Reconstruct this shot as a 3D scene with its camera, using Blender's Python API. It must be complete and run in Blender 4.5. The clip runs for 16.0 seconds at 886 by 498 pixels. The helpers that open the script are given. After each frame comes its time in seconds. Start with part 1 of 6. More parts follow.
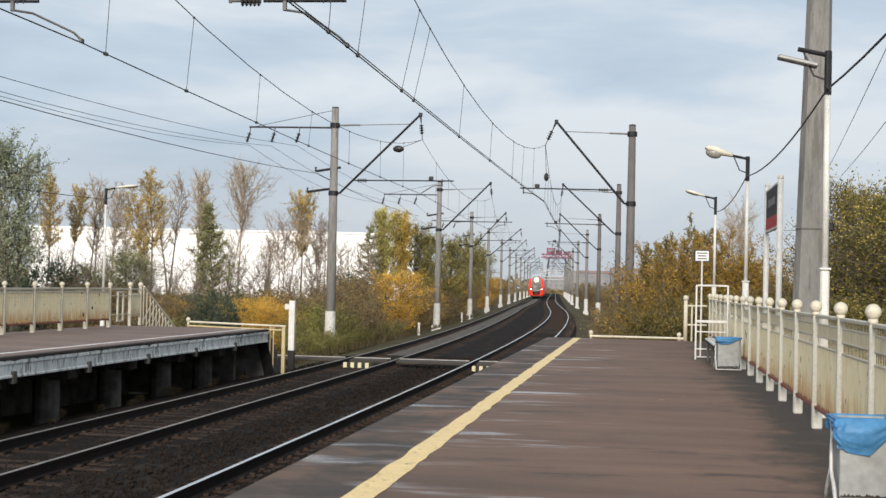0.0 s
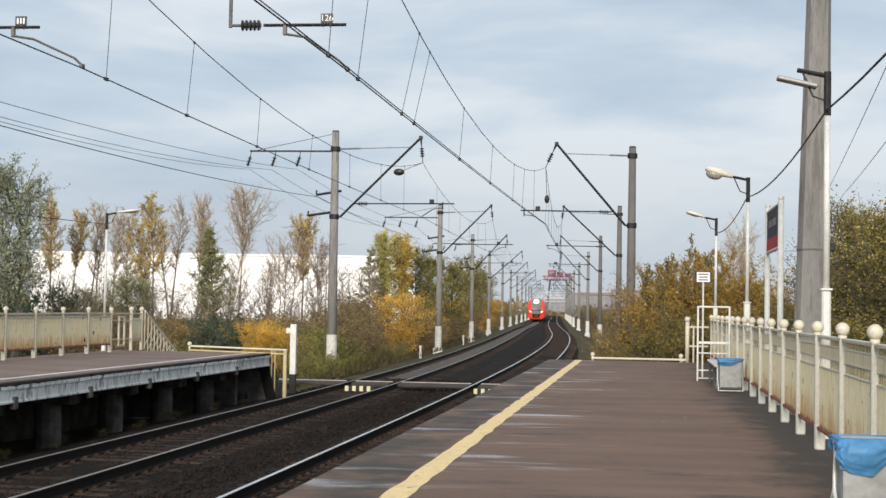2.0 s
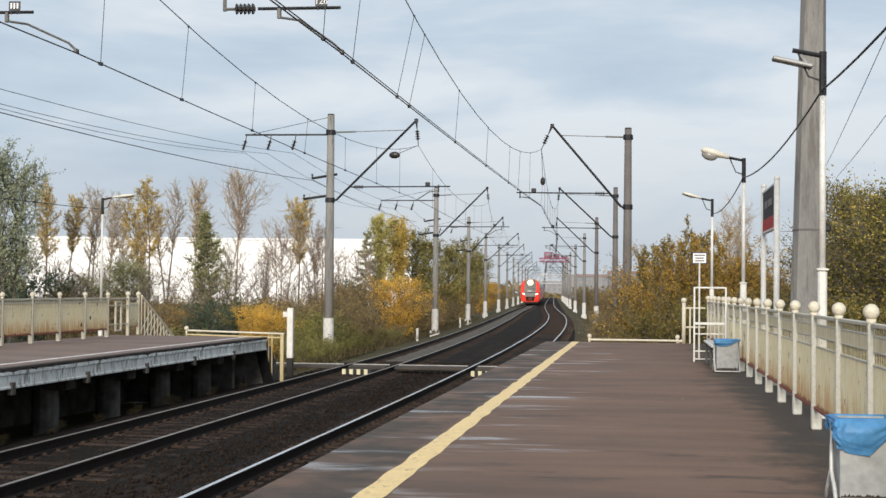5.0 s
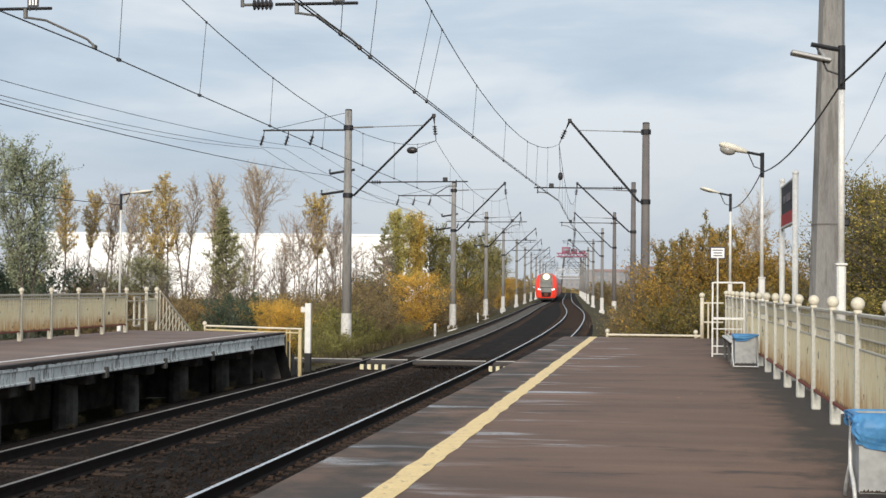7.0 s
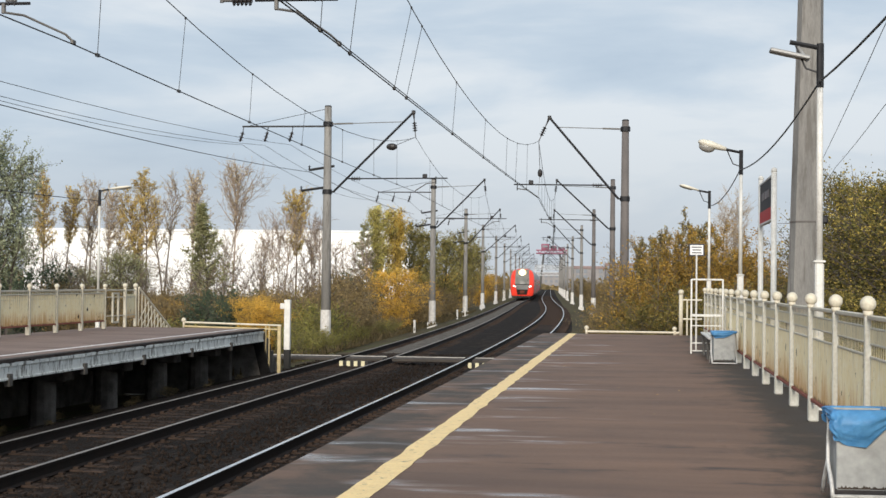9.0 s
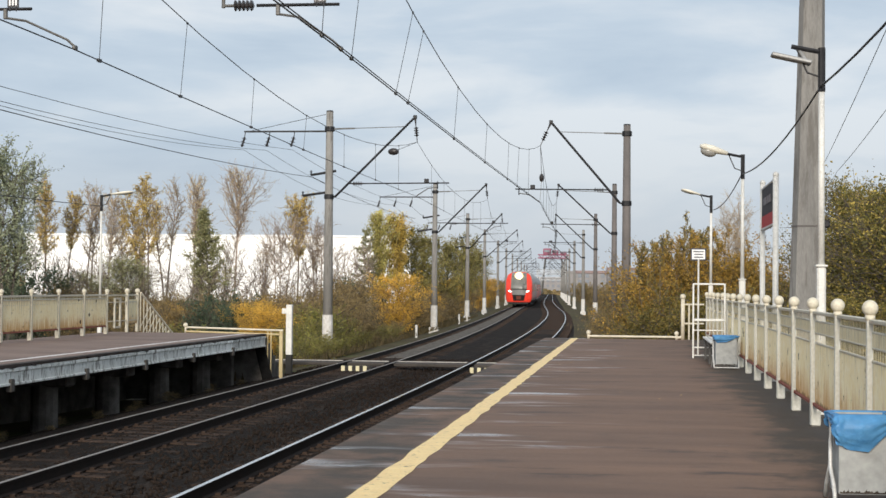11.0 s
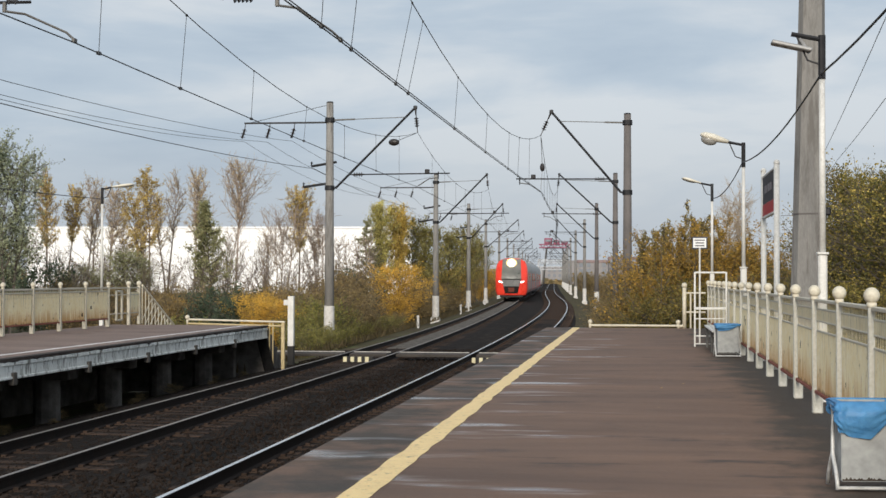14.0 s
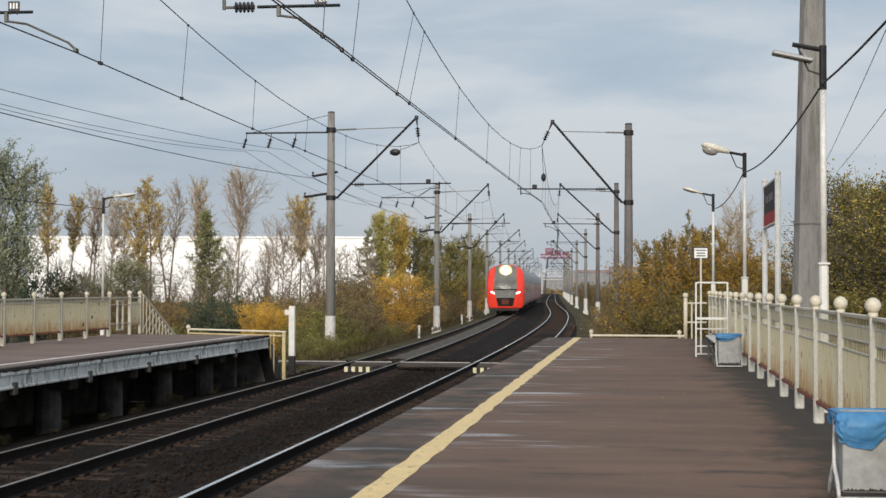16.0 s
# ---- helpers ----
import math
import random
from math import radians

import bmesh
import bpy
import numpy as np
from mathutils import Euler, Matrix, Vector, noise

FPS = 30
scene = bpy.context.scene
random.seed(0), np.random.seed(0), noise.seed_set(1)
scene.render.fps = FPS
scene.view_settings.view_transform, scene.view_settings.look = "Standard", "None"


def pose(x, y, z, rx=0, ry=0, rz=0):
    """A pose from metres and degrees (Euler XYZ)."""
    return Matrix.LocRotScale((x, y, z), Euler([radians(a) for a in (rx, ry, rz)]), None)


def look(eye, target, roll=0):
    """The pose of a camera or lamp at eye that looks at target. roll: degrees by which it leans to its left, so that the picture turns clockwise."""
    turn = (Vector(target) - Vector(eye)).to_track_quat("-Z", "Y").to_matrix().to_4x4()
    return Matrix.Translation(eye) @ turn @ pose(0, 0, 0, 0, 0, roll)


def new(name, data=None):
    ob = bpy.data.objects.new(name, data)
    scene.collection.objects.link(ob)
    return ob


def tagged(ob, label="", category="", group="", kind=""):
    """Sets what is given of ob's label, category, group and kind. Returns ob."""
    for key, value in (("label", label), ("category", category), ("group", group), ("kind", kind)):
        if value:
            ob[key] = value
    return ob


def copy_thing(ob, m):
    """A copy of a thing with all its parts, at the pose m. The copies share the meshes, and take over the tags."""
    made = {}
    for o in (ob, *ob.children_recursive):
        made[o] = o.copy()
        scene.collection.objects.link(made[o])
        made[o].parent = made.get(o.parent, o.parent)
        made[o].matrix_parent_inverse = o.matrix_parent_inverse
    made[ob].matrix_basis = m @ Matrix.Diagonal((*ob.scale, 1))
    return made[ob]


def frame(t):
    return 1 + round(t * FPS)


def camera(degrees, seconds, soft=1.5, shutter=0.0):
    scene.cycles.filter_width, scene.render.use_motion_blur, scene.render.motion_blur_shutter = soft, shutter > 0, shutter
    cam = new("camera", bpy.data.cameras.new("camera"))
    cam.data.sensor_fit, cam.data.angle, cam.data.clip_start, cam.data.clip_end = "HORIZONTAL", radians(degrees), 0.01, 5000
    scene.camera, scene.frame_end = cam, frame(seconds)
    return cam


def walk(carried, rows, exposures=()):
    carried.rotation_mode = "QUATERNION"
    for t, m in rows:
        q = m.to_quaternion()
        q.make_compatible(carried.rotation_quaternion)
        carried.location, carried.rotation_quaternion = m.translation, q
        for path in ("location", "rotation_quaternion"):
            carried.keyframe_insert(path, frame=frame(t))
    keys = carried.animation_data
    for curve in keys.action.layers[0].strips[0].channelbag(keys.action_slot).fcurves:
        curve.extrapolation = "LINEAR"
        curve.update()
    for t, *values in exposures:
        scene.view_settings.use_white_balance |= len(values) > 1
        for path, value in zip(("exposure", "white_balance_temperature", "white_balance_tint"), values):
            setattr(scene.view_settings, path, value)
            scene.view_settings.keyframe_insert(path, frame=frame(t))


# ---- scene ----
cam = camera(2 * math.degrees(math.atan(784 / 2667)), 16.0, soft=1.5)
EYE = (0.0, 0.0, 1.4)
walk(cam, [
    (0, pose(*EYE, 91.363, -1.329, 7.580)),
    (0.5, pose(*EYE, 91.526, -1.286, 7.708)),
    (1, pose(*EYE, 91.499, -1.070, 7.917)),
    (1.5, pose(*EYE, 91.875, -0.992, 7.942)),
    (2, pose(*EYE, 92.228, -0.986, 7.629)),
    (2.5, pose(*EYE, 91.931, -0.772, 7.506)),
    (3, pose(*EYE, 91.587, -0.646, 7.483)),
    (3.5, pose(*EYE, 91.495, -0.550, 7.558)),
    (4, pose(*EYE, 91.641, -0.604, 7.476)),
    (6.5, pose(*EYE, 91.419, -0.490, 7.827)),
    (7, pose(*EYE, 91.382, -0.545, 8.171)),
    (7.5, pose(*EYE, 91.257, -0.533, 8.139)),
    (8, pose(*EYE, 91.225, -0.489, 7.954)),
    (8.5, pose(*EYE, 91.157, -0.481, 7.598)),
    (9, pose(*EYE, 91.262, -0.617, 7.392)),
    (9.5, pose(*EYE, 91.521, -0.627, 7.311)),
    (12, pose(*EYE, 91.150, -0.407, 7.797)),
    (12.5, pose(*EYE, 90.834, -0.339, 7.961)),
    (13, pose(*EYE, 90.770, -0.335, 7.667)),
    (13.5, pose(*EYE, 90.934, -0.334, 7.468)),
    (14, pose(*EYE, 91.076, -0.131, 7.514)),
    (14.5, pose(*EYE, 91.346, 0.039, 7.620)),
    (15, pose(*EYE, 91.413, 0.089, 7.603)),
    (15.5, pose(*EYE, 91.444, -0.087, 7.492)),
    (16, pose(*EYE, 91.454, -0.173, 7.555)),
], exposures=[(0.0, 0.0), (9.5, 0.0), (12.0, -0.03), (12.5, -0.14), (14.0, -0.18), (15.0, -0.24), (16.0, -0.27)])

# ---- light ----
SUN_EL, SUN_AZ = 22.0, 181.0
world = bpy.data.worlds.new("world")
scene.world = world
world.use_nodes = True


def build_world():
    nt = world.node_tree
    nt.nodes.clear()
    out = nt.nodes.new("ShaderNodeOutputWorld")
    bg = nt.nodes.new("ShaderNodeBackground")
    sky = nt.nodes.new("ShaderNodeTexSky")
    sky.sky_type, sky.sun_disc = "NISHITA", False
    sky.sun_elevation, sky.sun_rotation = radians(SUN_EL), radians(SUN_AZ)
    sky.air_density, sky.dust_density = 1.0, 2.0
    tc = nt.nodes.new("ShaderNodeTexCoord")
    sep = nt.nodes.new("ShaderNodeSeparateXYZ")
    nt.links.new(tc.outputs["Generated"], sep.inputs[0])
    # stretch the cloud noise towards the horizon
    mp = nt.nodes.new("ShaderNodeMapping")
    mp.inputs["Scale"].default_value = (2.6, 2.6, 11.0)
    mp.inputs["Location"].default_value = (0.35, 0.1, 0.4)
    nt.links.new(tc.outputs["Generated"], mp.inputs[0])
    n1 = nt.nodes.new("ShaderNodeTexNoise")
    n1.inputs["Scale"].default_value, n1.inputs["Detail"].default_value, n1.inputs["Roughness"].default_value = 1.6, 7, 0.52
    n1.inputs["Distortion"].default_value = 0.25
    nt.links.new(mp.outputs[0], n1.inputs["Vector"])
    ramp = nt.nodes.new("ShaderNodeValToRGB")
    e = ramp.color_ramp.elements
    e[0].position, e[0].color = 0.36, (5.95, 7.3, 8.9, 1)
    e[1].position, e[1].color = 0.64, (9.7, 10.4, 11.1, 1)
    mid = ramp.color_ramp.elements.new(0.5)
    mid.color = (7.35, 8.6, 9.95, 1)
    nt.links.new(n1.outputs["Fac"], ramp.inputs[0])
    mix = nt.nodes.new("ShaderNodeMix")
    mix.data_type = "RGBA"
    mix.inputs[0].default_value = 0.92
    low = nt.nodes.new("ShaderNodeMapRange")
    low.interpolation_type = "SMOOTHSTEP"
    low.inputs[1].default_value, low.inputs[2].default_value, low.inputs[3].default_value, low.inputs[4].default_value = 0.0, 0.13, 0.75, 0.0
    nt.links.new(sep.outputs[2], low.inputs[0])
    veil = nt.nodes.new("ShaderNodeMix")
    veil.data_type = "RGBA"
    veil.inputs[7].default_value = (7.5, 8.05, 8.7, 1)
    nt.links.new(low.outputs[0], veil.inputs[0])
    nt.links.new(ramp.outputs[0], veil.inputs[6])
    nt.links.new(sky.outputs[0], mix.inputs[6])
    nt.links.new(veil.outputs[2], mix.inputs[7])
    nt.links.new(mix.outputs[2], bg.inputs[0])
    bg.inputs[1].default_value = 0.08
    nt.links.new(bg.outputs[0], out.inputs[0])


build_world()
sun = new("sun", bpy.data.lights.new("sun", "SUN"))
sun.data.energy, sun.data.angle, sun.data.color = 4.2, radians(22), (1.0, 0.92, 0.8)
SUN_DIR = Vector((math.sin(radians(SUN_AZ)) * math.cos(radians(SUN_EL)), math.cos(radians(SUN_AZ)) * math.cos(radians(SUN_EL)), math.sin(radians(SUN_EL))))
sun.matrix_world = look(SUN_DIR * 60, (0, 0, 0))


# ---- materials ----
def mat(name, a, b=None, rough=0.75, metal=0.0, scale=4.0, fine=45.0, bump=0.25, stain=None, stain_at=0.62, stretch=(1, 1, 1), piece=0.0, emit=None, depth=0.01, spec=0.4):
    """Two-scale procedural surface: broad mottling from a to b, fine grain in relief, optional stains, optional change from piece to piece."""
    m = bpy.data.materials.new(name)
    m.use_nodes = True
    nt = m.node_tree
    bs = nt.nodes["Principled BSDF"]
    tc = nt.nodes.new("ShaderNodeTexCoord")
    mp = nt.nodes.new("ShaderNodeMapping")
    mp.inputs["Scale"].default_value = stretch
    nt.links.new(tc.outputs["Object"], mp.inputs[0])
    n1 = nt.nodes.new("ShaderNodeTexNoise")
    n1.inputs["Scale"].default_value, n1.inputs["Detail"].default_value, n1.inputs["Roughness"].default_value = scale, 6, 0.6
    n2 = nt.nodes.new("ShaderNodeTexNoise")
    n2.inputs["Scale"].default_value, n2.inputs["Detail"].default_value = fine, 4
    nt.links.new(mp.outputs[0], n1.inputs["Vector"])
    nt.links.new(mp.outputs[0], n2.inputs["Vector"])
    b = b or tuple(0.7 * c for c in a)
    ramp = nt.nodes.new("ShaderNodeValToRGB")
    ramp.color_ramp.elements[0].position, ramp.color_ramp.elements[0].color = 0.33, (*b, 1)
    ramp.color_ramp.elements[1].position, ramp.color_ramp.elements[1].color = 0.67, (*a, 1)
    nt.links.new(n1.outputs["Fac"], ramp.inputs[0])
    col = ramp.outputs[0]
    gr = nt.nodes.new("ShaderNodeMix")
    gr.data_type, gr.blend_type = "RGBA", "OVERLAY"
    gr.inputs[0].default_value = 0.35
    nt.links.new(col, gr.inputs[6])
    nt.links.new(n2.outputs["Fac"], gr.inputs[7])
    col = gr.outputs[2]
    if stain:
        n3 = nt.nodes.new("ShaderNodeTexNoise")
        n3.inputs["Scale"].default_value, n3.inputs["Detail"].default_value, n3.inputs["Roughness"].default_value = scale * 2.3, 8, 0.7
        nt.links.new(mp.outputs[0], n3.inputs["Vector"])
        r3 = nt.nodes.new("ShaderNodeValToRGB")
        r3.color_ramp.elements[0].position, r3.color_ramp.elements[1].position = stain_at - 0.04, stain_at + 0.06
        nt.links.new(n3.outputs["Fac"], r3.inputs[0])
        ms = nt.nodes.new("ShaderNodeMix")
        ms.data_type = "RGBA"
        nt.links.new(r3.outputs[0], ms.inputs[0])
        nt.links.new(col, ms.inputs[6])
        ms.inputs[7].default_value = (*stain, 1)
        col = ms.outputs[2]
    if piece:
        oi = nt.nodes.new("ShaderNodeObjectInfo")
        mr = nt.nodes.new("ShaderNodeMapRange")
        mr.inputs[3].default_value, mr.inputs[4].default_value = 1 - piece, 1 + piece
        nt.links.new(oi.outputs["Random"], mr.inputs[0])
        hv = nt.nodes.new("ShaderNodeHueSaturation")
        nt.links.new(mr.outputs[0], hv.inputs["Value"])
        nt.links.new(col, hv.inputs["Color"])
        col = hv.outputs[0]
    nt.links.new(col, bs.inputs["Base Color"])
    rr = nt.nodes.new("ShaderNodeMapRange")
    rr.inputs[3].default_value, rr.inputs[4].default_value = max(0.03, rough - 0.12), min(1, rough + 0.12)
    nt.links.new(n1.outputs["Fac"], rr.inputs[0])
    nt.links.new(rr.outputs[0], bs.inputs["Roughness"])
    bs.inputs["Metallic"].default_value = metal
    bs.inputs["Specular IOR Level"].default_value = spec
    if bump:
        bp = nt.nodes.new("ShaderNodeBump")
        bp.inputs["Strength"].default_value, bp.inputs["Distance"].default_value = bump, depth
        nt.links.new(n2.outputs["Fac"], bp.inputs["Height"])
        nt.links.new(bp.outputs[0], bs.inputs["Normal"])
    if emit:
        bs.inputs["Emission Color"].default_value = (*emit[:3], 1)
        bs.inputs["Emission Strength"].default_value = emit[3]
    return m


def leaf_mat(name, colours, trans=0.35):
    """Leaves: each island takes its own colour out of the list."""
    m = bpy.data.materials.new(name)
    m.use_nodes = True
    nt = m.node_tree
    bs = nt.nodes["Principled BSDF"]
    ge = nt.nodes.new("ShaderNodeNewGeometry")
    ramp = nt.nodes.new("ShaderNodeValToRGB")
    ramp.color_ramp.interpolation = "LINEAR"
    els = ramp.color_ramp.elements
    while len(els) < len(colours):
        els.new(0.5)
    for i, c in enumerate(colours):
        els[i].position, els[i].color = i / (len(colours) - 1), (*c, 1)
    nt.links.new(ge.outputs["Random Per Island"], ramp.inputs[0])
    tc = nt.nodes.new("ShaderNodeTexCoord")
    n = nt.nodes.new("ShaderNodeTexNoise")
    n.inputs["Scale"].default_value, n.inputs["Detail"].default_value = 0.9, 3
    nt.links.new(tc.outputs["Object"], n.inputs["Vector"])
    hv = nt.nodes.new("ShaderNodeHueSaturation")
    mr = nt.nodes.new("ShaderNodeMapRange")
    mr.inputs[1].default_value, mr.inputs[2].default_value, mr.inputs[3].default_value, mr.inputs[4].default_value = 0.32, 0.68, 0.55, 1.25
    nt.links.new(n.outputs["Fac"], mr.inputs[0])
    nt.links.new(mr.outputs[0], hv.inputs["Value"])
    nt.links.new(ramp.outputs[0], hv.inputs["Color"])
    nt.links.new(hv.outputs[0], bs.inputs["Base Color"])
    bs.inputs["Roughness"].default_value = 0.6
    bs.inputs["Specular IOR Level"].default_value = 0.25
    tr = nt.nodes.new("ShaderNodeBsdfTranslucent")
    nt.links.new(hv.outputs[0], tr.inputs[0])
    mx = nt.nodes.new("ShaderNodeMixShader")
    mx.inputs[0].default_value = trans
    nt.links.new(bs.outputs[0], mx.inputs[1])
    nt.links.new(tr.outputs[0], mx.inputs[2])
    nt.links.new(mx.outputs[0], nt.nodes["Material Output"].inputs[0])
    return m


def wet_asphalt():
    """Brown asphalt, damp all over, with thin films of water lying across it towards the edge."""
    m = mat("platform_asphalt", (0.198, 0.121, 0.084), (0.12, 0.073, 0.051), rough=0.76, scale=0.7, fine=90, bump=0.4, stain=(0.07, 0.05, 0.042), stain_at=0.6, stretch=(0.38, 1.15, 1))
    nt = m.node_tree
    bs = nt.nodes["Principled BSDF"]
    bs.inputs["Specular IOR Level"].default_value = 0.34
    tc = nt.nodes.new("ShaderNodeTexCoord")
    mp = nt.nodes.new("ShaderNodeMapping")
    mp.inputs["Scale"].default_value = (0.55, 1.75, 1)
    nt.links.new(tc.outputs["Object"], mp.inputs[0])
    n = nt.nodes.new("ShaderNodeTexNoise")
    n.inputs["Scale"].default_value, n.inputs["Detail"].default_value, n.inputs["Roughness"].default_value = 0.9, 5, 0.55
    nt.links.new(mp.outputs[0], n.inputs["Vector"])
    sep = nt.nodes.new("ShaderNodeSeparateXYZ")
    nt.links.new(tc.outputs["Object"], sep.inputs[0])
    fall = nt.nodes.new("ShaderNodeMapRange")
    fall.inputs[1].default_value, fall.inputs[2].default_value, fall.inputs[3].default_value, fall.inputs[4].default_value = -2.2, 0.8, 0.065, -0.13
    nt.links.new(sep.outputs[0], fall.inputs[0])
    add = nt.nodes.new("ShaderNodeMath")
    nt.links.new(n.outputs["Fac"], add.inputs[0])
    nt.links.new(fall.outputs[0], add.inputs[1])
    kerb = nt.nodes.new("ShaderNodeMapRange")
    kerb.inputs[1].default_value, kerb.inputs[2].default_value, kerb.inputs[3].default_value, kerb.inputs[4].default_value = -1.9, -2.1, 0.0, 0.06
    nt.links.new(sep.outputs[0], kerb.inputs[0])
    less = nt.nodes.new("ShaderNodeMath")
    less.operation = "SUBTRACT"
    nt.links.new(add.outputs[0], less.inputs[0])
    nt.links.new(kerb.outputs[0], less.inputs[1])
    wet = nt.nodes.new("ShaderNodeMapRange")
    wet.interpolation_type = "SMOOTHSTEP"
    wet.inputs[1].default_value, wet.inputs[2].default_value = 0.54, 0.69
    nt.links.new(less.outputs[0], wet.inputs[0])
    old = bs.inputs["Roughness"].links[0].from_socket
    mx = nt.nodes.new("ShaderNodeMix")
    nt.links.new(wet.outputs[0], mx.inputs[0])
    nt.links.new(old, mx.inputs[2])
    mx.inputs[3].default_value = 0.17
    nt.links.new(mx.outputs[0], bs.inputs["Roughness"])
    bp = [k for k in nt.nodes if k.type == "BUMP"][0]
    fl = nt.nodes.new("ShaderNodeMapRange")
    fl.inputs[3].default_value, fl.inputs[4].default_value = 0.4, 0.03
    nt.links.new(wet.outputs[0], fl.inputs[0])
    nt.links.new(fl.outputs[0], bp.inputs["Strength"])
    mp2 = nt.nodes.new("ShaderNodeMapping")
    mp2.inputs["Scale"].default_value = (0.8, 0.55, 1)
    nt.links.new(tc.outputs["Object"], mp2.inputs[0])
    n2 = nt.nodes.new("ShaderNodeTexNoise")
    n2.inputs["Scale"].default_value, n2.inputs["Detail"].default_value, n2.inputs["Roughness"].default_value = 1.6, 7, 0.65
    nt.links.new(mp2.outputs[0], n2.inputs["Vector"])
    # colour darkens in broken patches towards the fence and left of the yellow line
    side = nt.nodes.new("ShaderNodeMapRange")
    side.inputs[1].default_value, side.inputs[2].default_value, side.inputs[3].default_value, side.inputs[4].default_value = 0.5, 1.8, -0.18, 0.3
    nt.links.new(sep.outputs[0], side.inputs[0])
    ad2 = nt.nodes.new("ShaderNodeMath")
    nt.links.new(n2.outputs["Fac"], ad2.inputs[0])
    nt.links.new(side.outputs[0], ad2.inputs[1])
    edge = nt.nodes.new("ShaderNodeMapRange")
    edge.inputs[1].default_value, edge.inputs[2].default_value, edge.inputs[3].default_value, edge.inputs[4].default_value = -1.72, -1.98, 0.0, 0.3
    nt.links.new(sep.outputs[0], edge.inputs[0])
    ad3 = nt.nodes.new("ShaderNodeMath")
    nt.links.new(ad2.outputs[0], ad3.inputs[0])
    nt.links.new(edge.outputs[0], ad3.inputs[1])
    dark_fac = nt.nodes.new("ShaderNodeMapRange")
    dark_fac.inputs[1].default_value, dark_fac.inputs[2].default_value, dark_fac.inputs[4].default_value = 0.5, 0.68, 0.85
    nt.links.new(ad3.outputs[0], dark_fac.inputs[0])
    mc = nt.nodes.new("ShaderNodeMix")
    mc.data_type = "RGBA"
    nt.links.new(dark_fac.outputs[0], mc.inputs[0])
    # trowel marks and drying bands across the deck
    mp3 = nt.nodes.new("ShaderNodeMapping")
    mp3.inputs["Scale"].default_value = (0.24, 1.7, 1)
    nt.links.new(tc.outputs["Object"], mp3.inputs[0])
    n3 = nt.nodes.new("ShaderNodeTexNoise")
    n3.inputs["Scale"].default_value, n3.inputs["Detail"].default_value, n3.inputs["Roughness"].default_value = 1.0, 6, 0.68
    nt.links.new(mp3.outputs[0], n3.inputs["Vector"])
    band = nt.nodes.new("ShaderNodeMapRange")
    band.inputs[1].default_value, band.inputs[2].default_value, band.inputs[3].default_value, band.inputs[4].default_value = 0.32, 0.66, 0.82, 1.14
    nt.links.new(n3.outputs["Fac"], band.inputs[0])
    hue = nt.nodes.new("ShaderNodeHueSaturation")
    nt.links.new(band.outputs[0], hue.inputs["Value"])
    nt.links.new(bs.inputs["Base Color"].links[0].from_socket, hue.inputs["Color"])
    nt.links.new(hue.outputs[0], mc.inputs[6])
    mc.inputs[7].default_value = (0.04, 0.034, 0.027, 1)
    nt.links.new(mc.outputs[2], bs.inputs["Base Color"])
    return m


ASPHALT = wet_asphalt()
LIP = mat("asphalt_edge", (0.06, 0.046, 0.04), (0.03, 0.024, 0.021), rough=0.9, scale=3, fine=40, bump=0.5)
ASPHALT_DRY = mat("dry_platform_asphalt", (0.24, 0.178, 0.152), (0.155, 0.112, 0.095), rough=0.85, scale=0.8, fine=80, bump=0.4, stain=(0.1, 0.075, 0.065), stain_at=0.62, stretch=(0.5, 1.0, 1), spec=0.2)
CONCRETE = mat("pole_concrete", (0.25, 0.24, 0.225), (0.17, 0.165, 0.16), rough=0.85, scale=2.5, fine=60, stain=(0.14, 0.132, 0.122), stain_at=0.55, stretch=(1.6, 1.6, 0.22))
POLE_DARK = mat("weathered_pole_concrete", (0.145, 0.13, 0.125), (0.1, 0.092, 0.09), rough=0.88, scale=2.5, fine=60, stretch=(1, 1, 0.35))
SLAB = mat("edge_slab_concrete", (0.84, 0.85, 0.82), (0.62, 0.63, 0.6), rough=0.85, scale=2.0, fine=30, stain=(0.2, 0.19, 0.165), stain_at=0.56, piece=0.16, stretch=(1, 2.2, 0.55))
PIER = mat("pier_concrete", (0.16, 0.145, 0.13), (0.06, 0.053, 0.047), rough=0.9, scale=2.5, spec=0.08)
WHITEWASH = mat("whitewash", (0.64, 0.63, 0.61), (0.44, 0.42, 0.4), rough=0.8, scale=5, stain=(0.25, 0.22, 0.2))
CREAM = mat("cream_paint", (0.62, 0.57, 0.46), (0.5, 0.455, 0.36), rough=0.5, scale=4, fine=30, bump=0.1, stain=(0.12, 0.07, 0.045), stain_at=0.66)
POST_PAINT = mat("fence_post_paint", (0.66, 0.64, 0.57), (0.54, 0.52, 0.45), rough=0.5, scale=5, fine=30, bump=0.1, stain=(0.12, 0.075, 0.05), stain_at=0.665)
CREAM_SHEET = mat("cream_sheet_paint", (0.9, 0.8, 0.55), (0.85, 0.72, 0.45), spec=0.12, rough=0.65, scale=4.5, fine=24, bump=0.12, stain=(0.06, 0.04, 0.03), stain_at=0.635, stretch=(1, 1, 0.6))


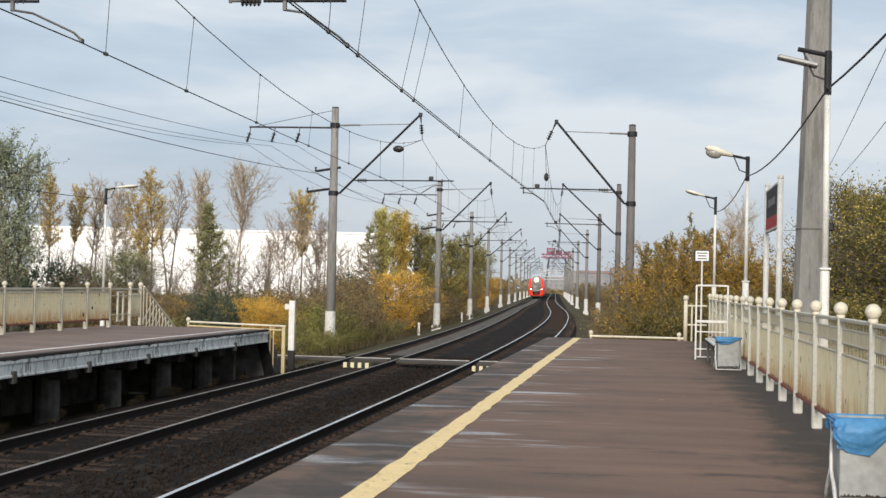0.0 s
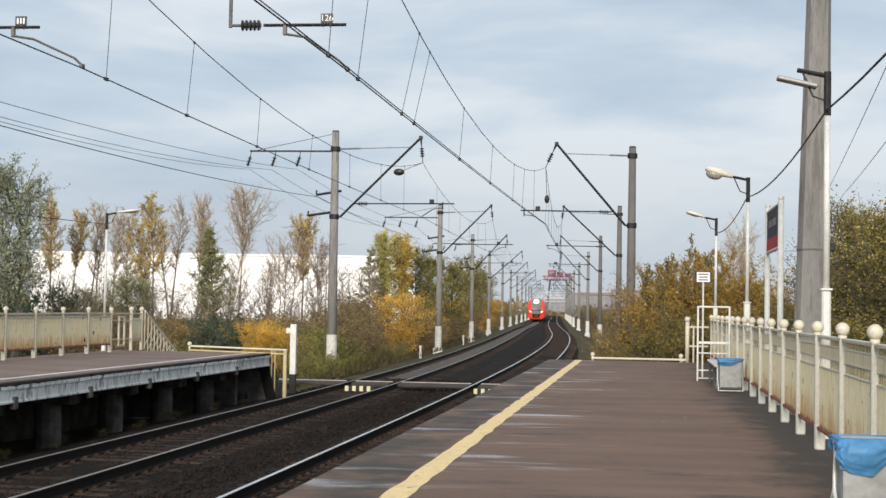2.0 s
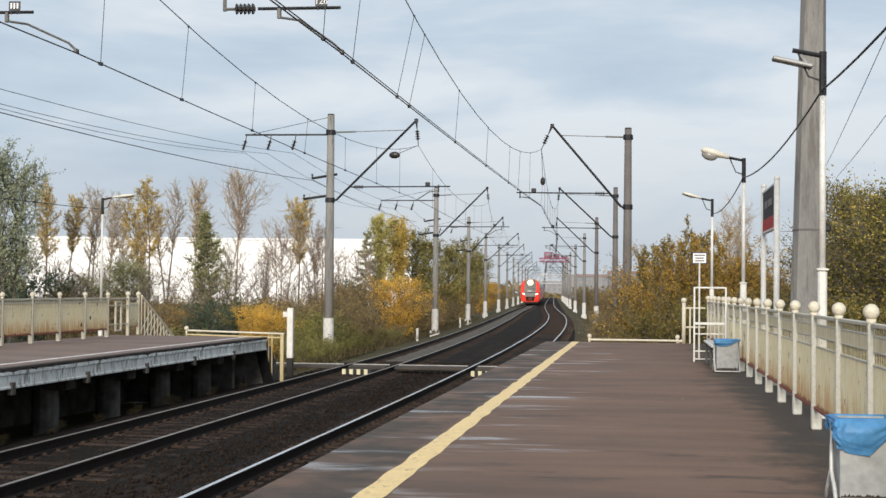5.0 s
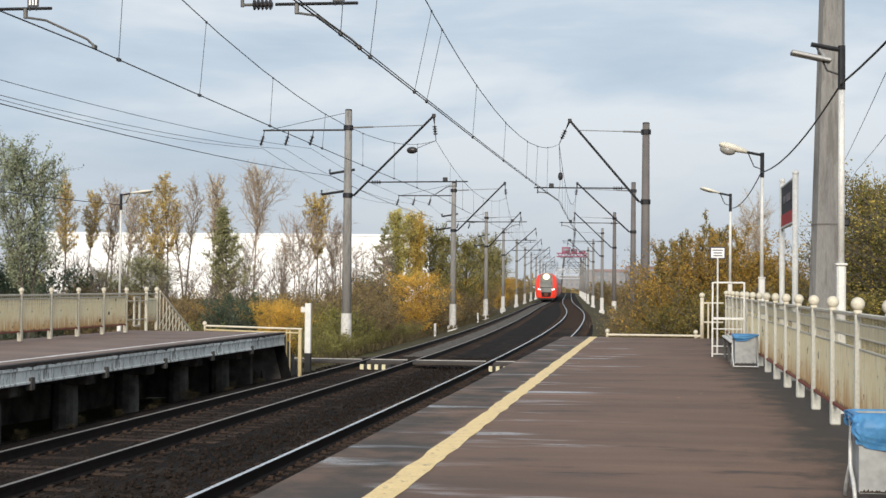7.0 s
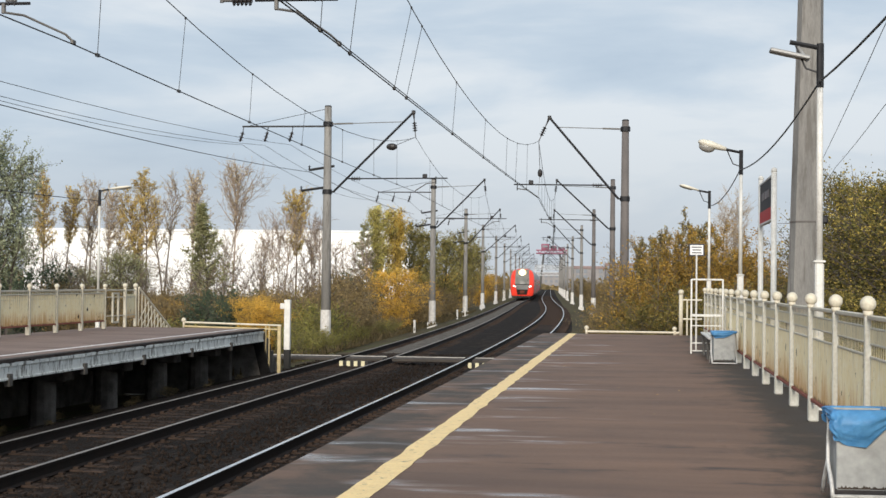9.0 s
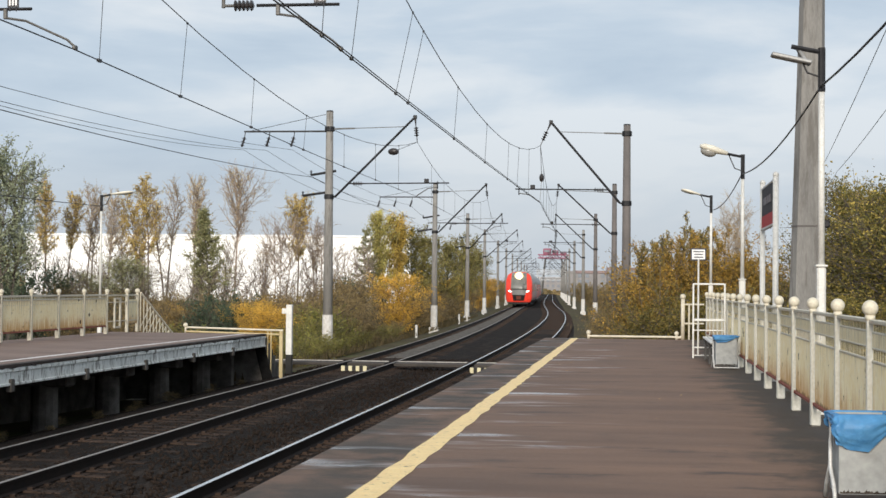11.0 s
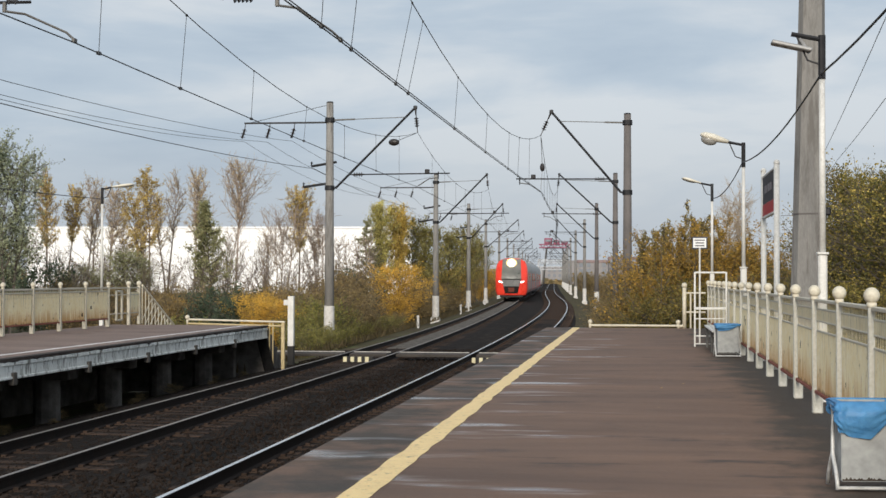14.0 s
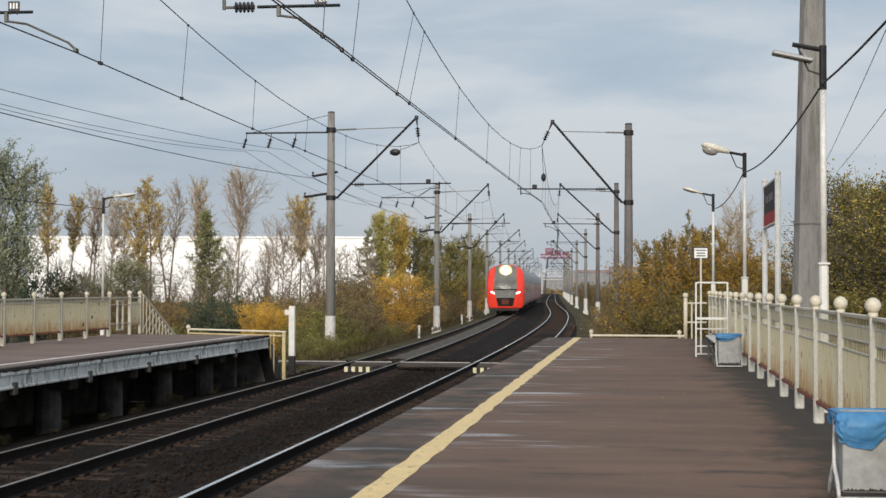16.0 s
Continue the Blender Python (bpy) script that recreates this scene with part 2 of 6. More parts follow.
def rust_runs(m):
    """Rust runs rising from the foot of a painted sheet, grey runs below its head, and a few chips down to dark rust; each bay has its own."""
    nt = m.node_tree
    bs = nt.nodes["Principled BSDF"]
    tc = nt.nodes.new("ShaderNodeTexCoord")
    oi = nt.nodes.new("ShaderNodeObjectInfo")
    far_off = nt.nodes.new("ShaderNodeMath")
    far_off.operation = "MULTIPLY"
    far_off.inputs[1].default_value = 90.0
    nt.links.new(oi.outputs["Random"], far_off.inputs[0])
    step = nt.nodes.new("ShaderNodeCombineXYZ")
    nt.links.new(far_off.outputs[0], step.inputs[1])
    place = nt.nodes.new("ShaderNodeVectorMath")
    nt.links.new(tc.outputs["Object"], place.inputs[0])
    nt.links.new(step.outputs[0], place.inputs[1])
    sep = nt.nodes.new("ShaderNodeSeparateXYZ")
    nt.links.new(tc.outputs["Object"], sep.inputs[0])

    def runs(stretch, z0, z1, gain0, gain1, lo, hi, most, colour):
        mp = nt.nodes.new("ShaderNodeMapping")
        mp.inputs["Scale"].default_value = stretch
        nt.links.new(place.outputs[0], mp.inputs[0])
        n = nt.nodes.new("ShaderNodeTexNoise")
        n.inputs["Scale"].default_value, n.inputs["Detail"].default_value = 1.0, 4
        nt.links.new(mp.outputs[0], n.inputs["Vector"])
        low = nt.nodes.new("ShaderNodeMapRange")
        low.inputs[1].default_value, low.inputs[2].default_value, low.inputs[3].default_value, low.inputs[4].default_value = z0, z1, gain0, gain1
        nt.links.new(sep.outputs[2], low.inputs[0])
        add = nt.nodes.new("ShaderNodeMath")
        nt.links.new(n.outputs["Fac"], add.inputs[0])
        nt.links.new(low.outputs[0], add.inputs[1])
        fac = nt.nodes.new("ShaderNodeMapRange")
        fac.inputs[1].default_value, fac.inputs[2].default_value, fac.inputs[4].default_value = lo, hi, most
        nt.links.new(add.outputs[0], fac.inputs[0])
        lay(fac.outputs[0], colour)

    def lay(fac, colour):
        mx = nt.nodes.new("ShaderNodeMix")
        mx.data_type = "RGBA"
        nt.links.new(fac, mx.inputs[0])
        nt.links.new(bs.inputs["Base Color"].links[0].from_socket, mx.inputs[6])
        mx.inputs[7].default_value = (*colour, 1)
        nt.links.new(mx.outputs[2], bs.inputs["Base Color"])

    runs((1, 26, 1.6), 0.24, 0.75, 0.34, -0.22, 0.5, 0.85, 0.8, (0.55, 0.29, 0.1))
    runs((1, 34, 1.1), 0.5, 1.0, -0.12, 0.14, 0.56, 0.78, 0.6, (0.3, 0.26, 0.19))
    runs((1, 40, 2.0), 0.24, 0.34, 0.3, -0.4, 0.55, 0.75, 0.85, (0.16, 0.09, 0.06))
    vo = nt.nodes.new("ShaderNodeTexVoronoi")
    vo.inputs["Scale"].default_value = 3.6
    wob = nt.nodes.new("ShaderNodeMapping")
    wob.inputs["Scale"].default_value = (1, 1.3, 0.8)
    nt.links.new(place.outputs[0], wob.inputs[0])
    nt.links.new(wob.outputs[0], vo.inputs["Vector"])
    pick = nt.nodes.new("ShaderNodeSeparateColor")
    nt.links.new(vo.outputs["Color"], pick.inputs[0])
    room = nt.nodes.new("ShaderNodeMapRange")
    room.inputs[1].default_value, room.inputs[2].default_value, room.inputs[3].default_value, room.inputs[4].default_value = 0.45, 1.0, 0.0, 0.17
    nt.links.new(pick.outputs[0], room.inputs[0])
    chip = nt.nodes.new("ShaderNodeMath")
    chip.operation = "LESS_THAN"
    nt.links.new(vo.outputs["Distance"], chip.inputs[0])
    nt.links.new(room.outputs[0], chip.inputs[1])
    lay(chip.outputs[0], (0.035, 0.025, 0.02))


rust_runs(CREAM_SHEET)
WHITE_PAINT = mat("white_paint", (0.68, 0.67, 0.64), (0.56, 0.55, 0.52), rough=0.45, scale=5, fine=40, bump=0.08, stain=(0.3, 0.24, 0.2), stain_at=0.72)
RUST_RED = mat("red_primer", (0.3, 0.09, 0.06), (0.2, 0.06, 0.04), rough=0.8, scale=8)
DARK_METAL = mat("dark_metal", (0.035, 0.035, 0.038), (0.02, 0.02, 0.022), rough=0.55, metal=0.6, scale=6)
STEEL = mat("grey_steel", (0.16, 0.155, 0.15), (0.1, 0.095, 0.09), rough=0.6, metal=0.6, scale=6)
WIRE = mat("wire_copper", (0.06, 0.062, 0.065), (0.045, 0.045, 0.048), rough=0.55, metal=0.4, scale=6, bump=0)
RAIL_RUST = mat("rail_side", (0.03, 0.022, 0.019), (0.016, 0.013, 0.012), rough=0.75, metal=0.3, scale=5, spec=0.08)
RAIL_TOP = mat("rail_head", (0.82, 0.81, 0.8), (0.72, 0.71, 0.7), rough=0.2, metal=1.0, scale=1.5, bump=0.03)
RAIL_DULL = mat("dull_rail_head", (0.36, 0.31, 0.27), (0.22, 0.185, 0.16), rough=0.5, metal=0.9, scale=1.5, bump=0.03)
SLEEPER = mat("sleeper_concrete", (0.06, 0.039, 0.029), (0.028, 0.02, 0.016), rough=0.9, scale=5, piece=0.3, stain=(0.025, 0.02, 0.017), spec=0.08)
BALLAST = mat("ballast", (0.017, 0.012, 0.0095), (0.0075, 0.006, 0.005), rough=0.95, scale=1.2, fine=16, bump=1.0, depth=0.05, stain=(0.032, 0.024, 0.019), stain_at=0.55, stretch=(1, 0.3, 1), spec=0.08)
STONE = mat("ballast_stone", (0.03, 0.021, 0.0165), (0.009, 0.007, 0.006), rough=0.92, scale=9, fine=60, spec=0.08)
SOIL = mat("soil_and_dry_grass", (0.095, 0.075, 0.045), (0.05, 0.04, 0.027), rough=0.95, scale=0.35, fine=7, bump=0.8, depth=0.05, stain=(0.075, 0.085, 0.03), stain_at=0.55, spec=0.08)
YELLOW = mat("yellow_line_paint", (0.88, 0.65, 0.3), (0.76, 0.54, 0.23), rough=0.5, scale=5, fine=55, stain=(0.2, 0.15, 0.09), stain_at=0.61)
WHITE_LINE = mat("white_line_paint", (0.78, 0.75, 0.74), (0.6, 0.57, 0.56), rough=0.6, scale=4, stain=(0.13, 0.11, 0.1), stain_at=0.62)
GLASS_DARK = mat("windscreen_glass", (0.1, 0.105, 0.11), (0.07, 0.075, 0.08), rough=0.12, scale=2, bump=0)
PORCELAIN = mat("dark_insulator", (0.04, 0.035, 0.035), (0.025, 0.022, 0.022), rough=0.3, scale=8, bump=0)


# ---- mesh helpers ----
def bm_box(bm, c, s, bev=0.0, rz=0.0, rx=0.0, ry=0.0):
    m = pose(*c, rx, ry, rz) @ Matrix.Diagonal((*s, 1))
    r = bmesh.ops.create_cube(bm, size=1, matrix=m)
    if bev:
        edges = list({e for v in r["verts"] for e in v.link_edges})
        bmesh.ops.bevel(bm, geom=edges, offset=bev, segments=1, affect="EDGES", profile=0.7)
    return bm


def bm_cyl(bm, p, q, r0, r1=None, n=10, caps=True):
    p, q = Vector(p), Vector(q)
    d = q - p
    m = Matrix.Translation((p + q) / 2) @ d.to_track_quat("Z", "Y").to_matrix().to_4x4()
    bmesh.ops.create_cone(bm, cap_ends=caps, segments=n, radius1=r0, radius2=r0 if r1 is None else r1, depth=d.length, matrix=m)
    return bm


def bm_ball(bm, c, r, n=12, squash=(1, 1, 1)):
    bmesh.ops.create_uvsphere(bm, u_segments=n, v_segments=max(6, n * 2 // 3), radius=r, matrix=Matrix.Translation(c) @ Matrix.Diagonal((*squash, 1)))
    return bm


def bm_tube(bm, pts, r, n=5):
    """A tube along a line of points."""
    pts = [Vector(p) for p in pts]
    rings = []
    for i, p in enumerate(pts):
        d = (pts[min(i + 1, len(pts) - 1)] - pts[max(i - 1, 0)]).normalized()
        side = d.cross(Vector((0, 0, 1)))
        side = side.normalized() if side.length > 1e-3 else Vector((1, 0, 0))
        up = side.cross(d)
        rings.append([bm.verts.new(p + r * (math.cos(2 * math.pi * k / n) * side + math.sin(2 * math.pi * k / n) * up)) for k in range(n)])
    for a, b in zip(rings, rings[1:]):
        for k in range(n):
            bm.faces.new((a[k], a[(k + 1) % n], b[(k + 1) % n], b[k]))
    bm.faces.new(rings[0])
    bm.faces.new(list(reversed(rings[-1])))
    return bm


def bm_sweep(bm, profile, frames_, closed=True):
    """Sweep a profile of (across, up) points along frames of (origin, across vector)."""
    rings = []
    for o, side in frames_:
        rings.append([bm.verts.new((o[0] + side[0] * u, o[1] + side[1] * u, o[2] + v)) for u, v in profile])
    n = len(profile)
    for a, b in zip(rings, rings[1:]):
        for k in range(n if closed else n - 1):
            bm.faces.new((a[k], a[(k + 1) % n], b[(k + 1) % n], b[k]))
    if closed:
        bm.faces.new(rings[0])
        bm.faces.new(list(reversed(rings[-1])))
    return bm


def mesh_of(name, bm, *materials, smooth=False):
    bmesh.ops.recalc_face_normals(bm, faces=bm.faces[:])
    me = bpy.data.meshes.new(name)
    bm.to_mesh(me)
    bm.free()
    for m in materials:
        me.materials.append(m)
    if smooth:
        for p in me.polygons:
            p.use_smooth = True
    return me


def part(name, bm, material, parent, label="", smooth=False):
    """One mesh object under a thing or a part. bm: a bmesh, or a mesh to share."""
    me = mesh_of(name, bm, material, smooth=smooth) if isinstance(bm, bmesh.types.BMesh) else bm
    ob = new(name, me)
    ob.parent = parent
    return tagged(ob, label)


def thing(name, label, category, group="", kind="", at=None):
    ob = new(name)
    ob.empty_display_size = 0.2
    if at is not None:
        ob.matrix_basis = at
    return tagged(ob, label, category, group, kind)


def B():
    return bmesh.new()


# ---- lie of the tracks ----
RAIL_Z = -1.05
GAUGE = 1.52 + 0.072


def near_x(y):
    """Centre of the track beside the platform."""
    if y < 27.4:
        return -4.52
    if y < 170:
        return -4.52 - 0.000252 * (y - 27.4) ** 2
    x, s = -4.52 - 0.000252 * 142.6**2, 0.0719
    if y < 300:
        u = y - 170
        return x - s * u + (s - 0.058) / 260 * u * u
    return x - s * 130 + (s - 0.058) / 260 * 130**2 - 0.058 * (y - 300)


def closing(y):
    """The far track draws in a little beyond the bend."""
    w = min(1, max(0, (y - 142) / 120))
    return 0.55 * w * w * (3 - 2 * w)


def spacing(y):
    u = min(1, max(0, (y - 40) / 90))
    v = min(1, max(0, (y - 150) / 100))
    return 4.05 + 0.85 * u * u * (3 - 2 * u) - 0.9 * v * v * (3 - 2 * v) - closing(y)


def far_x(y):
    return near_x(y) - spacing(y)


def heading(fx, y):
    return math.atan2(-(fx(y + 0.5) - fx(y - 0.5)), 1.0)


def rows_y(y0, y1, step0=1.5):
    ys, y = [], y0
    while y < y1:
        ys.append(y)
        y += max(step0, 0.03 * max(0, y))
    return ys + [y1]


def frames_along(fx, off, z, y0, y1, step0=1.5):
    out = []
    for y in rows_y(y0, y1, step0):
        h = heading(fx, y)
        out.append(((fx(y) + off * math.cos(h), y + off * math.sin(h), z), (math.cos(h), math.sin(h))))
    return out


# ---- ground ----
def ground_z(off):
    """Height of the ground by its distance from the middle between the tracks."""
    a = abs(off + 0.0)
    u = min(1, max(0, (a - 4.6) / 2.0))
    return -1.42 - 0.45 * u * u * (3 - 2 * u)


def build_ground():
    offs = [-1500, -600, -250, -120, -70, -45, -30, -22, -16, -12, -9.5, -8, -7, -6, -5, -4, 0, 4, 5, 6, 7, 8, 9.5, 12, 16, 22, 30, 45, 70, 120, 250, 600, 1500]
    ys = [-200, -60, -20] + rows_y(0, 2600, 2.0)
    verts, faces = [], []
    for y in ys:
        mid = (near_x(y) + far_x(y)) / 2
        for o in offs:
            wob = noise.noise(Vector((o * 0.13, y * 0.11, 0.3))) * 0.22 if abs(o) > 7 else 0
            verts.append((mid + o, y, ground_z(o) + wob))
    n = len(offs)
    for j in range(len(ys) - 1):
        for i in range(n - 1):
            faces.append((j * n + i, j * n + i + 1, (j + 1) * n + i + 1, (j + 1) * n + i))
    me = bpy.data.meshes.new("ground")
    me.from_pydata(verts, [], faces)
    me.materials.append(SOIL)
    for p in me.polygons:
        p.use_smooth = True
    tagged(new("ground", me), "brown soil with dry autumn grass beside the railway", "ground", kind="structure")
    prof = [(-5.4, -0.5), (-4.0, -0.24), (-3.2, -0.19), (-0.7, -0.2), (0, -0.23), (0.7, -0.2), (3.2, -0.19), (4.0, -0.24), (5.4, -0.5)]
    bm = B()
    fr = []
    for y in [-40, -20, -5] + rows_y(2, 1500, 2.0):
        fr.append((((near_x(y) + far_x(y)) / 2, y, RAIL_Z), (1.0 if y < 46 else 0.82, 0)))
    bm_sweep(bm, prof, fr, closed=False)
    tagged(new("ballast_bed", mesh_of("ballast_bed", bm, BALLAST, smooth=True)), "dark brown crushed-stone ballast bed under the two tracks", "ballast", kind="structure")


build_ground()


# ---- tracks ----
RAIL_PROFILE = [(-0.065, -0.18), (0.065, -0.18), (0.065, -0.17), (0.012, -0.15), (0.012, -0.045), (0.036, -0.035), (0.036, -0.004), (-0.036, -0.004), (-0.036, -0.035), (-0.012, -0.045), (-0.012, -0.15), (-0.065, -0.17)]
HEAD_PROFILE = [(-0.034, -0.012), (0.034, -0.012), (0.034, -0.002), (0.026, 0.0), (-0.026, 0.0), (-0.034, -0.002)]


def sleeper_mesh():
    bm = B()
    bm_box(bm, (0, 0, 0.0), (2.7, 0.26, 0.16), 0.02)
    for s in (-1, 1):
        bm_box(bm, (s * 0.8, 0, 0.075), (0.5, 0.24, 0.04), 0.012)
        for k in (-1, 1):
            bm_box(bm, (s * 0.8 + k * 0.12, 0, 0.1), (0.07, 0.09, 0.05))
    return mesh_of("sleeper", bm, SLEEPER)


SLEEPER_MESH = sleeper_mesh()


def build_track(fx, label, head):
    tr = thing("railway_track", label, "railway track", group="railway tracks")
    for s in (-1, 1):
        bm = B()
        bm_sweep(bm, RAIL_PROFILE, frames_along(fx, s * GAUGE / 2, RAIL_Z, -30, 900))
        rail = part("rail", bm, RAIL_RUST, tr, "rusty brown steel rail")
        bm = B()
        bm_sweep(bm, HEAD_PROFILE, frames_along(fx, s * GAUGE / 2, RAIL_Z, -30, 900))
        part("running_surface", bm, head, rail, "worn shiny rail head")
    y = 8.0
    for k in range(160):
        ob = part("sleeper", SLEEPER_MESH, None, tr)
        h = heading(fx, y)
        ob.matrix_basis = pose(fx(y), y, RAIL_Z - 0.275 + random.uniform(-0.012, 0.012), 0, 0, math.degrees(h) + random.uniform(-0.6, 0.6))
        y += 0.545
    bm = B()
    while y < 320:
        bm_box(bm, (fx(y), y, RAIL_Z - 0.27), (2.7, 0.26, 0.18), rz=math.degrees(heading(fx, y)))
        y += 0.545
    tagged(part("sleeper_rest", bm, SLEEPER, tr), kind="stuff")


FRESH_STONE = mat("fresh_ballast", (0.18, 0.163, 0.145), (0.065, 0.056, 0.048), rough=0.95, scale=2.5, fine=18, bump=1.0, depth=0.05, stain=(0.05, 0.04, 0.034), stain_at=0.58, spec=0.08)
bm = B()
bm_sweep(bm, [(-0.6, -0.22), (-0.52, -0.172), (0.52, -0.172), (0.6, -0.22)], [((far_x(y), y, RAIL_Z), (1.0 - 0.12 * (k % 2), 0)) for k, y in enumerate(rows_y(55, 330, 1.5))], closed=True)
tagged(new("fresh_ballast", mesh_of("fresh_ballast", bm, FRESH_STONE)), "strip of lighter grey ballast between the far rails", "ballast", kind="structure")

build_track(near_x, "straight then curving track with bright worn rails on ballast", RAIL_TOP)
build_track(far_x, "railway track with dull brown rails on concrete sleepers", RAIL_DULL)


# ---- platforms ----
END_Y = 42.4


def asphalt_sheet(name, x0, x1, y0, y1, label, material):
    """A worn asphalt deck with low swells across it."""
    nx, ny = 14, 90
    verts, faces = [], []
    for j in range(ny + 1):
        for i in range(nx + 1):
            x, y = x0 + (x1 - x0) * i / nx, y0 + (y1 - y0) * j / ny
            verts.append((x, y, 0.004 * noise.noise(Vector((x * 0.5, y * 1.3, 2.0)))))
    for j in range(ny):
        for i in range(nx):
            a = j * (nx + 1) + i
            faces.append((a, a + 1, a + nx + 2, a + nx + 1))
    top = len(verts)
    rim = [i for i in range(nx + 1)] + [j * (nx + 1) + nx for j in range(1, ny + 1)] + [ny * (nx + 1) + i for i in range(nx - 1, -1, -1)] + [j * (nx + 1) for j in range(ny - 1, 0, -1)]
    for k in rim:
        verts.append((verts[k][0], verts[k][1], -0.06))
    for k in range(len(rim)):
        m = (k + 1) % len(rim)
        faces.append((rim[m], rim[k], top + k, top + m))
    me = bpy.data.meshes.new(name)
    me.from_pydata(verts, [], faces)
    me.materials.append(material)
    return tagged(new(name, me), label, "platform", kind="structure")


def edge_slab_mesh(length):
    bm = B()
    bm_box(bm, (0, 0, -0.21), (0.5, length - 0.03, 0.3), 0.015)
    bm_box(bm, (0.262, 0, -0.09), (0.03, length - 0.05, 0.07), 0.01)
    bm_box(bm, (0.262, 0, -0.335), (0.03, length - 0.05, 0.05), 0.01)
    return mesh_of("edge_slab", bm, SLAB)


def build_platform(sign, edge, back, label, slabs):
    """sign: +1 when the tracks lie towards -x."""
    lo, hi = min(edge, back), max(edge, back)
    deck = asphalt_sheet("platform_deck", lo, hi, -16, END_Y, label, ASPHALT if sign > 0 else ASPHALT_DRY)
    me = edge_slab_mesh(slabs)
    y = END_Y - slabs / 2
    while y > -14:
        ob = part("edge_slab", me, None, deck)
        ob.matrix_basis = pose(edge + sign * 0.24, y, -0.003 * (int(y) % 3), 0, 0, 180 if sign > 0 else 0)
        bm = B()
        bm_box(bm, (edge - sign * 0.005, y - slabs / 2, -0.36), (0.1, 0.16, 0.22), 0.01)
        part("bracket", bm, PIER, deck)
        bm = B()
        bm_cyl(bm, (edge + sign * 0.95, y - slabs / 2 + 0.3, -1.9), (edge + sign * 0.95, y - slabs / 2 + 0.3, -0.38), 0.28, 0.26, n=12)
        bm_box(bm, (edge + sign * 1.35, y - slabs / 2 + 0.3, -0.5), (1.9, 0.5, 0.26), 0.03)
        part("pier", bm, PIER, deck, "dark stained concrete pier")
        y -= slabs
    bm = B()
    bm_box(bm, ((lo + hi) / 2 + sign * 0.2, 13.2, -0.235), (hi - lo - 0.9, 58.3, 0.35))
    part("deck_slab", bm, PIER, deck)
    if sign < 0:
        # broken edge of the asphalt hanging over the slabs
        rng = random.Random(4)
        bm = B()
        out = edge - sign * 0.045
        n = 330
        low = [rng.uniform(0.015, 0.05) + (0.035 if rng.random() < 0.12 else 0) for k in range(n + 1)]
        rows = []
        for k in range(n + 1):
            y = -14 + (END_Y + 14) * k / n
            x = out + rng.uniform(-0.012, 0.012)
            rows.append([bm.verts.new(v) for v in ((edge + sign * 0.1, y, 0.009), (x, y, 0.004), (x, y, -low[k]), (edge + sign * 0.0, y, -low[k]))])
        for a, b in zip(rows, rows[1:]):
            for i in range(3):
                bm.faces.new((a[i], a[i + 1], b[i + 1], b[i]))
        part("asphalt_lip", bm, LIP, deck, "broken dark edge of the asphalt")
        # added wall below the deck end, closing a bright gap so the underside stays dark
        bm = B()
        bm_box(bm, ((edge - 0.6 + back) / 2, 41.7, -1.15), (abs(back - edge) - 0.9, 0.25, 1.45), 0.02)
        part("cross_light_block", bm, PIER, deck)
    # added wall across the open back, shutting daylight out from below the deck
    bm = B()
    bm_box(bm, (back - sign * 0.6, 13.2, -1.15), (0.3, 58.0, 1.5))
    part("back_light_block", bm, PIER, deck)
    return deck


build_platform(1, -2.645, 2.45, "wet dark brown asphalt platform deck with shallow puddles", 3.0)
build_platform(-1, -10.7, -15.3, "brown asphalt deck of the platform across the tracks", 3.54)


def painted_line(name, x, width, y0, y1, material, label, ragged):
    verts, faces = [], []
    n = int((y1 - y0) / 0.16)
    for k in range(n + 1):
        y = y0 + (y1 - y0) * k / n
        a = ragged * noise.noise(Vector((y * 1.7, 0.2, 5)))
        b = ragged * noise.noise(Vector((y * 1.9, 7.2, 5)))
        verts += [(x - width / 2 + a, y, 0.0045), (x + width / 2 + b, y, 0.0045)]
    for k in range(n):
        faces.append((2 * k, 2 * k + 1, 2 * k + 3, 2 * k + 2))
    me = bpy.data.meshes.new(name)
    me.from_pydata(verts, [], faces)
    me.materials.append(material)
    return tagged(new(name, me), label, "marking", kind="structure")


painted_line("yellow_line", -1.815, 0.2, -15, END_Y - 0.05, YELLOW, "worn yellow safety line painted along the platform edge", 0.03)
painted_line("white_line", -11.25, 0.13, -15, END_Y - 0.3, WHITE_LINE, "faded white safety line on the far platform", 0.025)


# ---- fences ----


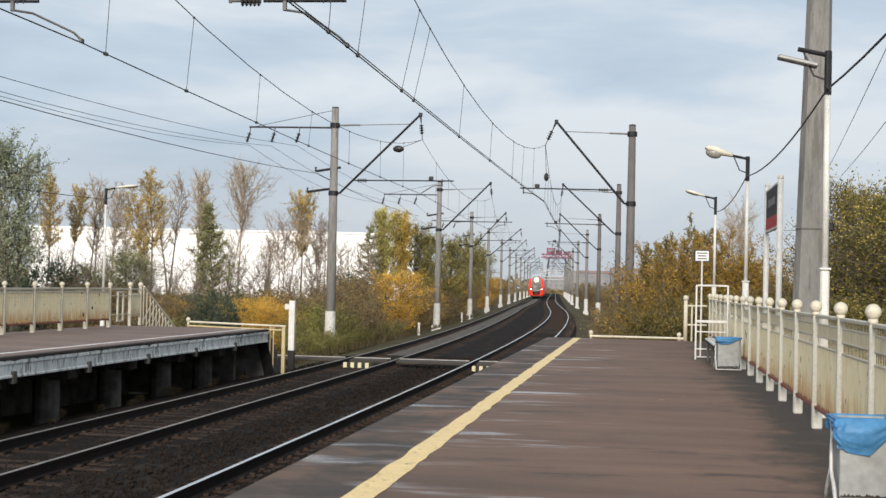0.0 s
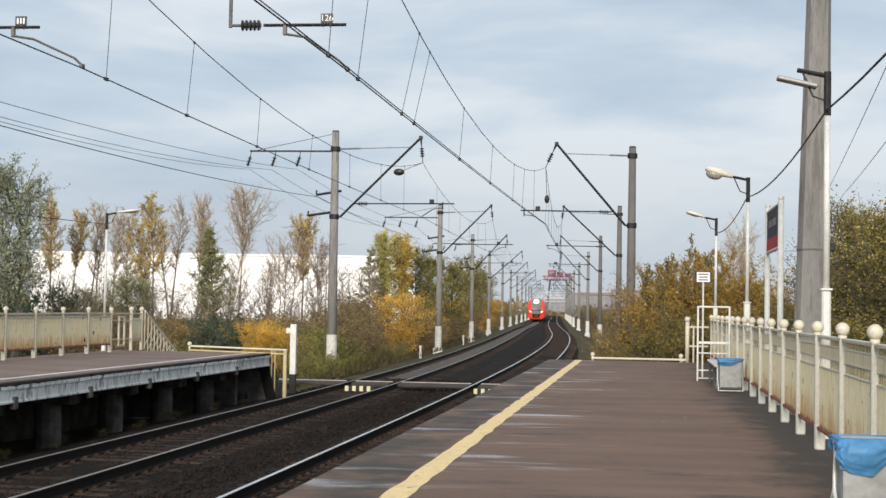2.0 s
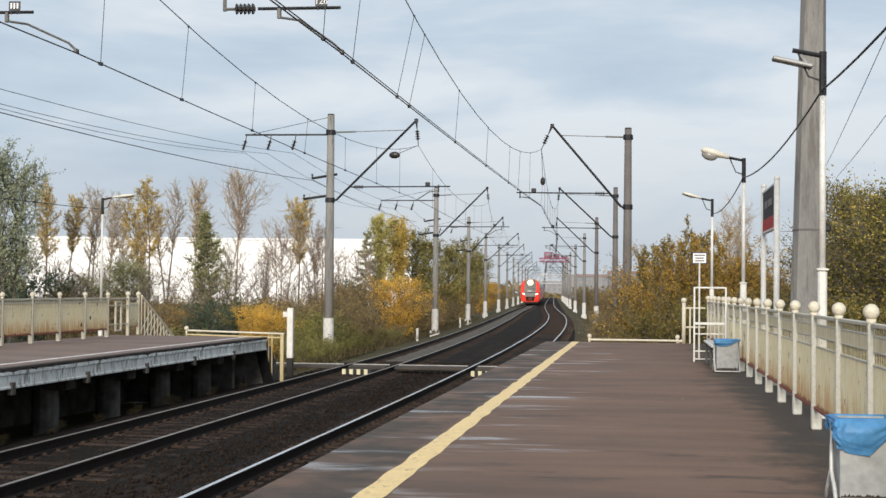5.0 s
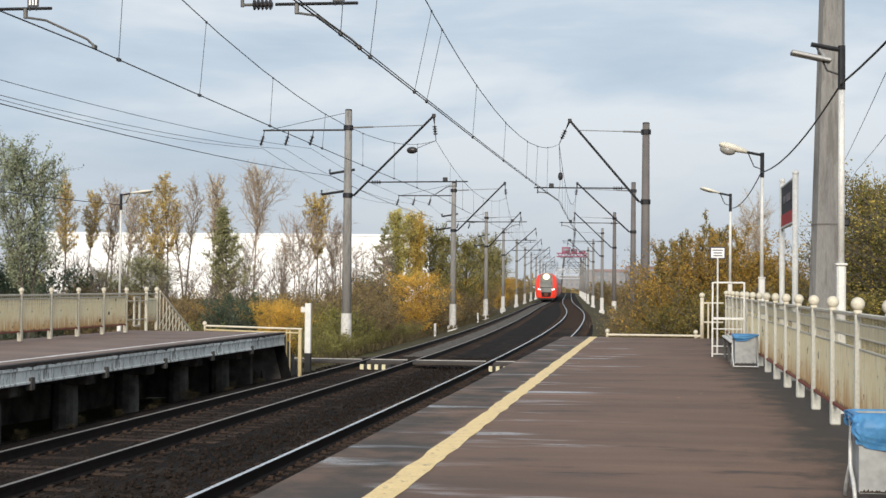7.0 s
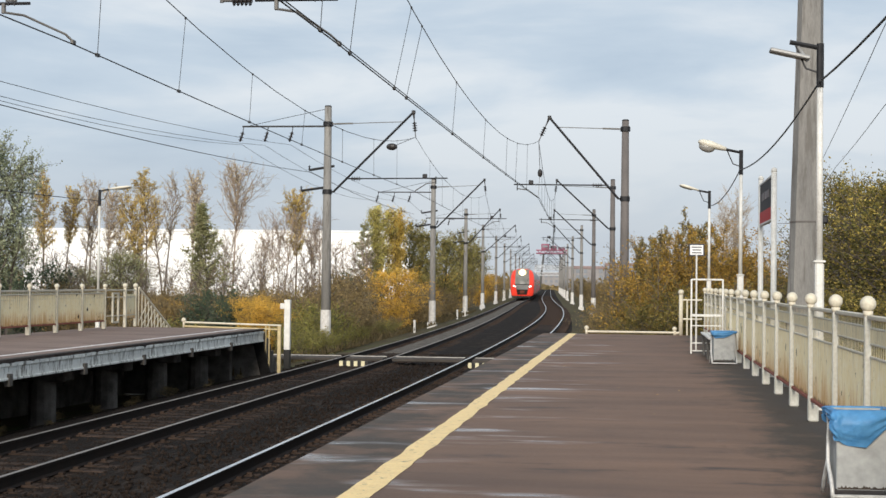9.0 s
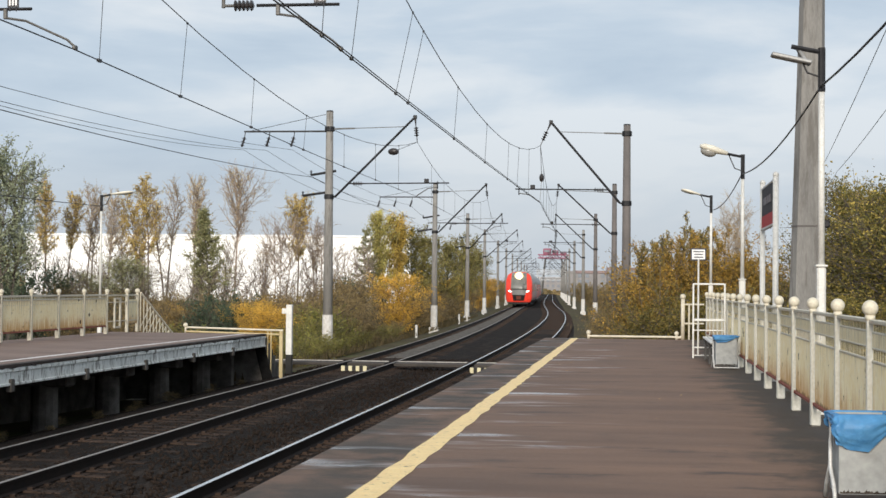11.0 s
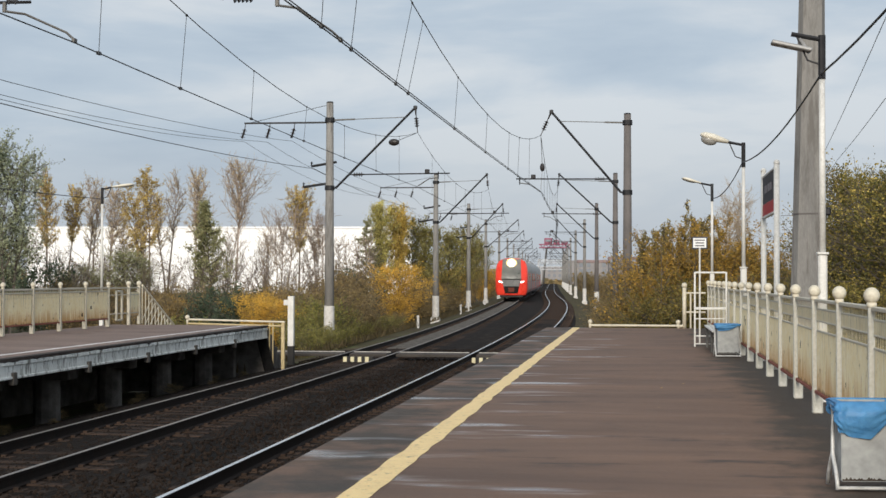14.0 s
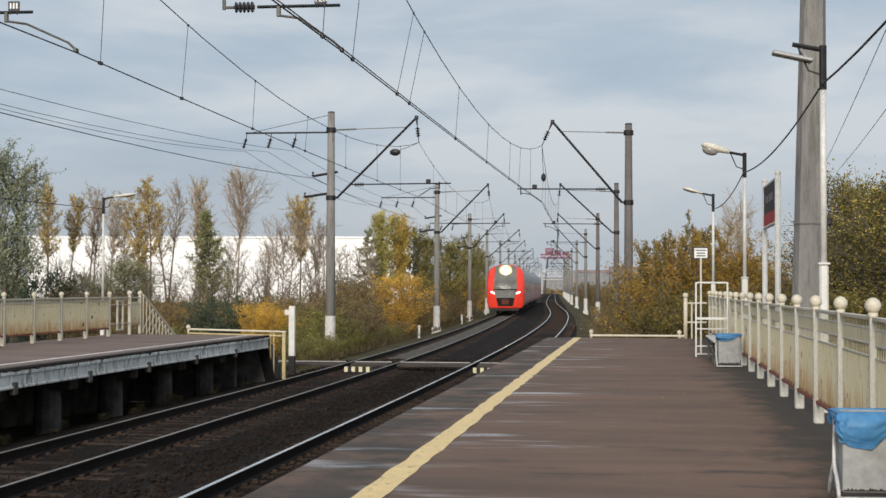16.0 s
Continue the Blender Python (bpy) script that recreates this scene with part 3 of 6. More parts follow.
def fence_meshes(pitch, plain=False):
    out = {}
    up = 0.0 if plain else 0.07
    bm = B()
    bm_box(bm, (0, 0, 0.56 + up / 2), (0.055, 0.065, 1.12 + up), 0.01)
    bm_box(bm, (0.024, 0.0, 0.13), (0.105, 0.11, 0.26), 0.012)
    out["post"] = mesh_of("post", bm, CREAM if plain else POST_PAINT)
    bm = B()
    bm_ball(bm, (0, 0, 1.195 + up), 0.064, 16)
    bm_cyl(bm, (0, 0, 1.1 + up), (0, 0, 1.14 + up), 0.04, n=10)
    out["ball"] = mesh_of("ball", bm, CREAM, smooth=True)
    w = pitch - 0.1
    bm = B()
    for z, d, t in ((1.08, 0.06, 0.045), (0.99, 0.05, 0.032), (0.868, 0.012, 0.02)) if plain else ((1.165, 0.055, 0.035), (1.08, 0.014, 0.022), (0.958, 0.014, 0.02), (0.856, 0.014, 0.025)):
        bm_box(bm, (0, 0, z), (d, w, t), 0.006)
    out["rails"] = mesh_of("rails", bm, CREAM)
    bm = B()
    n = 16 if plain else 22
    for k in range(n):
        y = -w / 2 + (k + 0.5) * w / n
        if plain:
            bm_box(bm, (0, y, 1.033), (0.003, 0.04, 0.06))
        else:
            bm_box(bm, (0, y, 1.12), (0.0012, 0.032, 0.07))
            bm_box(bm, (0, y, 0.907), (0.0012, 0.032, 0.09))
    if not plain:
        bm_box(bm, (0.0, 0, 1.019), (0.006, w, 0.11))
    out["slots"] = mesh_of("balusters", bm, CREAM_SHEET)
    bm = B()
    prof = []
    k = 0
    m = int(w / 0.055)
    for i in range(m + 1):
        u = -w / 2 + w * i / m
        prof.append(((0.014 if plain else 0.006) * (1 if i % 2 else -1), u))
    vs = [[bm.verts.new((p[0] + dx, p[1], z)) for p in prof] for dx, z in ((0, 0.24), (0, 0.985 if plain else 0.85), (0.006, 0.985 if plain else 0.85), (0.006, 0.24))]
    for a, b in ((0, 1), (1, 2), (2, 3), (3, 0)):
        for i in range(m):
            bm.faces.new((vs[a][i], vs[a][i + 1], vs[b][i + 1], vs[b][i]))
    out["sheet"] = mesh_of("sheet", bm, CREAM_SHEET)
    bm = B()
    bm_box(bm, (0, 0, 0.225), (0.05, w, 0.035), 0.005)
    out["bottom_rail"] = mesh_of("bottom_rail", bm, RUST_RED)
    return out


def build_fence(x, y0, count, label, flip, pitch=1.92):
    fm = fence_meshes(pitch, flip)
    f = thing("platform_fence", label, "fence", group="platform fences")
    for k in range(count):
        y = y0 + k * pitch
        p = part("post", fm["post"], None, f)
        p.matrix_basis = pose(x, y, 0, 0, random.uniform(-0.3, 0.3), 180 if flip else 0)
        b = part("ball", fm["ball"], None, p, "round cream ball finial")
        if k == count - 1:
            break
        for key, lab in (("rails", ""), ("slots", "row of short balusters"), ("sheet", "ribbed cream sheet, rust-streaked near its foot"), ("bottom_rail", "red-brown bottom rail")):
            o = part({"slots": "baluster_band", "sheet": "infill_sheet", "rails": "rail"}.get(key, key), fm[key], None, f, lab)
            o.matrix_basis = pose(x + (-0.015 if flip else 0.015), y + pitch / 2, random.uniform(-0.004, 0.004), 0, 0, 0)
    return f


build_fence(1.78, 12.13 - 4 * 1.945, 20, "cream metal platform fence with ball-topped posts and sheet panels", False, 1.945)
build_fence(-14.7, 40.35 - 9 * 1.75, 10, "weathered cream fence with white ball finials on the far platform", True, 1.75)


# ---- overhead line ----
def insulator(bm, p, q, r=0.09, n=5):
    p, q = Vector(p), Vector(q)
    bm_cyl(bm, p, q, r * 0.4, n=8)
    for k in range(n):
        c = p.lerp(q, (k + 0.5) / n)
        d = (q - p).normalized() * 0.012
        bm_cyl(bm, c - d, c + d, r, r * 0.8, n=10)
    return bm


CW, MW = 4.95, 7.1   # heights of contact and carrying wire at a support


def catenary_pole(x, y, side, track_x, top, base, contact_z, white, label, stagger=0.0, dark=False, feeder=False, carrier_z=None, tip_at=None):
    """A concrete mast with its bracket. side: +1 when the tracks lie towards +x. tip_at: across and height of the strut's tip."""
    p = thing("catenary_pole", label, "catenary pole", group="catenary poles", at=pose(x, y, base))
    h = top - base
    bm = B()
    bm_cyl(bm, (0, 0, -0.5), (0, 0, h), 0.225, 0.15, n=14)
    part("shaft", bm, POLE_DARK if dark else CONCRETE, p, smooth=True)
    bm = B()
    bm_cyl(bm, (0, 0, h), (0, 0, h + 0.05), 0.16, 0.13, n=14)
    part("cap", bm, DARK_METAL, p)
    if white:
        bm = B()
        bm_cyl(bm, (0, 0, -0.05), (0, 0, white), 0.232, 0.226, n=14)
        part("white_band", bm, WHITEWASH, p, "whitewashed foot of the pole")
        bm = B()
        bm_box(bm, (0, 0, -0.25), (0.62, 0.62, 0.6), 0.04)
        part("footing", bm, WHITEWASH, p)
    if track_x is None:
        return p
    cx = track_x + stagger - x          # contact point across
    cz = contact_z - base
    mz = cz + 2.15 if carrier_z is None else carrier_z - base
    tip = (cx * 0.97, 0, mz + 1.0) if tip_at is None else (tip_at[0] - x, 0, tip_at[1] - base)
    at = (0.27 * side, 0, cz - 0.02)

    def on_strut(u):
        return tuple(a + (b - a) * u for a, b in zip(at, tip))

    bm = B()
    bm_cyl(bm, at, tip, 0.05, n=8)
    bm_box(bm, tip, (0.16, 0.12, 0.16), 0.02)
    bm_cyl(bm, (0.1 * side, 0, cz - 0.02), at, 0.04, n=8)
    part("strut", bm, DARK_METAL, p, "dark inclined steel bracket strut")
    bm = B()
    tie = (0.15 * side, 0, tip[2] - 0.5)
    end = on_strut(0.88)
    bm_cyl(bm, tie, end, 0.016, n=6)
    bm_cyl(bm, tie, tuple(a + (b - a) * 0.3 for a, b in zip(tie, end)), 0.035, n=6)
    part("tie_rod", bm, STEEL, p)
    for z in (cz - 0.02, tie[2]):
        bm = B()
        bm_cyl(bm, (0, 0, z - 0.1), (0, 0, z + 0.1), 0.215, 0.21, n=14)
        part("clamp", bm, DARK_METAL, p)
    # hanger of the carrying wire
    hang = Vector((cx, 0, mz))
    head = Vector(tip)
    bm = B()
    insulator(bm, head.lerp(hang, 0.4), head.lerp(hang, 0.78), 0.11, 4)
    bm_cyl(bm, head, hang, 0.02, n=6)
    bm_cyl(bm, head, head.lerp(hang, 0.34), 0.06, 0.02, n=8)
    part("insulator", bm, PORCELAIN, p)
    # registration tube on the strut, and the steady arm
    tz = cz + 0.55
    root = on_strut((tz - at[2]) / (tip[2] - at[2]))
    over = 1.4 if side > 0 else -1.05
    bm = B()
    bm_cyl(bm, root, (cx + over, 0, tz + 0.03), 0.028, n=8)
    bm_box(bm, (cx + over * 0.3, 0, tz + 0.12), (0.2, 0.1, 0.18), 0.02)
    bm_cyl(bm, (cx + 0.9 * side, 0, tz + 0.1), (cx + 0.9 * side, 0, tz - 0.22), 0.026, n=6)
    part("registration_tube", bm, DARK_METAL, p)
    bm = B()
    insulator(bm, (root[0] + 0.2 * side, 0, tz), (root[0] + 0.62 * side, 0, tz), 0.1, 4)
    part("insulator", bm, PORCELAIN, p)
    bm = B()
    bm_tube(bm, [(cx + 0.9 * side, 0, tz - 0.15), (cx + 0.5 * side, 0.0, tz - 0.2), (cx, 0, cz + 0.03)], 0.024, 6)
    part("steady_arm", bm, STEEL, p)
    if y < 70:
        bm = B()
        wx, wz = (cx - 1.05, mz - 0.4) if side > 0 else (cx + 0.06, mz - 1.36)
        bm_ball(bm, (wx, 0.1, wz), 0.18 if side > 0 else 0.12, 12, (1.35, 1, 0.85) if side > 0 else (0.9, 0.9, 1.5))
        bm_cyl(bm, (wx, 0.1, wz), (cx, 0, mz), 0.012, n=5)
        if side < 0:
            bm_cyl(bm, (wx, 0.1, wz), (cx, 0, cz + 0.1), 0.009, n=5)
        part("strain_insulator", bm, PORCELAIN, p)
    if feeder:
        fz = h - 0.85
        bm = B()
        bm_box(bm, (-1.95 * side, 0, fz), (3.7, 0.1, 0.07), 0.008)
        bm_cyl(bm, (-3.5 * side, 0, fz + 0.03), (-0.1 * side, 0, h - 0.1), 0.012, n=5)
        part("crossarm", bm, DARK_METAL, p)
        for k in range(3):
            bm = B()
            ix = (-3.75 + 1.1 * k) * side
            insulator(bm, (ix - 0.16, 0, fz - 0.66), (ix - 0.03, 0, fz - 0.24), 0.12, 3)
            bm_cyl(bm, (ix - 0.03, 0, fz - 0.24), (ix, 0, fz), 0.02, n=5)
            part("insulator", bm, PORCELAIN, p)
        for z, x0, x1 in ((cz + 1.0, -0.8, 0.3), (cz + 0.1, -1.15, 0.1)):
            bm = B()
            bm_cyl(bm, (x0 * side, 0, z - 0.08), (x1 * side, 0, z + 0.1), 0.055, n=8)
            insulator(bm, (x0 * side, 0, z - 0.1), (x0 * side, 0, z + 0.12), 0.07, 2)
            part("bracket", bm, DARK_METAL, p)
    return p


# masts in pairs on both sides of the tracks
MAST_Y = [64.0, 100.5, 141.0, 180.0, 222.0, 265.0, 309.0, 353.0, 397.0, 441.0, 485.0]
FAR_X = {64.0: -13.4, 100.5: -13.75}
NEAR_X = {64.0: -0.6, 100.5: -1.74}
far_support, near_support = [(-8.7, -28.0, 4.85, 6.9), (-8.35, 21.4, 4.87, 6.85)], [(-4.75, -28.0, 4.85, 7.3), (-4.33, 21.4, 4.82, 7.36)]
for k, y in enumerate(MAST_Y):
    sf = -0.5 if k == 0 else (0.35 if k % 2 else -0.2)
    sn = 0.6 if k == 0 else (0.3 if k % 2 else -0.2)
    cf, cn = (5.28, 5.02) if k == 0 else (5.12, 5.08)
    mf, mn = (7.62, 7.45) if k == 0 else (7.3, 7.28)
    catenary_pole(FAR_X.get(y, far_x(y) - closing(y) - 3.5), y, 1, far_x(y), 8.95 if k == 0 else 8.3, -1.35, cf, 1.5, "grey concrete catenary pole with whitewashed foot beside the track", sf, False, k < 3, mf, (-9.66, 8.7) if k == 0 else None)
    catenary_pole(NEAR_X.get(y, near_x(y) + 3.6), y, -1, near_x(y), 8.3, -1.4, cn, 1.5 if k > 1 else 0, "dark weathered concrete catenary pole among autumn bushes", sn, k < 3, False, mn, (-3.81, 8.45) if k == 0 else None)
    far_support.append((far_x(y) + sf, y, cf, mf))
    near_support.append((near_x(y) + sn, y, cn, mn))

# feet and heads of the droppers along the two nearest spans
NEAR_DROPS = ((20.1, 20.8), (22.2, 23.4), (26.3, 28.2), (27.7, 29.6), (34.6, 35.3), (41.5, 42.0), (48.5, 48.9), (52.2, 53.0), (57.4, 57.7))
FAR_DROPS = ((22.5, 22.75), (27.1, 27.5), (32.85, 33.1), (38.9, 39.3), (45.3, 45.3), (51.9, 51.8), (58.0, 58.0))


def overhead_line(support, label, sag, raked, double=False):
    line = thing("overhead_line", label, "overhead line", group="overhead lines")

    def wire_at(a, b, y):
        u = (y - a[1]) / (b[1] - a[1])
        x, low, high = (a[i] + (b[i] - a[i]) * u for i in (0, 2, 3))
        bow = 4 * u * (1 - u)
        return (x, y, low - 0.05 * bow), (x, y, high - sag * bow * min(1, (b[1] - a[1]) / 42.6))

    contact, carrier, drops = [], [], []
    for a, b in zip(support, support[1:]):
        n = 12
        for k in range(n + (1 if b is support[-1] else 0)):
            lo, hi = wire_at(a, b, a[1] + (b[1] - a[1]) * k / n)
            contact.append(lo)
            carrier.append(hi)
        if a[1] == 21.4:
            drops += [(wire_at(a, b, ya)[0], wire_at(a, b, yb)[1]) for ya, yb in raked]
        else:
            drops += [wire_at(a, b, a[1] + (b[1] - a[1]) * k / 7) for k in range(1, 7)]
    bm = B()
    bm_tube(bm, contact, 0.011)
    part("contact_wire", bm, WIRE, line)
    if double:
        bm = B()
        bm_tube(bm, [(x + 0.05, y, z + 0.005) for x, y, z in contact], 0.009)
        part("contact_wire", bm, WIRE, line)
    bm = B()
    bm_tube(bm, carrier, 0.01)
    part("carrying_wire", bm, WIRE, line)
    for a, b in drops:
        if a[1] > 240:
            break
        bm = B()
        bm_cyl(bm, a, b, 0.006, n=5)
        bm_box(bm, a, (0.04, 0.13, 0.05))
        bm_box(bm, b, (0.03, 0.06, 0.04))
        part("dropper", bm, WIRE, line)
    return line


overhead_line(far_support, "overhead contact line with droppers above the far track", 1.27, FAR_DROPS)
overhead_line(near_support, "overhead contact line with droppers above the platform track", 1.43, NEAR_DROPS, True)


# ---- train ----
TRAIN_RED = mat("train_red", (0.78, 0.055, 0.032), (0.72, 0.05, 0.029), rough=0.3, scale=2, bump=0.03)
TRAIN_GREY = mat("train_grey", (0.27, 0.275, 0.28), (0.22, 0.225, 0.23), rough=0.35, scale=2, bump=0.03)
TRAIN_LIGHT = mat("train_light_grey", (0.38, 0.385, 0.38), (0.3, 0.305, 0.3), rough=0.4, scale=2, bump=0.03)
UNDER = mat("underframe", (0.03, 0.028, 0.027), (0.02, 0.019, 0.018), rough=0.8, scale=5)
LAMP_GLOW = mat("headlight_glow", (0.9, 0.85, 0.7), (0.9, 0.85, 0.7), rough=0.3, bump=0, emit=(1.0, 0.86, 0.56, 6.0))
# warm emission that stands in for the glare round the headlight
LAMP_HALO = mat("headlight_halo", (0.3, 0.2, 0.06), (0.3, 0.2, 0.06), rough=0.4, bump=0, emit=(1.0, 0.8, 0.42, 1.15))
# pale base colour stands in for the sky reflected in the glass
WINDSCREEN = mat("train_windscreen", (0.34, 0.34, 0.31), (0.25, 0.255, 0.24), rough=0.36, scale=1.2, bump=0, spec=0.6)
LAMP_WHITE = mat("marker_light_glow", (0.9, 0.9, 0.88), (0.9, 0.9, 0.88), rough=0.3, bump=0, emit=(1.0, 0.93, 0.9, 3.0))
CAR_L, CAR_GAP = 24.2, 0.6


def body_profile(w, z0, z1):
    """Half outline of a coach, mirrored."""
    pts = [(w * 0.93, z0), (w, z0 + 0.35), (w, z1 - 1.25), (w * 0.97, z1 - 0.75), (w * 0.86, z1 - 0.32), (w * 0.6, z1 - 0.08), (w * 0.25, z1)]
    return pts + [(-a, b) for a, b in reversed(pts)]


def loft(bm, rings):
    vs = [[bm.verts.new(p) for p in r] for r in rings]
    n = len(vs[0])
    for a, b in zip(vs, vs[1:]):
        for k in range(n):
            bm.faces.new((a[k], a[(k + 1) % n], b[(k + 1) % n], b[k]))
    bm.faces.new(vs[0])
    bm.faces.new(list(reversed(vs[-1])))
    return bm


def ring(w, z0, z1, y, squeeze=1.0):
    return [(a * squeeze, y, b) for a, b in body_profile(w, z0, z1)]


CAB_OUTLINE = ((0.5, 1.5), (0.75, 1.6), (1.1, 1.7), (2.6, 1.72), (3.3, 1.7), (3.8, 1.6), (4.15, 1.42), (4.38, 1.12), (4.5, 0.75))


def build_car(lead):
    """A coach; its own -y end looks at the camera. Origin on the rails at mid-length."""
    car = thing("train_car", "red-fronted commuter train car with lit headlight" if lead else "grey commuter train car behind the leading one", "train car", group="train cars")
    W, H = 1.72, 4.5
    f = -CAR_L / 2
    bm = B()
    y0 = f + (2.6 if lead else 0.0)
    loft(bm, [ring(W, 0.75, H, y0), ring(W, 0.75, H, CAR_L / 2)])
    part("body", bm, TRAIN_GREY, car)
    for s in (-1, 1):
        bm = B()
        bm_box(bm, (s * (W + 0.002), 1.5, 2.45), (0.02, CAR_L - 6, 0.95), 0.005)
        part("window_band", bm, GLASS_DARK, car)
        for k in range(2):
            bm = B()
            bm_box(bm, (s * (W + 0.012), -5 + 10 * k, 1.95), (0.02, 1.4, 2.1), 0.005)
            part("door", bm, TRAIN_RED, car)
    bm = B()
    bm_box(bm, (0, 1.0, 0.62), (2.6, CAR_L - 4.5, 0.45), 0.05)
    part("underframe", bm, UNDER, car)
    for yb in (-8.2, 8.2):
        bm = B()
        bm_box(bm, (0, yb, 0.55), (2.3, 3.2, 0.3), 0.05)
        bogie = part("bogie", bm, UNDER, car)
        for ya in (-1.25, 1.25):
            for s in (-1, 1):
                bm = B()
                bm_cyl(bm, (s * 0.74, yb + ya, 0.44), (s * 0.87, yb + ya, 0.44), 0.43, n=20)
                part("wheel", bm, UNDER, bogie)
    bm = B()
    bm_box(bm, (0, 2, H + 0.12), (1.7, 7.5, 0.3), 0.08)
    part("roof_unit", bm, TRAIN_GREY, car)
    if lead:
        # rounded nose: raked windscreen between red pillars, red apron
        def front(x, z):
            """How far back the skin of the cab lies."""
            rake = 0.16 * ((2.2 - z) / 1.6) ** 2 if z < 2.2 else 1.45 * ((z - 2.2) / 2.3) ** 1.7
            return f + rake + 0.62 * abs(x / W) ** 2.6

        def half(z):
            for (z0, w0), (z1, w1) in zip(CAB_OUTLINE, CAB_OUTLINE[1:]):
                if z <= z1:
                    return w0 + (w1 - w0) * (z - z0) / (z1 - z0)
            return CAB_OUTLINE[-1][1]

        def skin(name, z0, z1, w0, w1, off, material, label="", n=10):
            """A piece of the cab's face between two heights, half as wide as w0 at its foot and w1 at its head."""
            bm = B()
            rows = []
            for j in range(n + 1):
                z = z0 + (z1 - z0) * j / n
                w = w0 + (w1 - w0) * j / n
                rows.append([bm.verts.new((w * i / 6, front(w * i / 6, z) - off, z)) for i in range(-6, 7)])
            for a, b in zip(rows, rows[1:]):
                for i in range(12):
                    bm.faces.new((a[i], a[i + 1], b[i + 1], b[i]))
            bmesh.ops.solidify(bm, geom=bm.faces[:], thickness=0.03)
            return part(name, bm, material, car, label, smooth=False)

        bm = B()
        rows = []
        for j in range(25):
            z = 0.55 + (4.5 - 0.55) * j / 24
            w = half(z)
            face = [(w * i / 8, front(w * i / 8, z), z) for i in range(-8, 9)]
            rows.append([bm.verts.new(q) for q in [(-w, y0, z)] + face + [(w, y0, z)]])
        for a, b in zip(rows, rows[1:]):
            for i in range(len(a) - 1):
                bm.faces.new((a[i], a[i + 1], b[i + 1], b[i]))
        bm.faces.new(rows[0])
        bm.faces.new(list(reversed(rows[-1])))
        part("nose", bm, TRAIN_RED, car, "glossy red front end", smooth=True)
        skin("windscreen", 2.3, 4.42, 1.07, 0.98, 0.02, WINDSCREEN, "raked windscreen with the sky's grey reflection put into its colour", 16)
        skin("windscreen_sill", 2.2, 2.31, 1.05, 1.08, 0.035, UNDER)
        skin("front_panel", 1.5, 2.2, 0.86, 1.04, 0.025, TRAIN_LIGHT, "light grey panel below the windscreen")
        skin("coupler_hatch", 0.74, 1.5, 0.68, 0.85, 0.03, UNDER, "black coupler recess")
        skin("coupler", 0.92, 1.36, 0.3, 0.34, 0.07, RUST_RED)
        bm = B()
        bm_box(bm, (0, f + 0.5, 0.42), (2.5, 0.5, 0.24), 0.06)
        part("snow_plough", bm, UNDER, car)
        for s in (-1, 1):
            bm = B()
            bm_box(bm, (s * 1.16, front(1.16, 1.95), 1.97), (0.46, 0.16, 0.15), 0.06, ry=s * -20, rz=s * 24)
            part("marker_light", bm, LAMP_WHITE, car, "lit white marker light")
        # headlight glare built as a glowing ball, with the lens enlarged to suit
        bm = B()
        bm_ball(bm, (0, front(0, 4.0) - 0.12, 4.0), 0.6, 20, (1, 0.5, 0.85))
        lamp = part("headlight", bm, LAMP_HALO, car, "dazzling headlight at the windscreen top with its warm glare modelled as a ball", smooth=True)
        bm = B()
        bm_ball(bm, (0, front(0, 4.0) - 0.32, 4.0), 0.4, 18, (1, 0.5, 1))
        part("lens", bm, LAMP_GLOW, lamp, "white-hot headlight lens", smooth=True)
        bm = B()
        bm_cyl(bm, (0.2, front(0.2, 2.0) - 0.06, 2.0), (0.85, front(0.85, 2.95) - 0.05, 2.95), 0.025, n=6)
        bm_cyl(bm, (0.55, front(0.7, 2.4) - 0.07, 2.35), (0.95, front(0.95, 3.2) - 0.06, 3.2), 0.018, n=6)
        part("wiper", bm, DARK_METAL, car)
    else:
        for s in (-1, 1):
            bm = B()
            bm_box(bm, (0, s * (CAR_L / 2 + 0.14), 2.2), (1.6, 0.28, 2.6), 0.08)
            part("gangway", bm, UNDER, car)
    return car


train = [build_car(k == 0) for k in range(5)]


def train_pose(y):
    """A car whose middle lies at y on the far track."""
    x0, x1 = far_x(y - 8.2), far_x(y + 8.2)
    return pose((x0 + x1) / 2, y, RAIL_Z, 0, 0, -math.degrees(math.atan2(x1 - x0, 16.4)))


# ---- near catenary support above the platform end of the line ----
NUMBER_PLATE = mat("number_plate", (0.05, 0.05, 0.055), (0.035, 0.035, 0.04), rough=0.5, scale=6)
NUMBER_WHITE = mat("number_white", (0.8, 0.8, 0.8), (0.7, 0.7, 0.7), rough=0.5, scale=9, bump=0)


def letters(text, size, material, parent, m):
    cu = bpy.data.curves.new("lettering", "FONT")
    cu.body, cu.size, cu.align_x, cu.align_y, cu.extrude = text, size, "CENTER", "CENTER", 0.002
    tmp = bpy.data.objects.new("lettering", cu)
    scene.collection.objects.link(tmp)
    me = bpy.data.meshes.new_from_object(tmp.evaluated_get(bpy.context.evaluated_depsgraph_get()))
    bpy.data.objects.remove(tmp)
    me.materials.append(material)
    ob = part("lettering", me, None, parent, "white painted number")
    ob.matrix_basis = m
    return ob


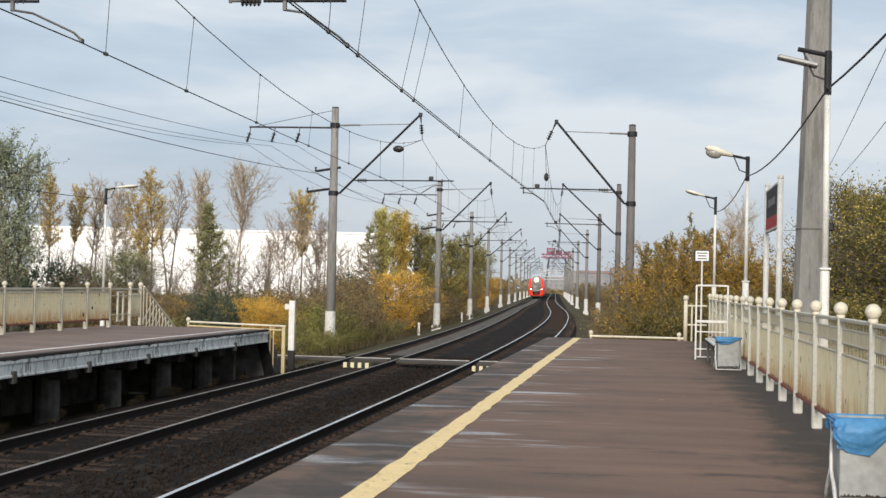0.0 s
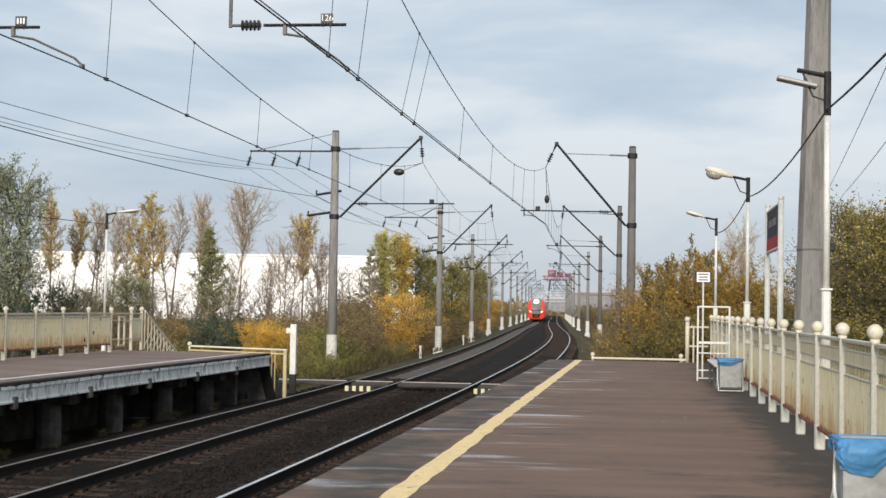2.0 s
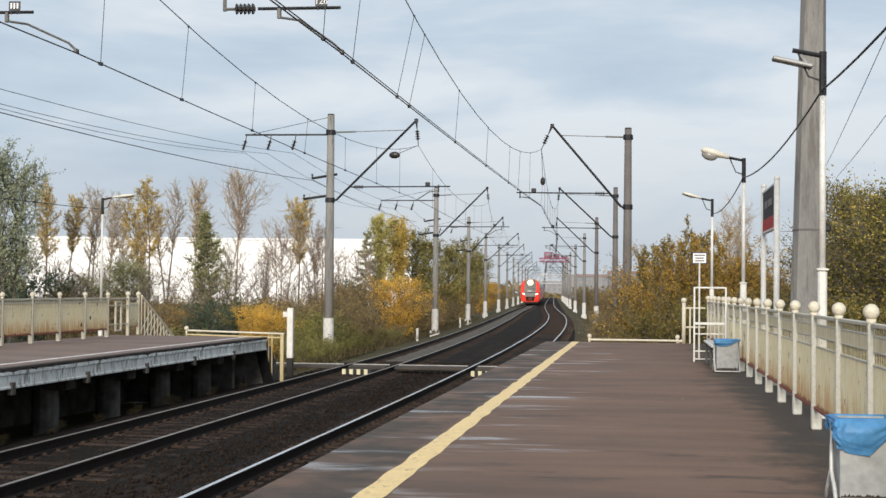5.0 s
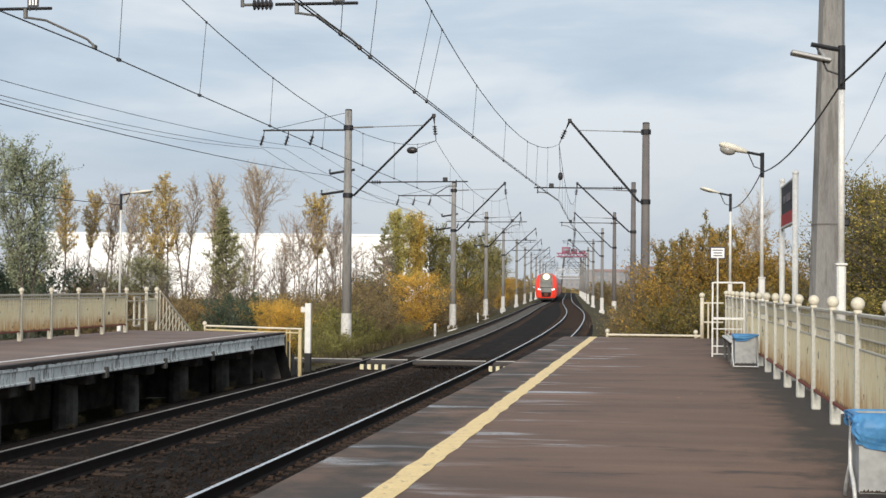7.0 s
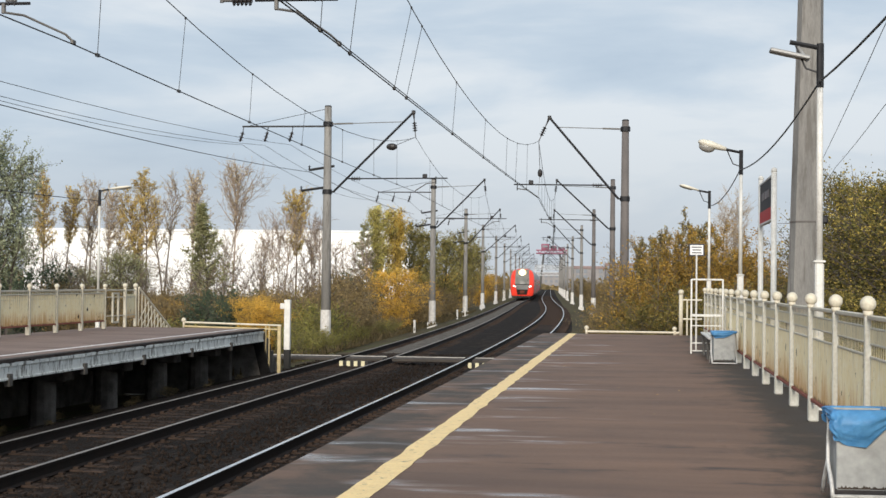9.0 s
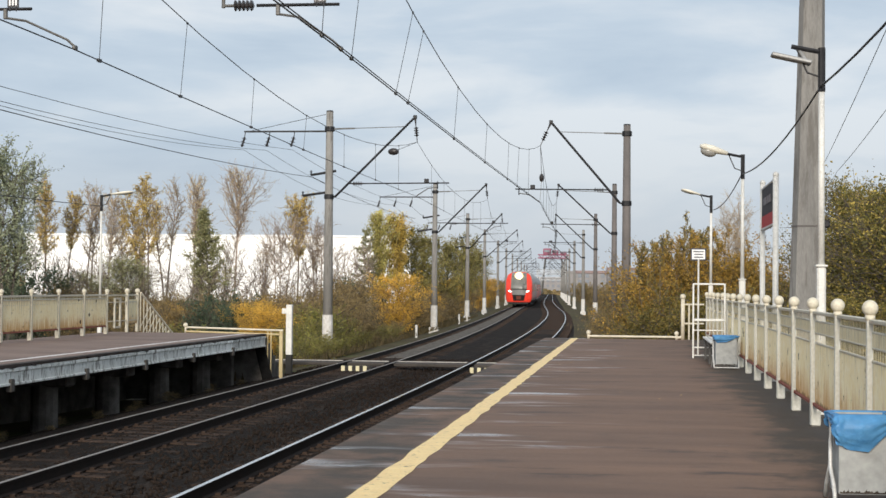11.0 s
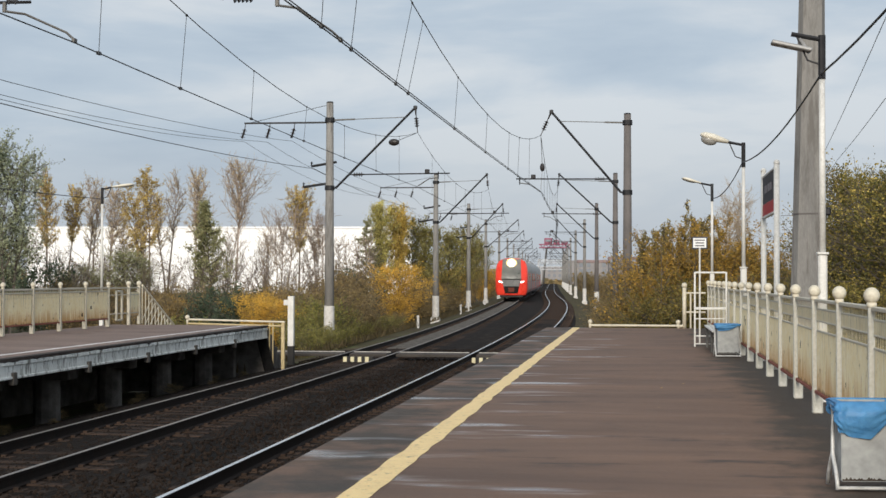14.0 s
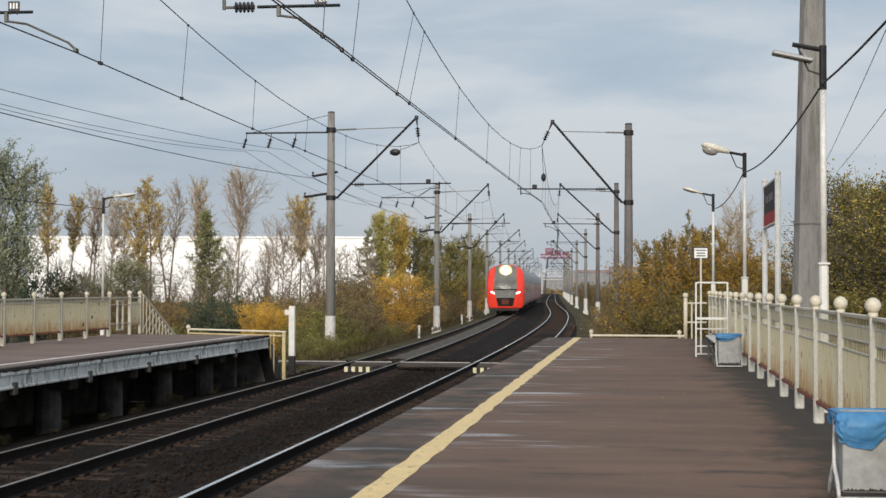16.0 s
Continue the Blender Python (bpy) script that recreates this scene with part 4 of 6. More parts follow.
def hanging_support(xl, xr, xb, contact, number):
    """A registration tube on a hanger, with its insulator, number plate and steady arm."""
    y, z = 21.4, 5.49
    g = thing("registration_support", "dark registration tube with ribbed insulator over the track", "catenary support", group="registration supports")
    bm = B()
    bm_cyl(bm, (xl + 0.5, y, z), (xr, y, z), 0.024, n=8)
    part("tube", bm, DARK_METAL, g)
    bm = B()
    insulator(bm, (xl + 0.16, y, z), (xl + 0.46, y, z), 0.085, 5)
    part("insulator", bm, PORCELAIN, g)
    bm = B()
    bm_cyl(bm, (xl, y, z - 0.03), (xl, y, 8.2), 0.028, n=8)
    bm_cyl(bm, (xl, y, z), (xl + 0.16, y, z), 0.022, n=8)
    part("hanger", bm, STEEL, g)
    bm = B()
    bm_box(bm, (xb, y, z - 0.07), (0.06, 0.05, 0.16), 0.01)
    part("clamp", bm, STEEL, g)
    bm = B()
    c = Vector(contact)
    bm_tube(bm, [(xb, y, z - 0.13), (xb + 0.32, y, z - 0.18), (c[0] - 0.12, c[1], c[2] + 0.14), (c[0], c[1], c[2] + 0.03)], 0.02, 6)
    bm_box(bm, (c[0], c[1], c[2] + 0.02), (0.05, 0.12, 0.07), 0.01)
    part("steady_arm", bm, STEEL, g)
    bm = B()
    px = xr - 0.28
    bm_box(bm, (px, y - 0.03, z + 0.09), (0.18, 0.015, 0.14), 0.004)
    for s in (-1, 1):
        bm_cyl(bm, (px + s * 0.05, y - 0.03, z - 0.04), (px + s * 0.05, y - 0.03, z + 0.03), 0.008, n=6)
    plate = part("number_plate", bm, NUMBER_PLATE, g)
    if number:
        letters(number, 0.13, NUMBER_WHITE, plate, Matrix.Translation((px, y - 0.041, z + 0.09)) @ pose(0, 0, 0, 90, 0, 0))
    else:
        for k in (-1, 0, 1):
            bm = B()
            bm_box(bm, (px + 0.048 * k, y - 0.04, z + 0.09), (0.026, 0.006, 0.085))
            part("lettering_bar", bm, NUMBER_WHITE, plate)
    return g


hanging_support(-6.09, -4.36, -5.27, (-4.33, 21.4, 4.82), "126")
hanging_support(-10.6, -9.03, -9.44, (-8.35, 21.4, 4.88), "")

beam = thing("cross_beam", "steel lattice beam spanning the tracks between poles", "catenary beam")
bm = B()
for dy, dz in ((-0.25, 0), (0.25, 0), (-0.25, 0.5), (0.25, 0.5)):
    bm_box(bm, (-7.2, 21.4 + dy, 8.15 + dz), (19.2, 0.06, 0.06))
part("chord", bm, STEEL, beam)
for k in range(24):
    bm = B()
    x = -16.4 + 0.78 * k
    for dy in (-0.25, 0.25):
        bm_cyl(bm, (x, 21.4 + dy, 8.15), (x + 0.78, 21.4 + dy, 8.65), 0.018, n=5)
    part("lacing", bm, STEEL, beam)


def big_mast(x, y, label, wide):
    p = thing("catenary_pole", label, "catenary pole", group="catenary poles", at=pose(x, y, -1.9))
    bm = B()
    bm_cyl(bm, (-0.045, 0, -0.3), (0.115, 0, 10.4), wide * 1.04, wide * 0.47, n=8)
    part("shaft", bm, CONCRETE, p, "grey concrete with vertical stains and a casting seam")
    bm = B()
    bm_cyl(bm, (0.022, 0, 4.18), (0.022, 0, 4.2), wide * 0.83, n=8)
    part("seam", bm, POLE_DARK, p)
    bm = B()
    bm_box(bm, (0.26, -0.1, 4.22), (0.09, 0.09, 0.11), 0.02)
    part("earthing_clamp", bm, DARK_METAL, p)
    return p


big_mast(2.28, 21.4, "thick grey concrete pole standing behind the platform fence", 0.275)
big_mast(-16.9, 21.4, "thick grey concrete pole behind the far platform", 0.25)


# ---- lamp posts ----
LAMP_SHELL = mat("lamp_shell", (0.72, 0.68, 0.58), (0.6, 0.56, 0.47), rough=0.5, scale=6, bump=0.05)
LED_GREY = mat("lantern_grey", (0.33, 0.33, 0.33), (0.26, 0.26, 0.26), rough=0.5, metal=0.3, scale=6)
LAMP_BOWL = mat("lamp_bowl", (0.32, 0.31, 0.29), (0.25, 0.24, 0.22), rough=0.25, scale=6, bump=0)


def lamp_post(x, y, top, reach, tilt, led, label, foot=-0.9, box_top=1.6, slim=False, casing=0.125):
    """A tapered white post on a box base with a dark top bracket and a lantern reaching to -x (or +x)."""
    p = thing("lamp_post", label, "lamp post", group="platform lamps", at=pose(x, y, 0))
    bm = B()
    bm_cyl(bm, (0, 0, box_top), (0, 0, top - 0.45), 0.04, 0.034, n=12)
    part("pole", bm, WHITE_PAINT, p, "thin white-painted tube", smooth=True)
    bm = B()
    bm_box(bm, (0, 0, (foot + box_top) / 2), (casing, 0.12, box_top - foot), 0.02)
    bm_box(bm, (0, 0, box_top + 0.01), (casing + 0.03, 0.15, 0.025), 0.006)
    part("base_box", bm, WHITE_PAINT, p, "white box casing")
    s = 1 if reach > 0 else -1
    bm = B()
    bm_cyl(bm, (0, 0, top - 0.5), (0, 0, top), 0.042, n=10)
    bm_cyl(bm, (0, 0, top - 0.05), (s * 0.34, 0, top + 0.02), 0.027, n=8)
    bm_tube(bm, [(s * 0.02, 0, top - 0.33), (s * 0.16, 0, top - 0.28), (s * 0.24, 0, top - 0.1), (s * 0.28, 0, top)], 0.012, 5)
    part("bracket", bm, DARK_METAL, p, "black steel bracket")
    L = abs(reach) - 0.3
    bm = B()
    m = pose(s * 0.3, 0, top + 0.02, 0, -s * tilt, 0)
    if led:
        bm_box(bm, (-0.34, 0, top - 0.12), (0.46, 0.2, 0.045), 0.012, ry=13)
        part("lantern", bm, LED_GREY, p, "flat grey lantern")
        bm = B()
        bm_cyl(bm, (-0.25, 0, top - 0.03), (-0.14, 0, top - 0.2), 0.02, n=8)
        part("lantern_clamp", bm, LED_GREY, p)
    else:
        rings = []
        for u, w, hh in ((0, 0.05, 0.04), (0.25, 0.09, 0.06), (0.55, 0.14, 0.085), (0.85, 0.14, 0.075), (1.0, 0.09, 0.03)):
            rings.append([(s * L * u, w * math.cos(a), hh * (0.6 if slim else 1) * math.sin(a)) for a in [math.pi * 2 * k / 12 for k in range(12)]])
        loft(bm, rings)
        head = part("lantern", bm, LAMP_SHELL, p, "cream lantern shell", smooth=True)
        head.matrix_basis = m
        bm = B()
        bm_ball(bm, (s * L * 0.66, 0, -0.02 if slim else -0.07), 0.12, 14, (1.8, 0.8, 0.4) if slim else (1.4, 0.95, 0.85))
        part("bowl", bm, LAMP_BOWL, head, "dull glass bowl", smooth=True)
    return p


lamp_post(2.03, 17.5, 4.16, -0.62, -12, True, "white platform lamp post with flat grey lantern behind the fence", box_top=1.67, casing=0.1)
lamp_post(2.04, 31.0, 4.14, -0.88, 16, False, "white platform lamp post with cream cobra-head lantern")
lamp_post(1.96, 43.0, 4.05, -0.84, 16, False, "white lamp post with cream lantern past the fence end", box_top=1.53, slim=True)
lamp_post(2.04, 3.5, 4.16, -0.8, 12, False, "white platform lamp post with cream cobra-head lantern")
lamp_post(-16.25, 44.0, 4.1, 1.0, 6, False, "white lamp post with cream lantern behind the far fence", foot=-1.9, box_top=0.8, slim=True)


def cable(pts, sag, r, label, steps=10):
    line = []
    for a, b in zip(pts, pts[1:]):
        a, b = Vector(a), Vector(b)
        for k in range(steps + (1 if tuple(b) == tuple(pts[-1]) else 0)):
            u = k / steps
            p = a.lerp(b, u)
            p.z -= sag * 4 * u * (1 - u)
            line.append(p)
    bm = B()
    bm_tube(bm, line, r, 6)
    return tagged(new("cable", mesh_of("cable", bm, WIRE)), label, "cable", group="overhead cables")


cable([(2.06, 3.5, 4.05), (2.02, 17.5, 3.72), (2.02, 31.0, 3.74), (1.95, 43.0, 3.64)], 0.2, 0.012, "black cable sagging between the platform lamp posts")
cable([(-16.2, 44.0, 3.75), (-16.4, 18.0, 3.8)], 0.15, 0.012, "black cable to the lamp post of the far platform")
for x, z0, z1, sag in ((-17.2, 6.4, 7.3, 0.6), (-16.2, 6.0, 7.28, 0.47), (-15.05, 5.93, 7.3, 0.34)):
    cable([(x, 21.4, z0), (x, 64.0, z1), (x - 0.4, 100.5, 6.9), (x - 2.9, 141.0, 6.9)], sag, 0.0085, "thin feeder wire on the poles beside the far track")
cable([(-14.1, 21.4, 5.2), (-14.1, 64.0, 6.1), (-14.6, 100.5, 5.9)], 0.25, 0.012, "thick feeder cable on the poles beside the far track")
cable([(2.2, 8.4, 4.79), (3.11, 20.0, 4.73), (4.68, 40.0, 4.64), (6.3, 60.0, 4.5)], 0.03, 0.006, "thin wire running down behind the trees")
cable([(2.4, 8.0, 3.85), (3.73, 24.0, 4.17), (5.04, 40.0, 4.49), (6.7, 60.0, 4.7)], 0.03, 0.006, "thin wire running down behind the trees")


# ---- station board, sign, bench, bins ----
BOARD_DARK = mat("board_dark", (0.05, 0.045, 0.05), (0.035, 0.033, 0.036), spec=0.1, rough=0.6, scale=3, bump=0.03)
BAR_DIM = mat("faded_lettering", (0.17, 0.15, 0.16), (0.12, 0.105, 0.11), rough=0.6, scale=6, bump=0)
BOARD_RED = mat("board_red", (0.5, 0.05, 0.05), (0.4, 0.04, 0.04), spec=0.1, rough=0.6, scale=3, bump=0.03)
SIGN_INK = mat("sign_ink", (0.06, 0.06, 0.07), (0.05, 0.05, 0.06), rough=0.6, bump=0)

board = thing("station_board", "dark station board with red lower band on two white posts", "signboard")
for y, top in ((26.05, 3.19), (23.55, 3.14)):
    bm = B()
    bm_cyl(bm, (2.05, y, -1.2), (2.05, y, top), 0.045, n=12)
    bm_ball(bm, (2.05, y, top + 0.03), 0.05, 10)
    part("post", bm, WHITE_PAINT, board, smooth=True)
bm = B()
bm_box(bm, (2.05, 24.8, 2.76), (0.04, 2.36, 0.66), 0.006)
panel = part("panel", bm, BOARD_DARK, board)
bm = B()
bm_box(bm, (2.05, 24.8, 2.53), (0.05, 2.34, 0.2), 0.004)
part("red_band", bm, BOARD_RED, panel)
for z in (2.42, 3.1):
    bm = B()
    bm_box(bm, (2.05, 24.8, z), (0.06, 2.4, 0.035), 0.006)
    part("frame", bm, WHITE_PAINT, panel)
for k, (yy, w) in enumerate(((25.3, 0.5), (24.7, 0.4), (24.3, 0.25))):
    bm = B()
    bm_box(bm, (2.025, yy, 2.86), (0.008, w, 0.12))
    part("lettering_bar", bm, BAR_DIM, panel)

sign = thing("stop_sign", "small white sign with dark frame on a thin post", "sign")
bm = B()
bm_cyl(bm, (1.24, 33.0, 0), (1.24, 33.0, 2.06), 0.02, n=10)
part("post", bm, WHITE_PAINT, sign)
bm = B()
bm_box(bm, (1.24, 33.0, 2.155), (0.33, 0.02, 0.27), 0.005)
plate = part("plate", bm, SIGN_INK, sign, "dark sign frame")
bm = B()
bm_box(bm, (1.24, 32.987, 2.155), (0.28, 0.012, 0.21), 0.003)
part("face", bm, NUMBER_WHITE, plate, "white sign face")
for z, w in ((2.215, 0.22), (2.155, 0.18), (2.095, 0.2)):
    bm = B()
    bm_box(bm, (1.24, 32.979, z), (w, 0.006, 0.022))
    part("lettering_bar", bm, SIGN_INK, plate)

bench = thing("bench", "white-painted platform bench with a tall tubular end frame", "bench")
for x in (1.07, 1.7):
    bm = B()
    bm_box(bm, (x, 31.1, 0.76), (0.036, 0.036, 1.52), 0.006)
    part("frame_post", bm, WHITE_PAINT, bench)
for z, t, d in ((1.51, 0.035, 0.035), (0.78, 0.05, 0.12), (0.57, 0.025, 0.025), (0.22, 0.03, 0.03), (0.06, 0.025, 0.025)):
    bm = B()
    bm_box(bm, (1.385, 31.1, z), (0.6, d, t), 0.006)
    part("crossbar", bm, WHITE_PAINT, bench)
for k in range(4):
    bm = B()
    bm_box(bm, (1.3 + 0.1 * k, 29.35, 0.43), (0.085, 3.4, 0.035), 0.008)
    part("seat_board", bm, WHITE_PAINT, bench)
for y in (28.7, 30.6):
    bm = B()
    bm_box(bm, (1.45, y, 0.39), (0.4, 0.05, 0.05), 0.006)
    bm_box(bm, (1.3, y, 0.2), (0.05, 0.05, 0.4), 0.006)
    bm_box(bm, (1.6, y, 0.2), (0.05, 0.05, 0.4), 0.006)
    part("leg_frame", bm, STEEL, bench, "dark steel legs")

BIN_WHITE = mat("bin_white", (0.32, 0.33, 0.33), (0.29, 0.3, 0.3), rough=0.6, scale=6, fine=16, bump=0.06, stain=(0.2, 0.17, 0.14), stain_at=0.7)
RUST_DARK = mat("dark_rust", (0.06, 0.045, 0.035), (0.03, 0.024, 0.02), rough=0.9, scale=20)
STAND_GREY = mat("stand_grey", (0.6, 0.6, 0.59), (0.42, 0.42, 0.41), rough=0.5, metal=0.2, scale=9)
BAG_BLUE = mat("bag_blue", (0.085, 0.26, 0.49), (0.05, 0.185, 0.39), rough=0.55, scale=9, fine=13, bump=0.55, depth=0.02)


def litter_bin(x, y, drape, label, seed):
    """A box bin hung in a tube stand, with a bag turned down over the rim."""
    b = thing("litter_bin", label, "litter bin", group="platform bins", at=pose(x, y, 0, 0, 0, 4))
    w, d, h = 0.36, 0.3, 0.58
    bm = B()
    z0 = 0.07
    for cx, cy, sx, sy in ((0, -d / 2, w, 0.012), (0, d / 2, w, 0.012), (-w / 2, 0, 0.012, d), (w / 2, 0, 0.012, d)):
        bm_box(bm, (cx, cy, (z0 + h) / 2), (sx, sy, h - z0))
    bm_box(bm, (0, 0, z0), (w, d, 0.012))
    part("body", bm, BIN_WHITE, b, "white painted sheet-metal bin, chipped at the foot")
    for s in (-1, 1):
        bm = B()
        xx = s * (w / 2 + 0.035)
        bm_tube(bm, [(xx, 0.0, 0.56), (xx - s * 0.004, 0.0, 0.4), (xx, -0.01, 0.24), (xx, -0.05, 0.19), (xx, -0.12, 0.13), (xx, -0.165, 0.06), (xx, -0.175, 0.012)], 0.014, 8)
        bm_tube(bm, [(xx, -0.01, 0.24), (xx, 0.06, 0.17), (xx, 0.13, 0.09), (xx, 0.16, 0.012)], 0.014, 8)
        part("stand", bm, STAND_GREY, b, "bent grey-painted tube stand", smooth=True)
        bm = B()
        bm_cyl(bm, (s * w / 2, 0, 0.5), (xx, 0, 0.5), 0.012, n=6)
        part("pivot", bm, STEEL, b)
    bm = B()
    bm_cyl(bm, (-w / 2 - 0.035, -0.175, 0.025), (w / 2 + 0.035, -0.175, 0.025), 0.012, n=6)
    part("foot_bar", bm, STAND_GREY, b)
    # paint flaked off along the foot of the front
    rng = random.Random(9)
    bm = B()
    n = 40
    foot = [[bm.verts.new((-w / 2 + w * k / n, -d / 2 - 0.008, z0 + dz)) for dz in (0.0, 0.008 + 0.022 * rng.random() ** 2)] for k in range(n + 1)]
    for p, q in zip(foot, foot[1:]):
        bm.faces.new((p[0], q[0], q[1], p[1]))
    part("flaked_edge", bm, RUST_DARK, b, "dark rust along the foot of the bin")
    # bag: turned over the rim, hanging in a swag at the front, with folds and an uneven hem
    bm = B()
    n, rows = 120, 14
    vs = []
    for j in range(rows):
        ringv = []
        for k in range(n):
            a = 2 * math.pi * k / n
            ca, sa = math.cos(a), math.sin(a)
            e = 0.16
            ux, uy = math.copysign(abs(ca) ** e, ca), math.copysign(abs(sa) ** e, sa)
            q = noise.noise(Vector((ca * 2.2, sa * 2.2, seed)))
            swag = max(0, -sa) ** 0.5 * max(0, 1 - abs(ux * 1.05 + 0.28) ** 3)
            hem = drape * (0.42 + 0.45 * q + 0.75 * swag)
            v = j / (rows - 1)
            fold = noise.noise(Vector((ux * 3 + v * 1.5, uy * 3 - v * 3.0, seed + v * 3.5))) + 0.5 * noise.noise(Vector((ux * 9 - v * 7, uy * 9 + v * 5, seed)))
            crease = 1 - 2 * abs(noise.noise(Vector((ux * 7 + v * 8.0 + q, uy * 5, seed + 4 + v * 2.0 - ux * 2.5))))
            out = 0.01 + 0.02 * crease * min(1, v * 5) + 0.045 * swag * math.sin(math.pi * min(1, v * 1.1)) + 0.026 * (fold + 0.5) * min(1, v * 4)
            zz = h + 0.012 - hem * max(0, v - 0.06) + 0.008 * fold * v
            ringv.append(bm.verts.new((ux * (w / 2 + max(0.006, out)), uy * (d / 2 + max(0.006, out)), zz)))
        vs.append(ringv)
    inner = [bm.verts.new((v.co.x * 0.93, v.co.y * 0.93, h + 0.004)) for v in vs[0]]
    low = [bm.verts.new((v.co.x * 0.9, v.co.y * 0.9, h - 0.3)) for v in vs[0]]
    for a, c in list(zip(vs, vs[1:])) + [(inner, vs[0]), (low, inner)]:
        for k in range(n):
            bm.faces.new((a[k], a[(k + 1) % n], c[(k + 1) % n], c[k]))
    part("bag", bm, BAG_BLUE, b, "crumpled blue plastic bag turned over the rim", smooth=True)
    return b


litter_bin(1.475, 10.35, 0.24, "white litter bin with loose blue bag on the platform", 3.1)
litter_bin(1.5, 27.2, 0.1, "white litter bin with tight blue bag beside the bench", 8.4)


# ---- platform ends ----
TAR = mat("tarred_board", (0.018, 0.017, 0.017), (0.01, 0.01, 0.01), rough=0.9, scale=5, spec=0.05)
YELLOW_PAINT = mat("yellow_rail_paint", (0.5, 0.41, 0.23), (0.4, 0.31, 0.16), rough=0.5, scale=5, stain=(0.2, 0.12, 0.07), stain_at=0.7)
gate = thing("end_railing", "low cream railing with ball ends across the platform end", "railing", group="platform end railings")
for x in (-1.43, 1.0):
    bm = B()
    bm_cyl(bm, (x, 42.3, 0), (x, 42.3, 0.13), 0.04, n=10)
    bm_ball(bm, (x, 42.3, 0.17), 0.065, 12)
    part("post", bm, CREAM, gate, smooth=True)
bm = B()
bm_cyl(bm, (-1.43, 42.3, 0.07), (1.0, 42.3, 0.07), 0.03, n=10)
part("bar", bm, CREAM, gate)
bm = B()
bm_cyl(bm, (1.17, 42.3, 0.0), (1.17, 42.3, 1.12), 0.055, n=12)
bm_ball(bm, (1.17, 42.3, 1.19), 0.08, 12)
bm_tube(bm, [(1.17, 42.3, 0.08), (1.08, 42.3, 0.06), (1.0, 42.3, 0.05)], 0.04, 8)
part("corner_post", bm, CREAM, gate, smooth=True)
for z in (0.45, 0.98):
    bm = B()
    bm_cyl(bm, (1.17, 42.3, z), (1.75, 42.3, z), 0.025, n=8)
    part("bar", bm, CREAM, gate)
bm = B()
bm_cyl(bm, (1.34, 42.3, 0.0), (1.34, 42.3, 1.0), 0.025, n=8)
part("upright", bm, CREAM, gate)

stair_rail = thing("end_railing", "yellowish tube railing at the end of the far platform", "railing", group="platform end railings")
for z in (0.1, -0.02):
    bm = B()
    bm_cyl(bm, (-13.1, 42.5, z + 0.06), (-10.2, 42.5, z), 0.028, n=8)
    part("bar", bm, CREAM if z > 0 else YELLOW_PAINT, stair_rail)
for x, t in ((-10.25, 0.05), (-10.55, 0.02), (-10.65, 0.02)):
    bm = B()
    bm_box(bm, (x, 42.5, -0.6), (2 * t, 2 * t, 1.36), 0.008)
    part("post", bm, YELLOW_PAINT, stair_rail)
bm = B()
bm_ball(bm, (-13.1, 42.5, 0.22), 0.07, 12)
bm_cyl(bm, (-13.1, 42.5, 0.0), (-13.1, 42.5, 0.2), 0.03, n=8)
part("end_post", bm, CREAM, stair_rail, smooth=True)
bm = B()
for k in range(6):
    bm_box(bm, (-12.0, 42.6 + 0.3 * k, -0.1 - 0.19 * k - 0.8), (2.6, 0.32, 1.6 - 0.0 * k), 0.01)
tagged(new("stairs", mesh_of("stairs", bm, PIER)), "concrete steps down from the far platform end", "stairs", kind="structure")
bm = B()
bm_box(bm, (-10.78, 42.46, -0.72), (0.3, 0.06, 1.2), 0.01, ry=-14)
tagged(new("end_wall", mesh_of("end_wall", bm, TAR)), "dark sloping end wall of the far platform", "wall", kind="structure")
# sloped railing by the fence end of the far platform
lattice = thing("stair_fence", "cream lattice fence sloping down at the platform steps", "fence")
bm = B()
bm_cyl(bm, (-14.6, 42.9, 1.15), (-14.2, 45.0, -0.2), 0.03, n=8)
part("handrail", bm, CREAM, lattice)
for k in range(12):
    u = k / 11
    bm = B()
    p = Vector((-14.6, 42.9, 1.12)).lerp(Vector((-14.2, 45.0, -0.25)), u)
    bm_cyl(bm, p, (p.x, p.y, p.z - 1.1), 0.016, n=6)
    part("bar", bm, CREAM, lattice)
for k in range(9):
    u = k / 11
    bm = B()
    p = Vector((-14.61, 42.9, 0.1)).lerp(Vector((-14.21, 45.0, -1.3)), u)
    q = Vector((-14.61, 42.9, 1.1)).lerp(Vector((-14.21, 45.0, -0.25)), u + 3 / 11)
    bm_cyl(bm, p, q, 0.013, n=6)
    part("slat", bm, CREAM, lattice)

gate_bay = thing("fence_gate", "narrow cream gate and end posts closing the far platform fence", "gate")
for y in (42.0, 42.9):
    bm = B()
    bm_box(bm, (-14.7, y, 0.56), (0.085, 0.085, 1.12), 0.012)
    bm_ball(bm, (-14.7, y, 1.2), 0.075, 14)
    bm_cyl(bm, (-14.7, y, 1.1), (-14.7, y, 1.14), 0.04, n=10)
    part("post", bm, CREAM, gate_bay)
for z, t in ((0.35, 0.025), (0.88, 0.025), (1.075, 0.04)):
    bm = B()
    bm_box(bm, (-14.7, 41.65, z), (0.04, 2.5, t), 0.004)
    part("crossbar", bm, CREAM, gate_bay)
for y in (40.95, 41.4):
    bm = B()
    bm_box(bm, (-14.69, y, 0.58), (0.05, 0.07, 0.84), 0.005)
    part("upright", bm, CREAM, gate_bay)
